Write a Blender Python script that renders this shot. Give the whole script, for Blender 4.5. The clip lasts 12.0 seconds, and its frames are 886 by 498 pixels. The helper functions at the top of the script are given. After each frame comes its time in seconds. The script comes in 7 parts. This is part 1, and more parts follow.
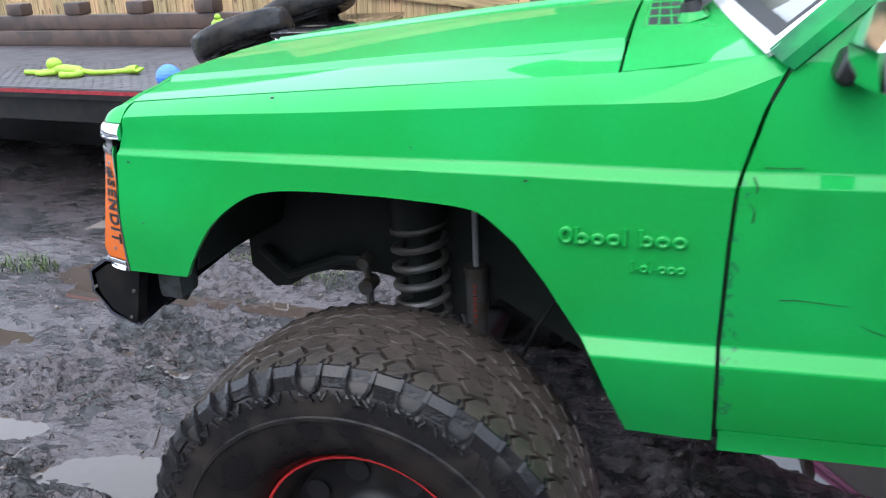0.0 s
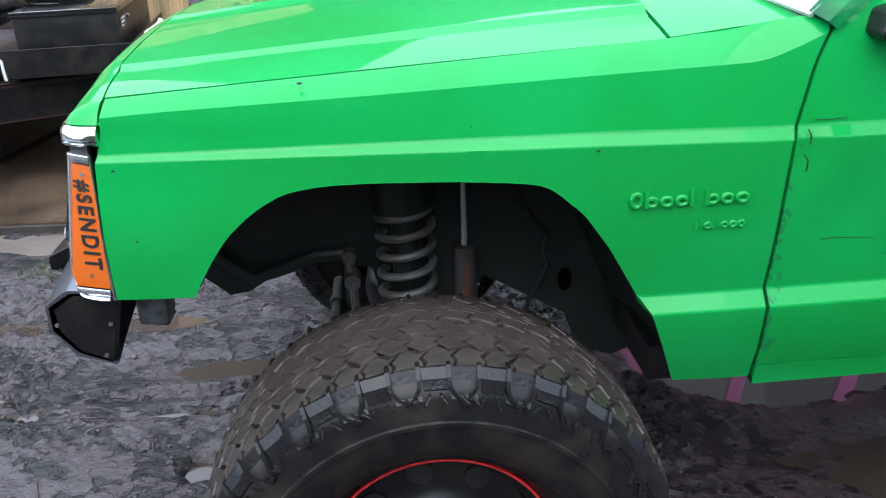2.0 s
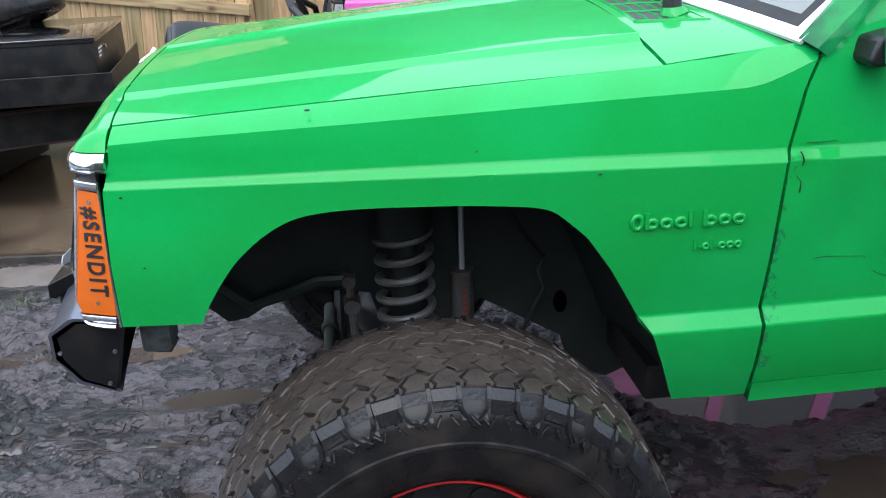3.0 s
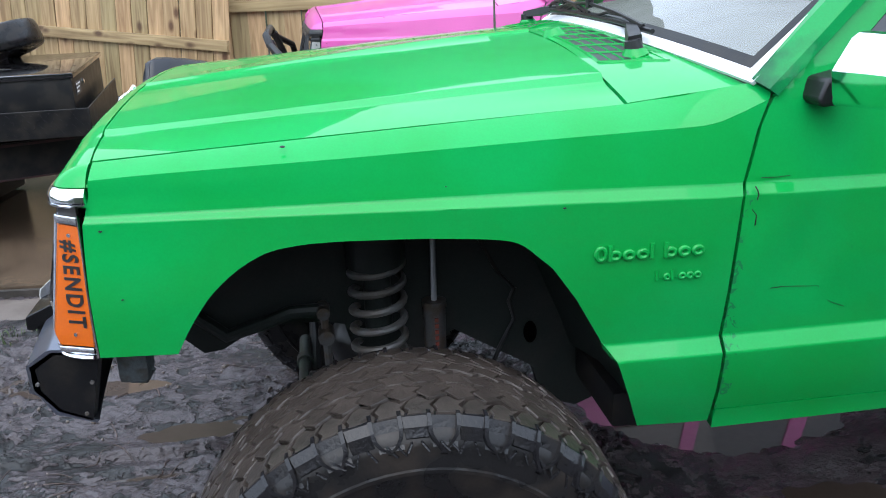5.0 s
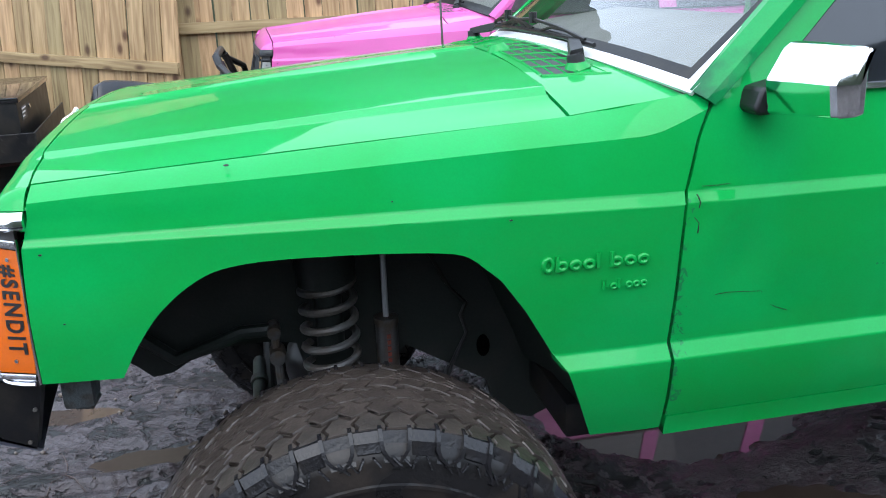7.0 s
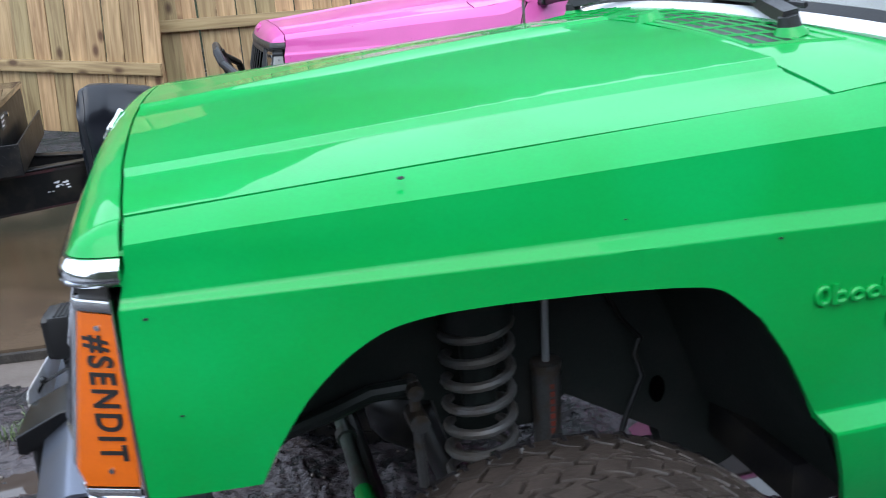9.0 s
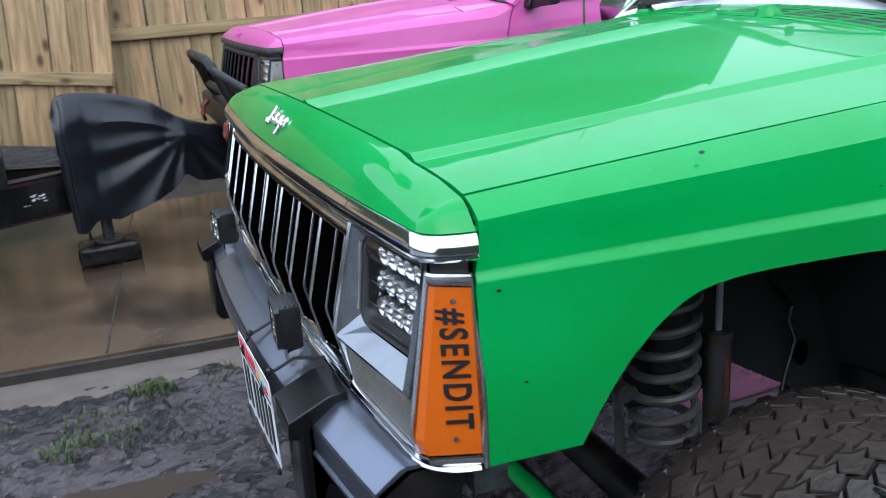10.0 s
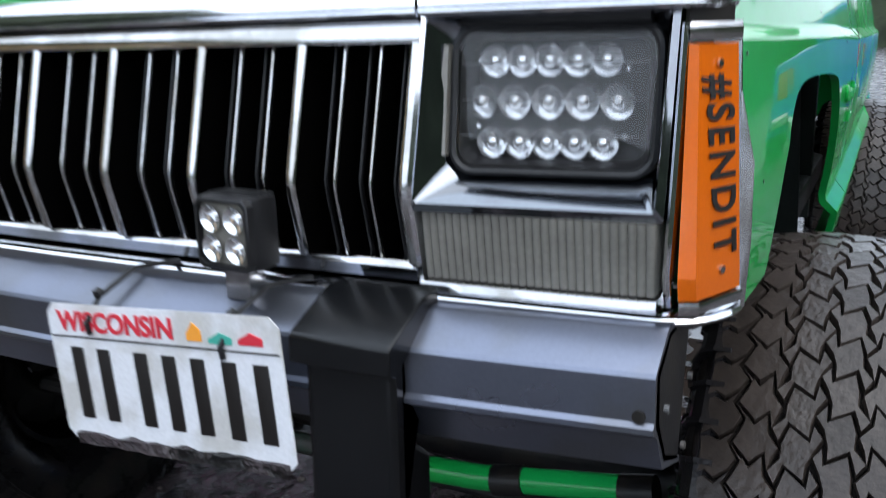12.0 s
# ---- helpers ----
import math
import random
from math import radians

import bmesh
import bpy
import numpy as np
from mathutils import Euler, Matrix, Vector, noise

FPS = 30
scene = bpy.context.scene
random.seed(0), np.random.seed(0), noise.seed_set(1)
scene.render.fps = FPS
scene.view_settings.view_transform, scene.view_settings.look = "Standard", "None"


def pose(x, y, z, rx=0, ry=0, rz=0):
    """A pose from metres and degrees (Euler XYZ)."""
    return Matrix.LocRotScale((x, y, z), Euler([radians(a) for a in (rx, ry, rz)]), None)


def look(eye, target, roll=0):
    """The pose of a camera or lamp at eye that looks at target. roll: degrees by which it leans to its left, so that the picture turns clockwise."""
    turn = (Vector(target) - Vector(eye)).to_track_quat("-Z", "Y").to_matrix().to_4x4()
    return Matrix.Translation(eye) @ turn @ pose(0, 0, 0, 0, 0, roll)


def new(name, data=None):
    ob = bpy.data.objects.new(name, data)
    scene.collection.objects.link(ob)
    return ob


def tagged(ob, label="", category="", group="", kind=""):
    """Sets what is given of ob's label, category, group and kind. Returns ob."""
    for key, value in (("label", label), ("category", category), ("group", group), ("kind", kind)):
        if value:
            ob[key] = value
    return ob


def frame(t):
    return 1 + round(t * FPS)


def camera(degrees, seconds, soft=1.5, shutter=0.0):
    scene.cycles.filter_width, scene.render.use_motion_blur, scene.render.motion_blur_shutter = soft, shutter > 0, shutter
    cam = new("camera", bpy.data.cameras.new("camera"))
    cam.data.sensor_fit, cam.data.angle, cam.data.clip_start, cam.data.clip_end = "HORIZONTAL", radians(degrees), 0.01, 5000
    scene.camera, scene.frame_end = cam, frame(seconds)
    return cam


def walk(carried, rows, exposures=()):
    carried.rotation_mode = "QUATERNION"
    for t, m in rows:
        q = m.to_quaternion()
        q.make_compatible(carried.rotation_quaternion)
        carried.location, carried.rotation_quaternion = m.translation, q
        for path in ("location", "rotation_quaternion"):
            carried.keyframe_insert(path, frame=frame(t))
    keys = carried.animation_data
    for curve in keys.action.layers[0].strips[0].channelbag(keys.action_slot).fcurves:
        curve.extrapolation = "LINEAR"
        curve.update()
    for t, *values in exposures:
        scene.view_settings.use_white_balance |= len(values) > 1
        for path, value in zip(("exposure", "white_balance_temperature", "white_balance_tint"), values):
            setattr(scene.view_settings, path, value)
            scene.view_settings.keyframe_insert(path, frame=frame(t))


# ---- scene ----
cam = camera(54.7, 12.0, soft=1.0, shutter=0.3)
PATH = [
    (0, (1.057, -1.348, 1.455), (0.506, 0.451, 0.777), -3.1),
    (0.5, (0.823, -1.206, 1.401), (0.294, 0.578, 0.667), -5.4),
    (1, (0.640, -1.178, 1.443), (0.198, 0.624, 0.695), -6.0),
    (1.5, (0.524, -1.260, 1.458), (0.372, 0.584, 0.700), -3.2),
    (2, (0.447, -1.336, 1.478), (0.585, 0.504, 0.708), -2.4),
    (2.5, (0.395, -1.357, 1.476), (0.611, 0.491, 0.744), -1.8),
    (3, (0.384, -1.351, 1.480), (0.599, 0.506, 0.768), -2.2),
    (5, (0.390, -1.400, 1.493), (0.662, 0.475, 0.854), -1.8),
    (5.5, (0.386, -1.407, 1.493), (0.666, 0.471, 0.864), -1.8),
    (6, (0.413, -1.418, 1.494), (0.719, 0.461, 0.882), -1.7),
    (6.5, (0.412, -1.409, 1.495), (0.761, 0.466, 0.891), -2.0),
    (6.7, (0.415, -1.409, 1.493), (0.774, 0.466, 0.893), -2.2),
    (8.3, (0.313, -1.196, 1.432), (0.711, 0.665, 0.815), -2.6),
    (8.5, (0.290, -1.108, 1.425), (0.710, 0.749, 0.810), -2.4),
    (9, (0.144, -0.930, 1.431), (0.595, 0.919, 0.818), -4.0),
    (9.5, (-0.141, -0.904, 1.427), (0.418, 0.912, 0.801), -4.3),
    (10, (-0.361, -0.841, 1.443), (0.323, 0.937, 0.833), -4.1),
    (10.3, (-0.438, -0.703, 1.390), (0.423, 1.010, 0.803), -5.8),
    (10.5, (-0.506, -0.567, 1.389), (0.481, 1.062, 0.779), -7.8),
    (10.8, (-0.605, -0.463, 1.385), (0.481, 1.101, 0.783), -6.6),
    (11, (-0.654, -0.408, 1.371), (0.540, 1.078, 0.767), -6.4),
    (11.2, (-0.748, -0.344, 1.357), (0.667, 0.945, 0.785), -5.4),
    (11.5, (-0.810, -0.259, 1.341), (0.780, 0.808, 0.762), -3.6),
    (11.8, (-0.807, -0.167, 1.204), (0.865, 0.816, 0.710), -2.7),
    (12, (-0.765, -0.110, 1.112), (0.954, 0.789, 0.627), -1.5),
]
STOPS = [(0, 1.60, 6600, 12), (0.5, 1.80, 6600, 12), (1, 1.82, 6600, 12), (1.5, 1.55, 6500, 10), (2, 1.52, 6500, 10), (2.5, 1.50, 6500, 10), (3, 1.43, 6500, 10), (6.5, 1.34, 6400, 10), (8.5, 1.38, 6400, 10), (9.5, 1.05, 6300, 10), (10.5, 0.93, 6200, 10), (11.5, 0.84, 6200, 8), (12, 1.04, 6700, 10)]
walk(cam, [(t, look(eye, target, roll)) for t, eye, target, roll in PATH], STOPS)

# ---- world and light: wet overcast day ----
world = bpy.data.worlds.new("sky")
scene.world = world
world.use_nodes = True
wn, wl = world.node_tree.nodes, world.node_tree.links
wn.clear()
sky = wn.new("ShaderNodeTexSky")
sky.sky_type, sky.sun_disc = "NISHITA", False
sky.sun_elevation, sky.sun_rotation = radians(52), radians(200)
sky.air_density, sky.dust_density, sky.ozone_density = 1.0, 6.0, 1.0
grey = wn.new("ShaderNodeHueSaturation")
grey.inputs["Saturation"].default_value = 0.55
wbg, wout = wn.new("ShaderNodeBackground"), wn.new("ShaderNodeOutputWorld")
wbg.inputs["Strength"].default_value = 0.15
wl.new(sky.outputs[0], grey.inputs["Color"])
cloud = wn.new("ShaderNodeMix")
cloud.data_type = "RGBA"
cloud.inputs["Factor"].default_value, cloud.inputs["B"].default_value = 0.86, (6.25, 7.40, 9.1, 1)
wl.new(grey.outputs[0], cloud.inputs["A"])
wl.new(cloud.outputs["Result"], wbg.inputs["Color"])
wl.new(wbg.outputs[0], wout.inputs["Surface"])
sun = new("sun", bpy.data.lights.new("sun", "SUN"))
sun.data.energy, sun.data.angle, sun.data.color = 0.5, radians(60), (1.0, 0.98, 0.96)
sun.matrix_world = look((0, -6, 12), (1.5, 0, 0))


# ---- materials ----
def material(name, color, rough=0.5, metal=0.0, vary=0.0, scale=8.0, fine=120.0, bump=0.0, second=None, coat=0.0, mix=(0.45, 0.6), bscale=None, spec=0.5):
    """Principled surface with variation at two scales; second: colour of stains or wear."""
    m = bpy.data.materials.new(name)
    m.use_nodes = True
    n, l = m.node_tree.nodes, m.node_tree.links
    b = n["Principled BSDF"]
    b.inputs["Roughness"].default_value, b.inputs["Metallic"].default_value = rough, metal
    b.inputs["Specular IOR Level"].default_value = spec
    b.inputs["Coat Weight"].default_value, b.inputs["Coat Roughness"].default_value = coat, 0.025
    co = n.new("ShaderNodeTexCoord")
    big, small = n.new("ShaderNodeTexNoise"), n.new("ShaderNodeTexNoise")
    big.inputs["Scale"].default_value, small.inputs["Scale"].default_value = scale, fine
    big.inputs["Detail"].default_value, small.inputs["Detail"].default_value = 6, 3
    l.new(co.outputs["Object"], big.inputs["Vector"])
    l.new(co.outputs["Object"], small.inputs["Vector"])
    ramp = n.new("ShaderNodeMapRange")
    ramp.inputs["From Min"].default_value, ramp.inputs["From Max"].default_value = mix
    l.new(big.outputs["Fac"], ramp.inputs["Value"])
    mixer = n.new("ShaderNodeMix")
    mixer.data_type = "RGBA"
    c2 = second or tuple(c * (1 - vary) for c in color)
    mixer.inputs["A"].default_value, mixer.inputs["B"].default_value = (*color, 1), (*c2, 1)
    l.new(ramp.outputs["Result"], mixer.inputs["Factor"])
    grain = n.new("ShaderNodeMix")
    grain.data_type, grain.blend_type = "RGBA", "MULTIPLY"
    grain.inputs["Factor"].default_value = min(1.0, vary + 0.05)
    l.new(mixer.outputs["Result"], grain.inputs["A"])
    spread = n.new("ShaderNodeMapRange")
    spread.inputs["From Min"].default_value, spread.inputs["From Max"].default_value = 0.3, 0.7
    spread.inputs["To Min"].default_value, spread.inputs["To Max"].default_value = 0.55, 1.2
    l.new(small.outputs["Fac"], spread.inputs["Value"])
    l.new(spread.outputs["Result"], grain.inputs["B"])
    l.new(grain.outputs["Result"], b.inputs["Base Color"])
    rr = n.new("ShaderNodeMapRange")
    rr.inputs["To Min"].default_value, rr.inputs["To Max"].default_value = max(0.02, rough * 0.75), min(1, rough * 1.25)
    l.new(big.outputs["Fac"], rr.inputs["Value"])
    l.new(rr.outputs["Result"], b.inputs["Roughness"])
    if bump:
        bn = n.new("ShaderNodeBump")
        bn.inputs["Strength"].default_value, bn.inputs["Distance"].default_value = 0.8, bump
        if bscale:
            third = n.new("ShaderNodeTexNoise")
            third.inputs["Scale"].default_value = bscale
            l.new(co.outputs["Object"], third.inputs["Vector"])
            l.new(third.outputs["Fac"], bn.inputs["Height"])
        else:
            l.new(small.outputs["Fac"], bn.inputs["Height"])
        l.new(bn.outputs["Normal"], b.inputs["Normal"])
    return m


def glass(name, color, ior=1.5):
    """Thin pane: clear, with the mirror sheen of glass."""
    m = bpy.data.materials.new(name)
    m.use_nodes = True
    n, l = m.node_tree.nodes, m.node_tree.links
    n.remove(n["Principled BSDF"])
    clear, shine, mixer, edge = n.new("ShaderNodeBsdfTransparent"), n.new("ShaderNodeBsdfGlossy"), n.new("ShaderNodeMixShader"), n.new("ShaderNodeLayerWeight")
    clear.inputs["Color"].default_value = (*color, 1)
    shine.inputs["Roughness"].default_value = 0.01
    edge.inputs["Blend"].default_value = 0.5
    steep, gloss = n.new("ShaderNodeMath"), n.new("ShaderNodeMapRange")
    steep.operation = "POWER"
    steep.inputs[1].default_value = 3.5
    gloss.inputs["To Min"].default_value = ((ior - 1) / (ior + 1)) ** 2
    l.new(edge.outputs["Facing"], steep.inputs[0])
    l.new(steep.outputs[0], gloss.inputs["Value"])
    l.new(gloss.outputs["Result"], mixer.inputs[0])
    l.new(clear.outputs[0], mixer.inputs[1])
    l.new(shine.outputs[0], mixer.inputs[2])
    l.new(mixer.outputs[0], n["Material Output"].inputs["Surface"])
    return m


GREEN = material("green_paint", (0.003, 0.305, 0.062), 0.42, 0, 0.06, 2.5, 240, 0.0004, second=(0.0025, 0.275, 0.045), coat=0.58, bscale=7, spec=0.05)
SCUFFED = material("scuffed_green_paint", (0.003, 0.305, 0.062), 0.45, 0, 0.06, 2.5, 240, 0.0004, second=(0.0025, 0.275, 0.045), coat=0.50, bscale=7, spec=0.05)


def scuff(m, x0, x1, color):
    """Bare, grimy streaks along the edge between x0 and x1."""
    n, l = m.node_tree.nodes, m.node_tree.links
    b = n["Principled BSDF"]
    src = b.inputs["Base Color"].links[0].from_socket
    co, sep, tex = n.new("ShaderNodeTexCoord"), n.new("ShaderNodeSeparateXYZ"), n.new("ShaderNodeTexNoise")
    tex.inputs["Scale"].default_value, tex.inputs["Detail"].default_value, tex.inputs["Distortion"].default_value = 55, 7, 1.0
    l.new(co.outputs["Object"], sep.inputs[0])
    l.new(co.outputs["Object"], tex.inputs["Vector"])
    near, cut, both = n.new("ShaderNodeMapRange"), n.new("ShaderNodeMapRange"), n.new("ShaderNodeMix")
    near.inputs["From Min"].default_value, near.inputs["From Max"].default_value = x0, x1
    near.inputs["To Min"].default_value, near.inputs["To Max"].default_value = 0.16, -0.12
    l.new(sep.outputs["X"], near.inputs["Value"])
    add = n.new("ShaderNodeMath")
    l.new(near.outputs["Result"], add.inputs[0])
    l.new(tex.outputs["Fac"], add.inputs[1])
    cut.inputs["From Min"].default_value, cut.inputs["From Max"].default_value = 0.60, 0.64
    l.new(add.outputs[0], cut.inputs["Value"])
    both.data_type = "RGBA"
    both.inputs["B"].default_value = (*color, 1)
    l.new(cut.outputs["Result"], both.inputs["Factor"])
    l.new(src, both.inputs["A"])
    l.new(both.outputs["Result"], b.inputs["Base Color"])


scuff(SCUFFED, 1.105, 1.155, (0.010, 0.17, 0.052))
SOOTY = material("sooty_green_paint", (0.003, 0.235, 0.055), 0.45, 0, 0.1, 6, 240, 0.0004, second=(0.006, 0.030, 0.028), mix=(0.40, 0.62), coat=0.36, bscale=7, spec=0.05)
PINK = material("pink_paint", (0.58, 0.10, 0.34), 0.40, 0, 0.06, 2.5, 240, 0.0003, coat=0.6, bscale=9, spec=0.1)
CHROME = material("chrome", (0.88, 0.89, 0.92), 0.09, 1.0, 0.08, 6, 200)
WORN = material("worn_chrome", (0.66, 0.66, 0.67), 0.14, 1.0, 0.10, 14, 300, second=(0.46, 0.445, 0.42))
SILVER = material("silver_bumper_paint", (0.200, 0.218, 0.275), 0.30, 0.92, 0.05, 9, 240, 0.0001, second=(0.185, 0.195, 0.225))
BLACKPL = material("black_plastic", (0.008, 0.008, 0.009), 0.45, 0, 0.2, 20, 400, 0.0003)
LACQUER = material("wet_black_lid", (0.010, 0.010, 0.011), 0.10, 0, 0.2, 12, 200, coat=0.6)
BLACK = material("black_steel", (0.006, 0.006, 0.007), 0.4, 0, 0.3, 12, 200, 0.0003, second=(0.016, 0.014, 0.012), spec=0.3)
LINER = material("inner_wing", (0.012, 0.0165, 0.0150), 0.5, 0, 0.3, 7, 150, 0.0006, second=(0.026, 0.026, 0.025), mix=(0.5, 0.78), spec=0.3)
RUBBER = material("tyre_rubber", (0.0105, 0.010, 0.0105), 0.28, 0, 0.35, 14, 160, 0.0005, second=(0.027, 0.022, 0.019), mix=(0.46, 0.66), spec=0.24)
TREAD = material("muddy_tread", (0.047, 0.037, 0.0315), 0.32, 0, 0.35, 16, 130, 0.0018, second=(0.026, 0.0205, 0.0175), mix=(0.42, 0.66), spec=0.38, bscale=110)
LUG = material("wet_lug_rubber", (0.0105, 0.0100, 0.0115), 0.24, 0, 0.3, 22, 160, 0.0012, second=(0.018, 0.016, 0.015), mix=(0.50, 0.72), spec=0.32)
# darker than the blocks: the shade down in the grooves, put into colour
GROOVE = material("groove_shade", (0.009, 0.0070, 0.0060), 0.8, 0, 0.4, 30, 150, 0.002, spec=0.12)
# near-black without sheen: shade of grille slots and panel hole put into colour
SHADE_BLACK = material("hole_shade", (0.0015, 0.0015, 0.0015), 0.95, spec=0.0)
RED = material("red_ring", (0.60, 0.03, 0.03), 0.4, 0, 0.2, 30, 300)
BEZEL = material("dull_chrome_bezel", (0.27, 0.285, 0.305), 0.07, 1.0, 0.04, 10, 300, second=(0.23, 0.24, 0.26))
GUARD = material("glossy_rubber_guard", (0.0045, 0.0048, 0.0055), 0.24, 0, 0.2, 18, 300, spec=0.36)
RUSTRED = material("rusty_red_paint", (0.20, 0.035, 0.022), 0.5, 0, 0.4, 40, 200, second=(0.09, 0.035, 0.022))
WINE = material("dark_red_fin", (0.16, 0.012, 0.03), 0.45, 0, 0.2, 30, 300)
AMBER = material("amber_lens", (0.58, 0.108, 0.002), 0.24, 0, 0.06, 18, 300, coat=0.22)
LETTER = material("black_lettering", (0.008, 0.006, 0.005), 0.5, 0, 0.1)
CLEAR = glass("clear_glass", (0.90, 0.93, 0.92), 1.7)
TINT = material("tinted_glass", (0.012, 0.014, 0.018), 0.04, 0, 0.1, 4, 50, coat=0.5)
SMOKE = glass("lamp_glass", (0.93, 0.94, 0.94))
RIBBED = material("ribbed_lens", (0.185, 0.176, 0.155), 0.14, 0, 0.15, 12, 200, coat=0.6)
LED = material("led_reflector", (0.92, 0.92, 0.93), 0.08, 0.9, 0.1, 60, 300)
DULLGREEN = material("muddy_green_steel", (0.030, 0.048, 0.036), 0.5, 0, 0.35, 30, 200, 0.0006, second=(0.030, 0.026, 0.022))
STEEL = material("grey_steel", (0.10, 0.10, 0.10), 0.45, 0.6, 0.3, 25, 250, 0.0004, second=(0.09, 0.07, 0.055))
ROD = material("satin_rod", (0.42, 0.43, 0.45), 0.38, 0.5, 0.08, 20, 200)
GREYCAST = material("grey_cast_iron", (0.060, 0.072, 0.076), 0.5, 0, 0.35, 40, 200, 0.002, second=(0.035, 0.032, 0.030))
SPRING = material("grey_spring", (0.11, 0.11, 0.11), 0.45, 0.2, 0.25, 25, 250, 0.0004, second=(0.10, 0.09, 0.08))
WHITE = material("white_paint", (0.80, 0.80, 0.82), 0.35, 0, 0.05, 10, 200)
PLATE = material("plate_white", (0.72, 0.73, 0.76), 0.4, 0, 0.12, 14, 260, second=(0.55, 0.54, 0.52))
PRED = material("plate_red", (0.62, 0.03, 0.05), 0.45)
POR = material("plate_orange", (0.85, 0.33, 0.04), 0.45)
PTEAL = material("plate_teal", (0.05, 0.36, 0.28), 0.45)
CREAM = material("cream_interior", (0.20, 0.195, 0.18), 0.7, 0, 0.1, 6, 120)


def wet_mud():
    """Smeared wet clay, relief at three sizes; pale sky sheen and the shade of torn pits are put into its colour."""
    m = bpy.data.materials.new("wet_mud")
    m.use_nodes = True
    n, l = m.node_tree.nodes, m.node_tree.links
    b = n["Principled BSDF"]
    co = n.new("ShaderNodeTexCoord")
    drawn = n.new("ShaderNodeMapping")
    drawn.inputs["Scale"].default_value = (0.62, 1.0, 1.0)
    l.new(co.outputs["Object"], drawn.inputs["Vector"])

    def tex(scale, detail, rough=0.6, warp=0.0):
        t = n.new("ShaderNodeTexNoise")
        t.inputs["Scale"].default_value, t.inputs["Detail"].default_value, t.inputs["Roughness"].default_value, t.inputs["Distortion"].default_value = scale, detail, rough, warp
        l.new(drawn.outputs["Vector"], t.inputs["Vector"])
        return t.outputs["Fac"]

    def span(src, a, c, lo, hi, soft=False):
        r = n.new("ShaderNodeMapRange")
        if soft:
            r.interpolation_type = "SMOOTHSTEP"
        for nm, v in (("From Min", a), ("From Max", c), ("To Min", lo), ("To Max", hi)):
            r.inputs[nm].default_value = v
        l.new(src, r.inputs["Value"])
        return r.outputs["Result"]

    def math2(op, a, c):
        q = n.new("ShaderNodeMath")
        q.operation = op
        for i, v in enumerate((a, c)):
            if isinstance(v, float):
                q.inputs[i].default_value = v
            else:
                l.new(v, q.inputs[i])
        return q.outputs[0]
    patch, clod, grit, crumb = tex(2.6, 4, 0.6, 0.5), tex(19, 5, 0.6, 0.5), tex(170, 3), tex(70, 5, 0.62, 0.4)
    torn = math2("ADD", clod, math2("MULTIPLY", patch, 0.75))
    pit = span(torn, 0.885, 0.965, 0.0, 1.0, True)
    smear = math2("MULTIPLY", span(tex(42, 4, 0.6, 0.6), 0.55, 0.62, 0.0, 1.0, True), span(patch, 0.44, 0.56, 0.15, 1.0))
    speck = span(tex(95, 2, 0.5, 0.3), 0.66, 0.70, 0.0, 0.9, True)
    cm = n.new("ShaderNodeMix")
    cm.data_type = "RGBA"
    # A holds the pale sheen, B the shade of pits and smears, beside dark specks
    cm.inputs["A"].default_value, cm.inputs["B"].default_value = (0.048, 0.037, 0.040, 1), (0.0055, 0.0054, 0.0052, 1)
    l.new(math2("MAXIMUM", math2("MAXIMUM", pit, math2("MULTIPLY", smear, 0.9)), speck), cm.inputs["Factor"])
    gm = n.new("ShaderNodeMix")
    gm.data_type, gm.blend_type = "RGBA", "MULTIPLY"
    gm.inputs["Factor"].default_value = 0.45
    l.new(cm.outputs["Result"], gm.inputs["A"])
    l.new(span(grit, 0.3, 0.7, 0.55, 1.3), gm.inputs["B"])
    l.new(gm.outputs["Result"], b.inputs["Base Color"])
    l.new(span(math2("ADD", tex(5, 5, 0.6, 0.3), math2("MULTIPLY", pit, 0.04)), 0.42, 0.60, 0.09, 0.34), b.inputs["Roughness"])
    b.inputs["Specular IOR Level"].default_value = 0.5
    high = math2("ADD", math2("ADD", math2("MULTIPLY", clod, 0.42), math2("MULTIPLY", crumb, 0.30)), math2("MULTIPLY", grit, 0.07))
    high = math2("SUBTRACT", math2("SUBTRACT", high, math2("MULTIPLY", pit, 0.30)), math2("MULTIPLY", smear, 0.13))
    bn = n.new("ShaderNodeBump")
    bn.inputs["Strength"].default_value, bn.inputs["Distance"].default_value = 1.0, 0.024
    l.new(high, bn.inputs["Height"])
    l.new(bn.outputs["Normal"], b.inputs["Normal"])
    return m


MUD = wet_mud()
WATER = material("muddy_water", (0.060, 0.045, 0.037), 0.015, 0, 0.1, 2, 40, spec=0.5)
SLAB = material("wet_concrete", (0.100, 0.070, 0.047), 0.13, 0, 0.15, 1.6, 90, 0.0006, second=(0.040, 0.028, 0.020), mix=(0.44, 0.56))
KERB = material("pitted_concrete", (0.13, 0.106, 0.09), 0.55, 0, 0.35, 7, 120, 0.003, second=(0.11, 0.088, 0.073))
SOIL = material("dark_soil", (0.035, 0.028, 0.022), 0.7, 0, 0.4, 9, 70, 0.008)
TIMBER = material("brown_timber", (0.072, 0.042, 0.031), 0.5, 0, 0.35, 6, 90, 0.001, second=(0.042, 0.026, 0.021))
DECK = material("diamond_plate", (0.085, 0.073, 0.078), 0.42, 0.5, 0.25, 8, 160, 0.001)
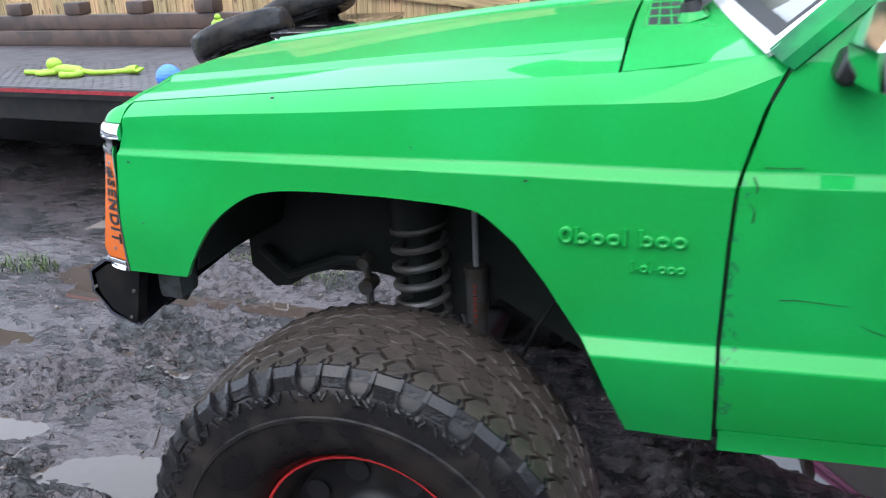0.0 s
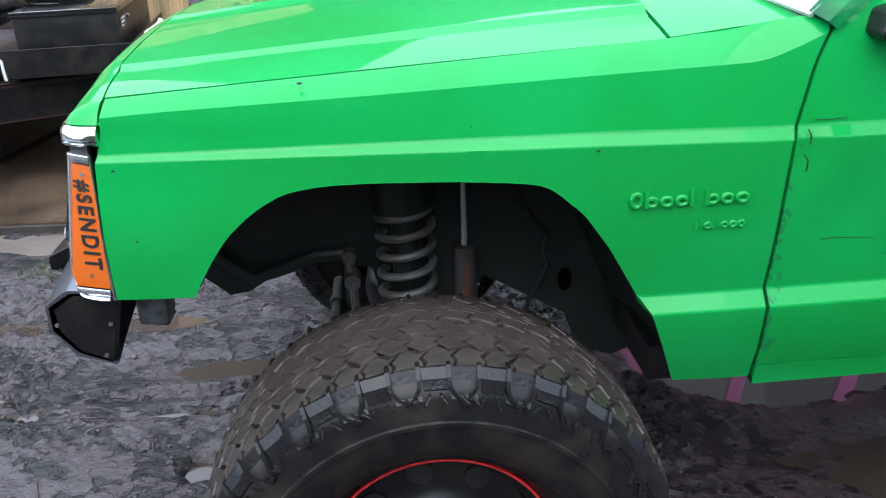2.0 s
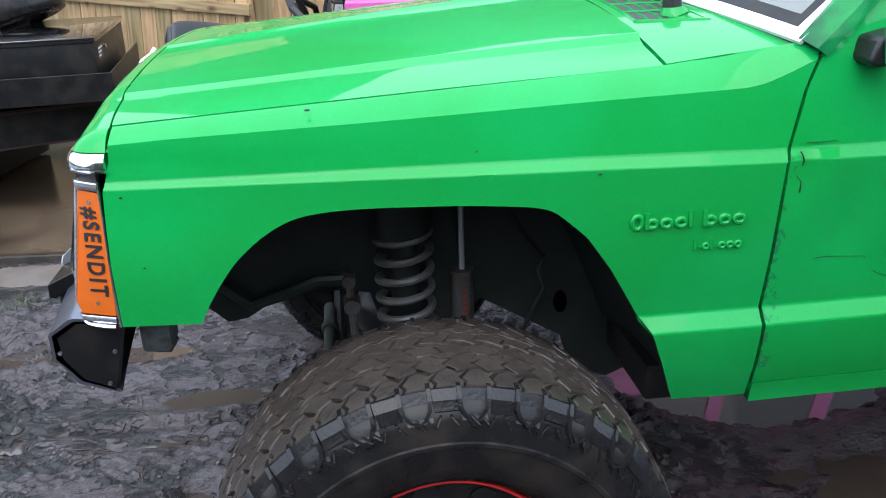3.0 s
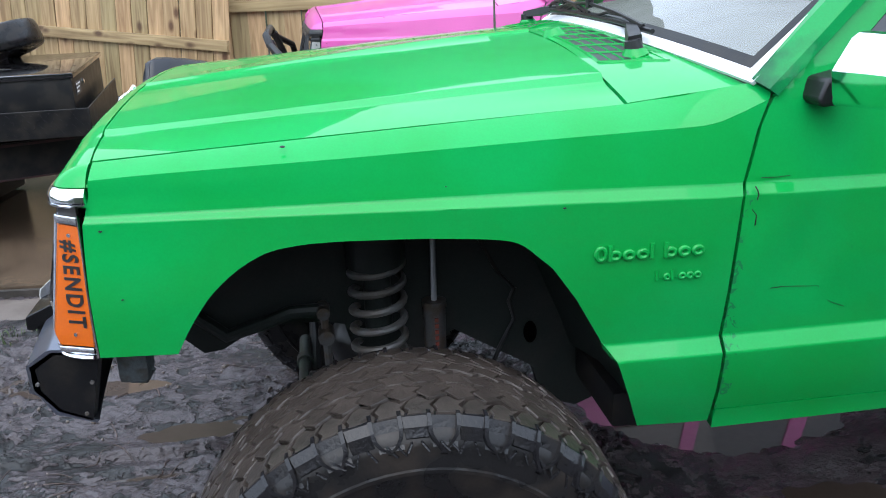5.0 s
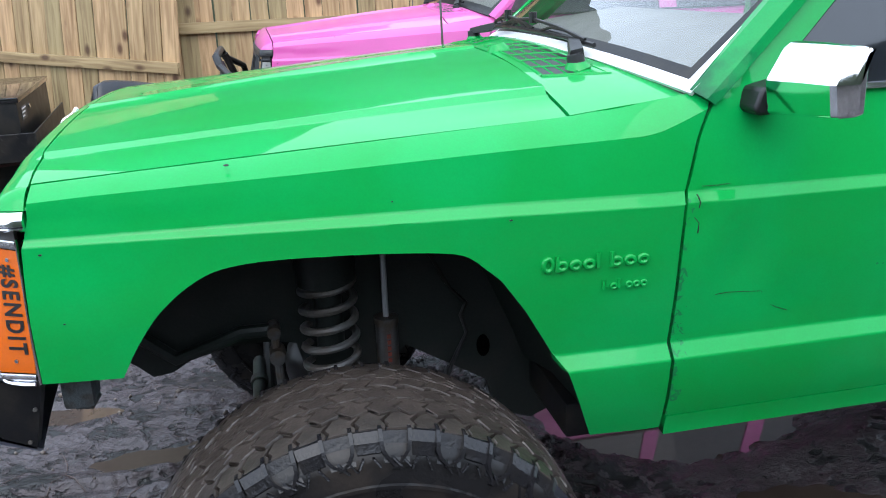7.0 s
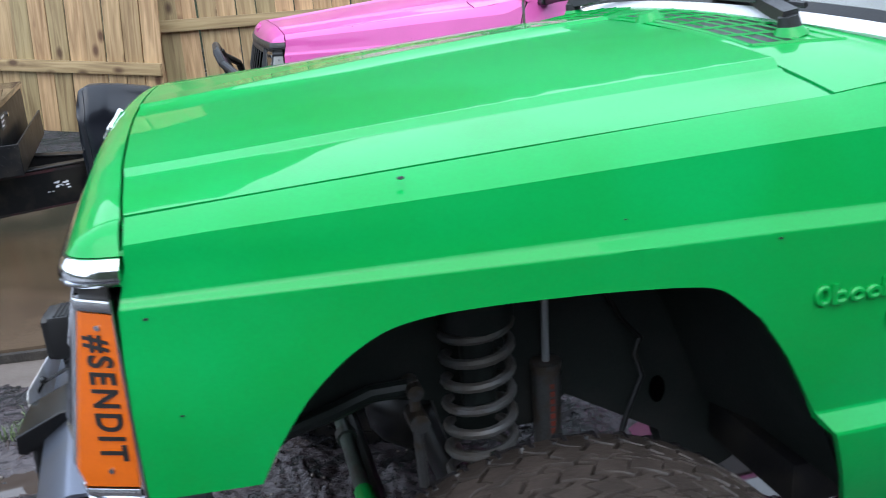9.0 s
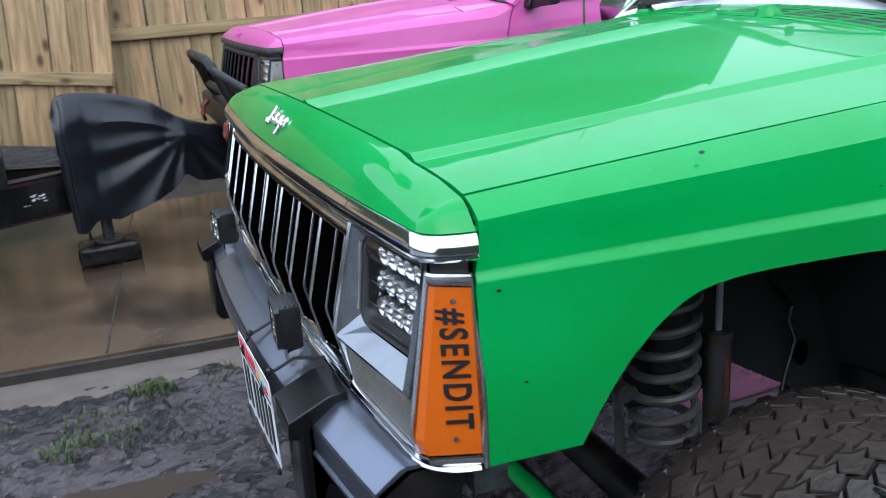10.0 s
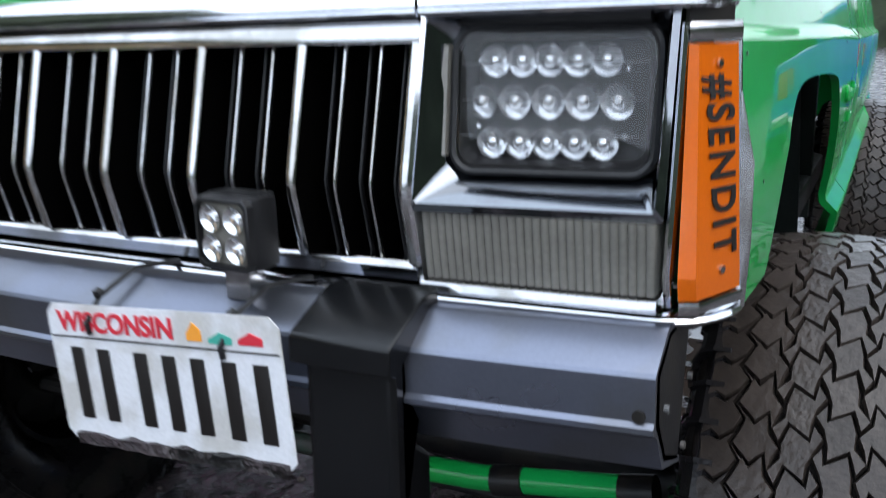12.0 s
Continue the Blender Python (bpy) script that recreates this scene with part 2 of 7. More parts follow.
WORNTAPE = material("dirty_red_tape", (0.045, 0.010, 0.013), 0.5, 0, 0.5, 12, 120, second=(0.014, 0.010, 0.010))
REDTAPE = material("red_edge_tape", (0.32, 0.02, 0.03), 0.45, 0, 0.3, 30, 200)
TARP = material("black_tarpaulin", (0.006, 0.007, 0.0115), 0.36, 0, 0.15, 5, 180, 0.0004)
TOYGREEN = material("lime_rubber", (0.30, 0.50, 0.04), 0.5, 0, 0.15, 20, 200)
BALLBLUE = material("blue_rubber", (0.05, 0.20, 0.62), 0.45, 0, 0.1)
GRASSM = material("grass_blades", (0.07, 0.11, 0.025), 0.6, 0, 0.4, 30, 200)
FAR = material("far_trees", (0.045, 0.06, 0.03), 0.9, 0, 0.5, 1.2, 14)
BLUE = material("blue_paint", (0.03, 0.13, 0.55), 0.35, 0, 0.1, 3, 200, coat=0.5)


def wood():
    """Pine boards: long grain with knots, each board its own shade."""
    m = bpy.data.materials.new("treated_pine")
    m.use_nodes = True
    n, l = m.node_tree.nodes, m.node_tree.links
    b = n["Principled BSDF"]
    b.inputs["Roughness"].default_value = 0.62
    co, mp, info = n.new("ShaderNodeTexCoord"), n.new("ShaderNodeMapping"), n.new("ShaderNodeObjectInfo")
    off = n.new("ShaderNodeVectorMath")
    off.operation = "MULTIPLY_ADD"
    off.inputs[1].default_value, off.inputs[2].default_value = (1, 1, 1), (0, 0, 0)
    shift = n.new("ShaderNodeCombineXYZ")
    times = n.new("ShaderNodeMath")
    times.operation, times.inputs[1].default_value = "MULTIPLY", 37.0
    l.new(info.outputs["Random"], times.inputs[0])
    l.new(times.outputs[0], shift.inputs["X"])
    l.new(times.outputs[0], shift.inputs["Z"])
    l.new(co.outputs["Object"], off.inputs[0])
    l.new(shift.outputs[0], off.inputs[2])
    mp.inputs["Scale"].default_value = (14, 14, 0.9)
    l.new(off.outputs[0], mp.inputs["Vector"])
    g = n.new("ShaderNodeTexNoise")
    g.inputs["Scale"].default_value, g.inputs["Detail"].default_value, g.inputs["Distortion"].default_value = 2.2, 7, 0.6
    l.new(mp.outputs[0], g.inputs["Vector"])
    r = n.new("ShaderNodeValToRGB")
    r.color_ramp.elements[0].position, r.color_ramp.elements[0].color = 0.30, (0.27, 0.168, 0.084, 1)
    r.color_ramp.elements[1].position, r.color_ramp.elements[1].color = 0.66, (0.58, 0.410, 0.232, 1)
    l.new(g.outputs["Fac"], r.inputs["Fac"])
    k, kmp = n.new("ShaderNodeTexVoronoi"), n.new("ShaderNodeMapping")
    kmp.inputs["Scale"].default_value = (7.2, 7.2, 4.0)
    l.new(off.outputs[0], kmp.inputs["Vector"])
    l.new(kmp.outputs[0], k.inputs["Vector"])
    k.inputs["Scale"].default_value = 1.0
    kr = n.new("ShaderNodeMapRange")
    kr.inputs["From Min"].default_value, kr.inputs["From Max"].default_value = 0.09, 0.24
    kr.inputs["To Min"].default_value, kr.inputs["To Max"].default_value = 0.9, 0.0
    l.new(k.outputs["Distance"], kr.inputs["Value"])
    km = n.new("ShaderNodeMix")
    km.data_type = "RGBA"
    km.inputs["B"].default_value = (0.10, 0.042, 0.020, 1)
    l.new(kr.outputs["Result"], km.inputs["Factor"])
    l.new(r.outputs["Color"], km.inputs["A"])
    tint = n.new("ShaderNodeMix")
    tint.data_type, tint.blend_type, tint.inputs["Factor"].default_value = "RGBA", "MULTIPLY", 1.0
    tr = n.new("ShaderNodeValToRGB")
    tr.color_ramp.elements[0].color, tr.color_ramp.elements[1].color = (0.62, 0.68, 0.60, 1), (1.0, 0.92, 0.86, 1)
    l.new(info.outputs["Random"], tr.inputs["Fac"])
    l.new(km.outputs["Result"], tint.inputs["A"])
    l.new(tr.outputs["Color"], tint.inputs["B"])
    l.new(tint.outputs["Result"], b.inputs["Base Color"])
    bn = n.new("ShaderNodeBump")
    bn.inputs["Strength"].default_value, bn.inputs["Distance"].default_value = 0.5, 0.002
    l.new(g.outputs["Fac"], bn.inputs["Height"])
    l.new(bn.outputs["Normal"], b.inputs["Normal"])
    return m


PINE = wood()


# ---- building helpers ----
def thing(name, base, label, category, group="", kind=""):
    ob = new(name)
    ob.location = base
    ob.empty_display_size = 0.2
    ob["base"] = base
    return tagged(ob, label, category, group, kind)


def mesh(name, bm, mat, smooth=35, outward=True):
    me = bpy.data.meshes.new(name)
    if outward:
        bmesh.ops.recalc_face_normals(bm, faces=bm.faces)
    bm.to_mesh(me)
    bm.free()
    me.materials.append(mat)
    if smooth:
        me.shade_smooth()
        me.set_sharp_from_angle(angle=radians(smooth))
    return me


def part(name, bm, mat, parent=None, label="", smooth=35, solid=0.0, bevel=0.0):
    if solid:
        bmesh.ops.recalc_face_normals(bm, faces=bm.faces)
        away = sum((v.co for v in bm.verts), Vector()) / max(1, len(bm.verts)) - Vector((1.9, 0.735, 0.9))
        if sum(f.normal.dot(away) * f.calc_area() for f in bm.faces) < 0:
            bmesh.ops.reverse_faces(bm, faces=bm.faces)
        bm.edges.index_update()
    rim = [e.index for e in bm.edges if e.is_boundary] if solid else []
    data = mesh(name, bm, mat, smooth, not solid)
    if rim and smooth:
        mark = data.attributes.get("sharp_edge") or data.attributes.new("sharp_edge", "BOOLEAN", "EDGE")
        for i in rim:
            mark.data[i].value = True
    ob = new(name, data)
    if parent is not None:
        ob.parent = parent
        base = parent.get("base")
        if base is not None:
            ob.matrix_parent_inverse = Matrix.Translation(Vector(base)).inverted()
    if label:
        ob["label"] = label
    if solid:
        s = ob.modifiers.new("thickness", "SOLIDIFY")
        s.thickness, s.offset = solid, -1
    if bevel:
        s = ob.modifiers.new("edges", "BEVEL")
        s.width, s.segments, s.limit_method = bevel, 2, "ANGLE"
    return ob


def box(bm, x0, x1, y0, y1, z0, z1, m=None):
    v = [bm.verts.new(p) for p in [(x0, y0, z0), (x1, y0, z0), (x1, y1, z0), (x0, y1, z0), (x0, y0, z1), (x1, y0, z1), (x1, y1, z1), (x0, y1, z1)]]
    for f in [(3, 2, 1, 0), (4, 5, 6, 7), (0, 1, 5, 4), (1, 2, 6, 5), (2, 3, 7, 6), (3, 0, 4, 7)]:
        bm.faces.new([v[i] for i in f])
    if m is not None:
        for p in v:
            p.co = m @ p.co
    return v


def rbox(x0, x1, y0, y1, z0, z1, r=0.006, m=None):
    """A box with rounded edges, as a fresh bmesh."""
    bm = bmesh.new()
    box(bm, x0, x1, y0, y1, z0, z1)
    bmesh.ops.bevel(bm, geom=bm.edges[:], offset=r, segments=2, affect="EDGES", profile=0.6)
    if m is not None:
        bm.transform(m)
    return bm


def tube(bm, pts, r, n=10, closed=False, caps=True):
    pts = [Vector(p) for p in pts]
    rings, up = [], Vector((0.13, 0.27, 0.95))
    count = len(pts)
    for i, p in enumerate(pts):
        a = pts[(i - 1) % count] if closed or i > 0 else p
        b = pts[(i + 1) % count] if closed or i < count - 1 else p
        d = (b - a).normalized()
        if abs(d.dot(up)) > 0.95:
            up = Vector((0.9, 0.1, 0.2))
        u = (up - d * up.dot(d)).normalized()
        w = d.cross(u)
        rr = r[i] if isinstance(r, (list, tuple)) else r
        rings.append([bm.verts.new(p + (u * math.cos(2 * math.pi * k / n) + w * math.sin(2 * math.pi * k / n)) * rr) for k in range(n)])
        up = u
    for i in range(count if closed else count - 1):
        a, b = rings[i], rings[(i + 1) % count]
        for k in range(n):
            bm.faces.new((a[k], a[(k + 1) % n], b[(k + 1) % n], b[k]))
    if caps and not closed:
        bm.faces.new(rings[0][::-1])
        bm.faces.new(rings[-1])


def grid(bm, rows, wrap=False):
    """Quads between rows of points of equal length."""
    vs = [[bm.verts.new(p) for p in row] for row in rows]
    for a, b in zip(vs, vs[1:]):
        for k in range(len(a) if wrap else len(a) - 1):
            j = (k + 1) % len(a)
            q = [a[k], a[j], b[j], b[k]]
            if (q[0].co - q[1].co).length + (q[2].co - q[3].co).length > 1e-7:
                bm.faces.new(q)
    return vs


def prism(bm, outline, d0, d1, axis):
    """A flat outline (pairs) made thick along an axis."""
    def at(p, d):
        return {"x": (d, p[0], p[1]), "y": (p[0], d, p[1]), "z": (p[0], p[1], d)}[axis]
    a, b = [bm.verts.new(at(p, d0)) for p in outline], [bm.verts.new(at(p, d1)) for p in outline]
    bm.faces.new(a[::-1])
    bm.faces.new(b)
    n = len(outline)
    for i in range(n):
        bm.faces.new((a[i], a[(i + 1) % n], b[(i + 1) % n], b[i]))


def disc(bm, c, axis, r, h, n=20, r2=None):
    """A short cylinder or cone from c along axis."""
    m = Vector(axis).to_track_quat("Z", "Y").to_matrix().to_4x4()
    m.translation = Vector(c) + Vector(axis).normalized() * h / 2
    bmesh.ops.create_cone(bm, cap_ends=True, segments=n, radius1=r, radius2=r if r2 is None else r2, depth=h, matrix=m)


def lerp(table, x):
    if x <= table[0][0]:
        return table[0][1]
    for (a, p), (b, q) in zip(table, table[1:]):
        if x <= b:
            return p + (q - p) * (x - a) / (b - a)
    return table[-1][1]


def flip(bm, mid):
    """Mirror across the vehicle's middle plane."""
    for v in bm.verts:
        v.co.y = 2 * mid - v.co.y
    bmesh.ops.reverse_faces(bm, faces=bm.faces)
    return bm


def letters(text, size, thick, mat, parent, name, m, label="", wide=1.0, bold=0.0, spread=1.0, bend=None):
    """Writing in the built-in font, turned into a mesh."""
    cu = bpy.data.curves.new(name, "FONT")
    cu.offset, cu.space_character = bold, spread
    cu.body, cu.size, cu.extrude, cu.align_x, cu.align_y = text, size, thick, "CENTER", "CENTER"
    tmp = bpy.data.objects.new(name, cu)
    scene.collection.objects.link(tmp)
    bpy.context.view_layer.update()
    me = bpy.data.meshes.new_from_object(tmp.evaluated_get(bpy.context.evaluated_depsgraph_get()))
    bpy.data.objects.remove(tmp)
    me.transform(m @ Matrix.Diagonal((wide, 1, 1, 1)))
    if bend:
        lo, hi = [Vector([pick(v.co[k] for v in me.vertices) for k in range(3)]) for pick in (min, max)]
        for v in me.vertices:
            v.co = bend(v.co, lo, hi)
    me.materials.clear()
    me.materials.append(mat)
    ob = new(name, me)
    ob.parent = parent
    base = parent.get("base")
    if base is not None:
        ob.matrix_parent_inverse = Matrix.Translation(Vector(base)).inverted()
    if label:
        ob["label"] = label
    return ob


# ---- the vehicle: x runs back from the wing's front edge, y across from the driver's side ----
MID = 0.760
SIDE = [(0.45, 0.03), (0.617, 0.0), (0.69, -0.026), (0.745, -0.039), (0.783, -0.045), (0.811, -0.023), (0.86, -0.0315), (0.90, -0.037), (0.94, -0.0415), (0.985, -0.045), (1.04, -0.0465), (1.094, -0.046), (1.111, -0.030), (1.26, 0.004)]
ARCH = [(0.0, 0.872), (0.128, 0.867), (0.148, 0.904), (0.175, 0.945), (0.20, 0.976), (0.24, 1.010), (0.29, 1.037), (0.34, 1.047), (0.40, 1.050), (0.475, 1.049), (0.58, 1.045), (0.69, 1.035), (0.725, 1.024), (0.760, 0.995), (0.784, 0.972), (0.826, 0.912), (0.878, 0.820), (0.905, 0.783), (0.964, 0.622), (1.12, 0.618)]
SHOULDER = [(0.0, 1.171), (0.10, 1.1755), (0.45, 1.1855), (0.80, 1.1985), (1.00, 1.2045), (1.075, 1.207), (1.107, 1.2135), (1.15, 1.229), (1.186, 1.246), (4.1, 1.246)]
GAPZ = [(0.0, 1.192), (0.943, 1.242), (1.05, 1.255), (1.157, 1.271), (1.2, 1.276)]


def crease_low(x):
    """Lower edge of the flank's crease, which narrows towards the front."""
    return 1.111 - 0.017 * (0.42 + 0.58 * min(1.0, max(0.0, x / 0.9)))


def side_y(x, z):
    """The outer skin of the driver's side."""
    taper = 0.041 * max(0.0, 1 - x / 1.1) ** 1.2 * lerp([(0.875, 0.60), (1.06, 1.0)], z)
    if x > 2.9:
        taper += 0.03 * (x - 2.9)
    fade = min(1.0, max(0.0, (x - 0.02) / 0.60))
    low = crease_low(x)
    if low <= z <= 1.111:
        z = 1.094 + (z - low) / (1.111 - low) * 0.017
    elif 1.04 < z < low:
        z = 1.04 + (z - 1.04) / (low - 1.04) * 0.054
    y = lerp(SIDE, z)
    if 1.0 < z < 1.15:
        flat = lerp([(0.985, -0.045), (1.20, -0.0085)], z)
        y = flat + (y - flat) * (0.35 + 0.65 * fade)
    return y + taper


def arch_z(x):
    """Lower edge of the wing: a smooth arch between its two straight legs."""
    if not 0.148 < x < 0.784:
        return lerp(ARCH, x)
    k = max(i for i, p in enumerate(ARCH) if p[0] <= x)
    (xa, a), (xb, b), (xc, c), (xd, d) = ARCH[k - 1], ARCH[k], ARCH[k + 1], ARCH[k + 2]
    w = xc - xb
    t = (x - xb) / w
    m0, m1 = (c - a) / (xc - xa) * w, (d - b) / (xd - xb) * w
    return (2 * t ** 3 - 3 * t * t + 1) * b + (t ** 3 - 2 * t * t + t) * m0 + (3 * t * t - 2 * t ** 3) * c + (t ** 3 - t * t) * m1


def skirt(x0, x1, low, high, step=0.012, stops=()):
    """A side panel between two heights that change along x, following the skin."""
    xs = sorted({round(x0 + (x1 - x0) * i / max(1, round((x1 - x0) / step)), 4) for i in range(max(1, round((x1 - x0) / step)) + 1)} | {s for s in stops if x0 < s < x1})
    # rows close to each crease keep its rounding narrow
    levels = sorted({z for z, _ in SIDE if z < 1.15 and z not in (1.094, 1.111)} | {0.66, 0.779, 0.787, 0.807, 0.815})
    bm, rows = bmesh.new(), []

    def sag(x, z):
        """The crease falls a little towards the rear."""
        return z + lerp([(0.0, 0.0), (0.4, -0.001), (0.8, -0.0025), (1.12, -0.008), (1.6, -0.010)], x) * lerp([(1.05, 0.0), (1.088, 1.0), (1.118, 1.0), (1.16, 0.0)], z)
    for x in xs:
        lo, hi = low(x), high(x)
        rows.append([(x, side_y(x, z), sag(x, z)) for z in [min(max(z, lo), hi) for z in [lo, *levels, *(crease_low(x) + q for q in (-0.004, 0.0, 0.002)), 1.1085, 1.111, 1.116, *(1.111 + (hi - 1.111) * q / 5 for q in range(1, 5)), hi]]])
    grid(bm, rows)
    bmesh.ops.remove_doubles(bm, verts=bm.verts, dist=0.0004)
    return bm


GAP = [(0.60, 1.113), (0.80, 1.110), (0.985, 1.116), (1.079, 1.122), (1.13, 1.138), (1.20, 1.160), (1.25, 1.185), (1.262, 1.192)]


def vehicle(name, at, paint, label, green):
    """A boxy four-door off-roader of the eighties; green: chrome front and tall tyres, else black front and bull bar."""
    base = (1.9, MID, 0.0)
    car = thing(name, base, label, "car", "parked off-roaders")
    car.location = Vector(base) + Vector(at)
    trim = CHROME if green else BLACKPL

    # wings, with the wheel opening cut out
    for far in (False, True):
        bm = skirt(0.0, 1.186, arch_z, lambda x: lerp(SHOULDER, x), stops=[p[0] for p in ARCH])
        rows = []
        for i in range(61):
            x = 1.186 * i / 60
            g = lerp(GAPZ, x)
            yi = lerp([(0.0, 0.066), (0.93, 0.054), (1.02, 0.054), (1.182, 0.028)], x)
            s = lerp(SHOULDER, x)
            ys = side_y(x, s)
            rows.append([(x, ys, s), (x, ys + 0.5 * (yi - ys), s + 0.60 * (g - s)), (x, yi, g), (x, yi + 0.004, g - 0.012)])
        grid(bm, rows)
        bmesh.ops.remove_doubles(bm, verts=bm.verts, dist=0.0004)
        for v in bm.verts:
            if v.co.x < 0.2:
                v.co.x += lerp([(1.09, 0.0), (1.145, 0.016), (1.192, 0.020)], v.co.z) * (1 - v.co.x / 0.2)
            if v.co.x > 1.0:
                v.co.x = 1.0 + (v.co.x - 1.0) * (lerp(GAP, v.co.z) - 0.0035 - 1.0) / 0.186
        wing = part("wing", flip(bm, MID) if far else bm, paint, car, solid=0.012, smooth=48)
        if not far:
            # raised name bars on the flank
            for x0, x1, z0, z1, nm, plan in ((0.853, 1.056, 0.982, 1.012, "name_badge", "ohooihoo"), (0.968, 1.054, 0.938, 0.958, "trim_badge", "ioiooo")):
                bb = bmesh.new()
                w, h = (x1 - x0) / len(plan), z1 - z0
                for k, kind in enumerate(plan):
                    xa = x0 + k * w
                    y = side_y(xa, z0)
                    tall = h if k == 0 else 0.70 * h
                    cx, cz, rx, rz = xa + w * 0.5, z0 + tall * 0.5, w * 0.33, tall * 0.5 - 0.13 * h
                    if kind != "i":
                        tube(bb, [(cx + rx * math.cos(a), y - 0.0025, cz + rz * math.sin(a)) for a in [q * math.pi / 8 for q in range(16)]], 0.15 * h, 8, closed=True)
                    if kind in "hi":
                        tube(bb, [(cx - rx, y - 0.0025, z0 + 0.002), (cx - rx, y - 0.0025, z0 + h)], 0.15 * h, 8)
                box(bb, x0 + 0.3 * w, x1 - 0.3 * w, side_y(x0, z0) - 0.002, side_y(x0, z0) + 0.004, z0 + 0.20 * h, z0 + 0.34 * h)
                part(nm, bb, paint, wing, "raised rings and bars of a painted-over badge")
            for x, z, w in ((0.333, 1.2065, 0.006), (0.030, 1.090, 0.004), (0.052, 0.975, 0.003), (0.80, 1.085, 0.004), (0.60, 1.13, 0.0025)):
                bb = bmesh.new()
                y = side_y(x, z) if z < 1.2 else 0.030
                disc(bb, (x, y - 0.0004, z), (0, -1, 0.25 if z < 1.2 else 1.6), w * 0.5, 0.0012, 7)
                bb.transform(Matrix.Translation((x, y, z)) @ Matrix.Diagonal((1.6, 1, 0.8, 1)) @ Matrix.Translation((-x, -y, -z)))
                part("paint_chip", bb, BLACK, wing, "dark chip in the paint")

    # bonnet: raised middle between two long creases
    bm, rows = bmesh.new(), []
    prof = [(0.069, 0.0), (0.10, 0.006), (0.16, 0.013), (0.2025, 0.01566), (0.208, 0.016), (0.222, 0.024), (0.2275, 0.02456), (0.30, 0.032), (0.45, 0.040), (0.60, 0.044), (MID - 0.017, 0.046), (MID - 0.010, 0.050)]
    prof = prof + [(2 * MID - y, h) for y, h in prof[::-1]]
    for i in range(49):
        f = i / 48
        x = 0.0 + 0.935 * f
        row = []
        for y, h in prof:
            d = abs(y - MID) / MID
            z0 = lerp(GAPZ, x) - 0.001
            nose = lerp([(0.069, 0.003), (0.10, 0.0095), (0.16, 0.0165), (0.208, 0.0195), (0.222, 0.0275), (0.30, 0.031), (0.45, 0.0365), (0.60, 0.040), (0.735, 0.041)], min(y, 2 * MID - y)) + (0.004 if h > 0.046 else 0)
            lift = nose * (1 - f) ** 2 + h * (0.80 + 0.85 * f) * (1 - (1 - f) ** 2)
            xx = x + (gap_x(y) + 0.0045) * (1 - f)
            yy = y + (0.012 * -1 if y < 0.1 else 0.012 if y > 2 * MID - 0.1 else 0) * f
            if 0.2 < y < 0.23 or 0.2 < 2 * MID - y < 0.23:
                yy += (-0.035 if y < MID else 0.035) * f
            row.append((xx, yy, z0 + lift + 0.012 * math.sin(math.pi * f) * (1 - d ** 2)))
        rows.append(row)
    grid(bm, rows)
    part("bonnet", bm, paint, car, solid=0.012, smooth=40)

    # front panel over the lamps: rolls down from the bonnet gap to the bright strip, round the corners to the wings
    bm, rows = bmesh.new(), []
    plan = corner(MID, back=0.016)
    for k, (xs, y) in enumerate(plan):
        yt = max(y, 0.066)
        turn = max(0.0, min(1.0, (0.085 - y) / 0.055))
        xg = gap_x(yt) * (1 - turn) + 0.015 * turn
        zg = lerp([(0.066, 1.192), (0.124, 1.204), (0.212, 1.2115), (0.224, 1.219), (0.30, 1.222), (0.40, 1.2265), (0.60, 1.231), (0.735, 1.232)], yt)
        row = [(xg + 0.002, yt, zg - 0.014), (xg, yt, zg - 0.001)]
        for q in range(1, 8):
            f = q / 7
            cx, cy_, cz_ = xs + 0.020 * (1 - turn), y + 0.45 * (yt - y), zg - 0.006
            row.append(tuple((1 - f) ** 2 * a + 2 * f * (1 - f) * c + f * f * e for a, c, e in zip((xg, yt, zg), (cx, cy_, cz_), (xs, y, 1.1605))))
        row.append((xs + 0.012, y + 0.006, 1.158))
        rows.append(row)
    grid(bm, rows + [[(x, 2 * MID - y, z) for x, y, z in row] for row in rows[-2::-1]])
    bmesh.ops.remove_doubles(bm, verts=bm.verts, dist=0.0003)
    part("front_panel", bm, paint, car, solid=0.006, smooth=40)
    bm, rows = bmesh.new(), []
    for i in range(25):
        y = 0.075 + (2 * MID - 0.15) * i / 24
        rows.append([(gap_x(y) - 0.02, y, 1.186), (gap_x(y) + 0.03, y, 1.186)])
    grid(bm, rows)
    part("bonnet_seal", bm, BLACK, car, solid=0.01)
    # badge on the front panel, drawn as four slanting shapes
    bb = bmesh.new()
    for yc, rw, z0, z1, stem in ((0.814, 0.0, -0.002, 0.036, 0.0), (0.786, 0.0125, 0.002, 0.026, 0.0), (0.749, 0.0125, 0.002, 0.026, 0.0), (0.712, 0.0135, 0.002, 0.026, -0.012)):
        zc, rz = (z0 + z1) / 2, (z1 - z0) / 2 - 0.003
        if rw:
            tube(bb, [(-0.004, yc + rw * math.cos(a) - 0.32 * rz * math.sin(a), zc + rz * math.sin(a)) for a in [q * math.pi / 9 for q in range(18)]], 0.0042, 7, closed=True)
            tube(bb, [(-0.004, yc + rw, zc), (-0.004, yc - rw * (0.9 if not stem else 0.0), zc)], 0.0034, 7)
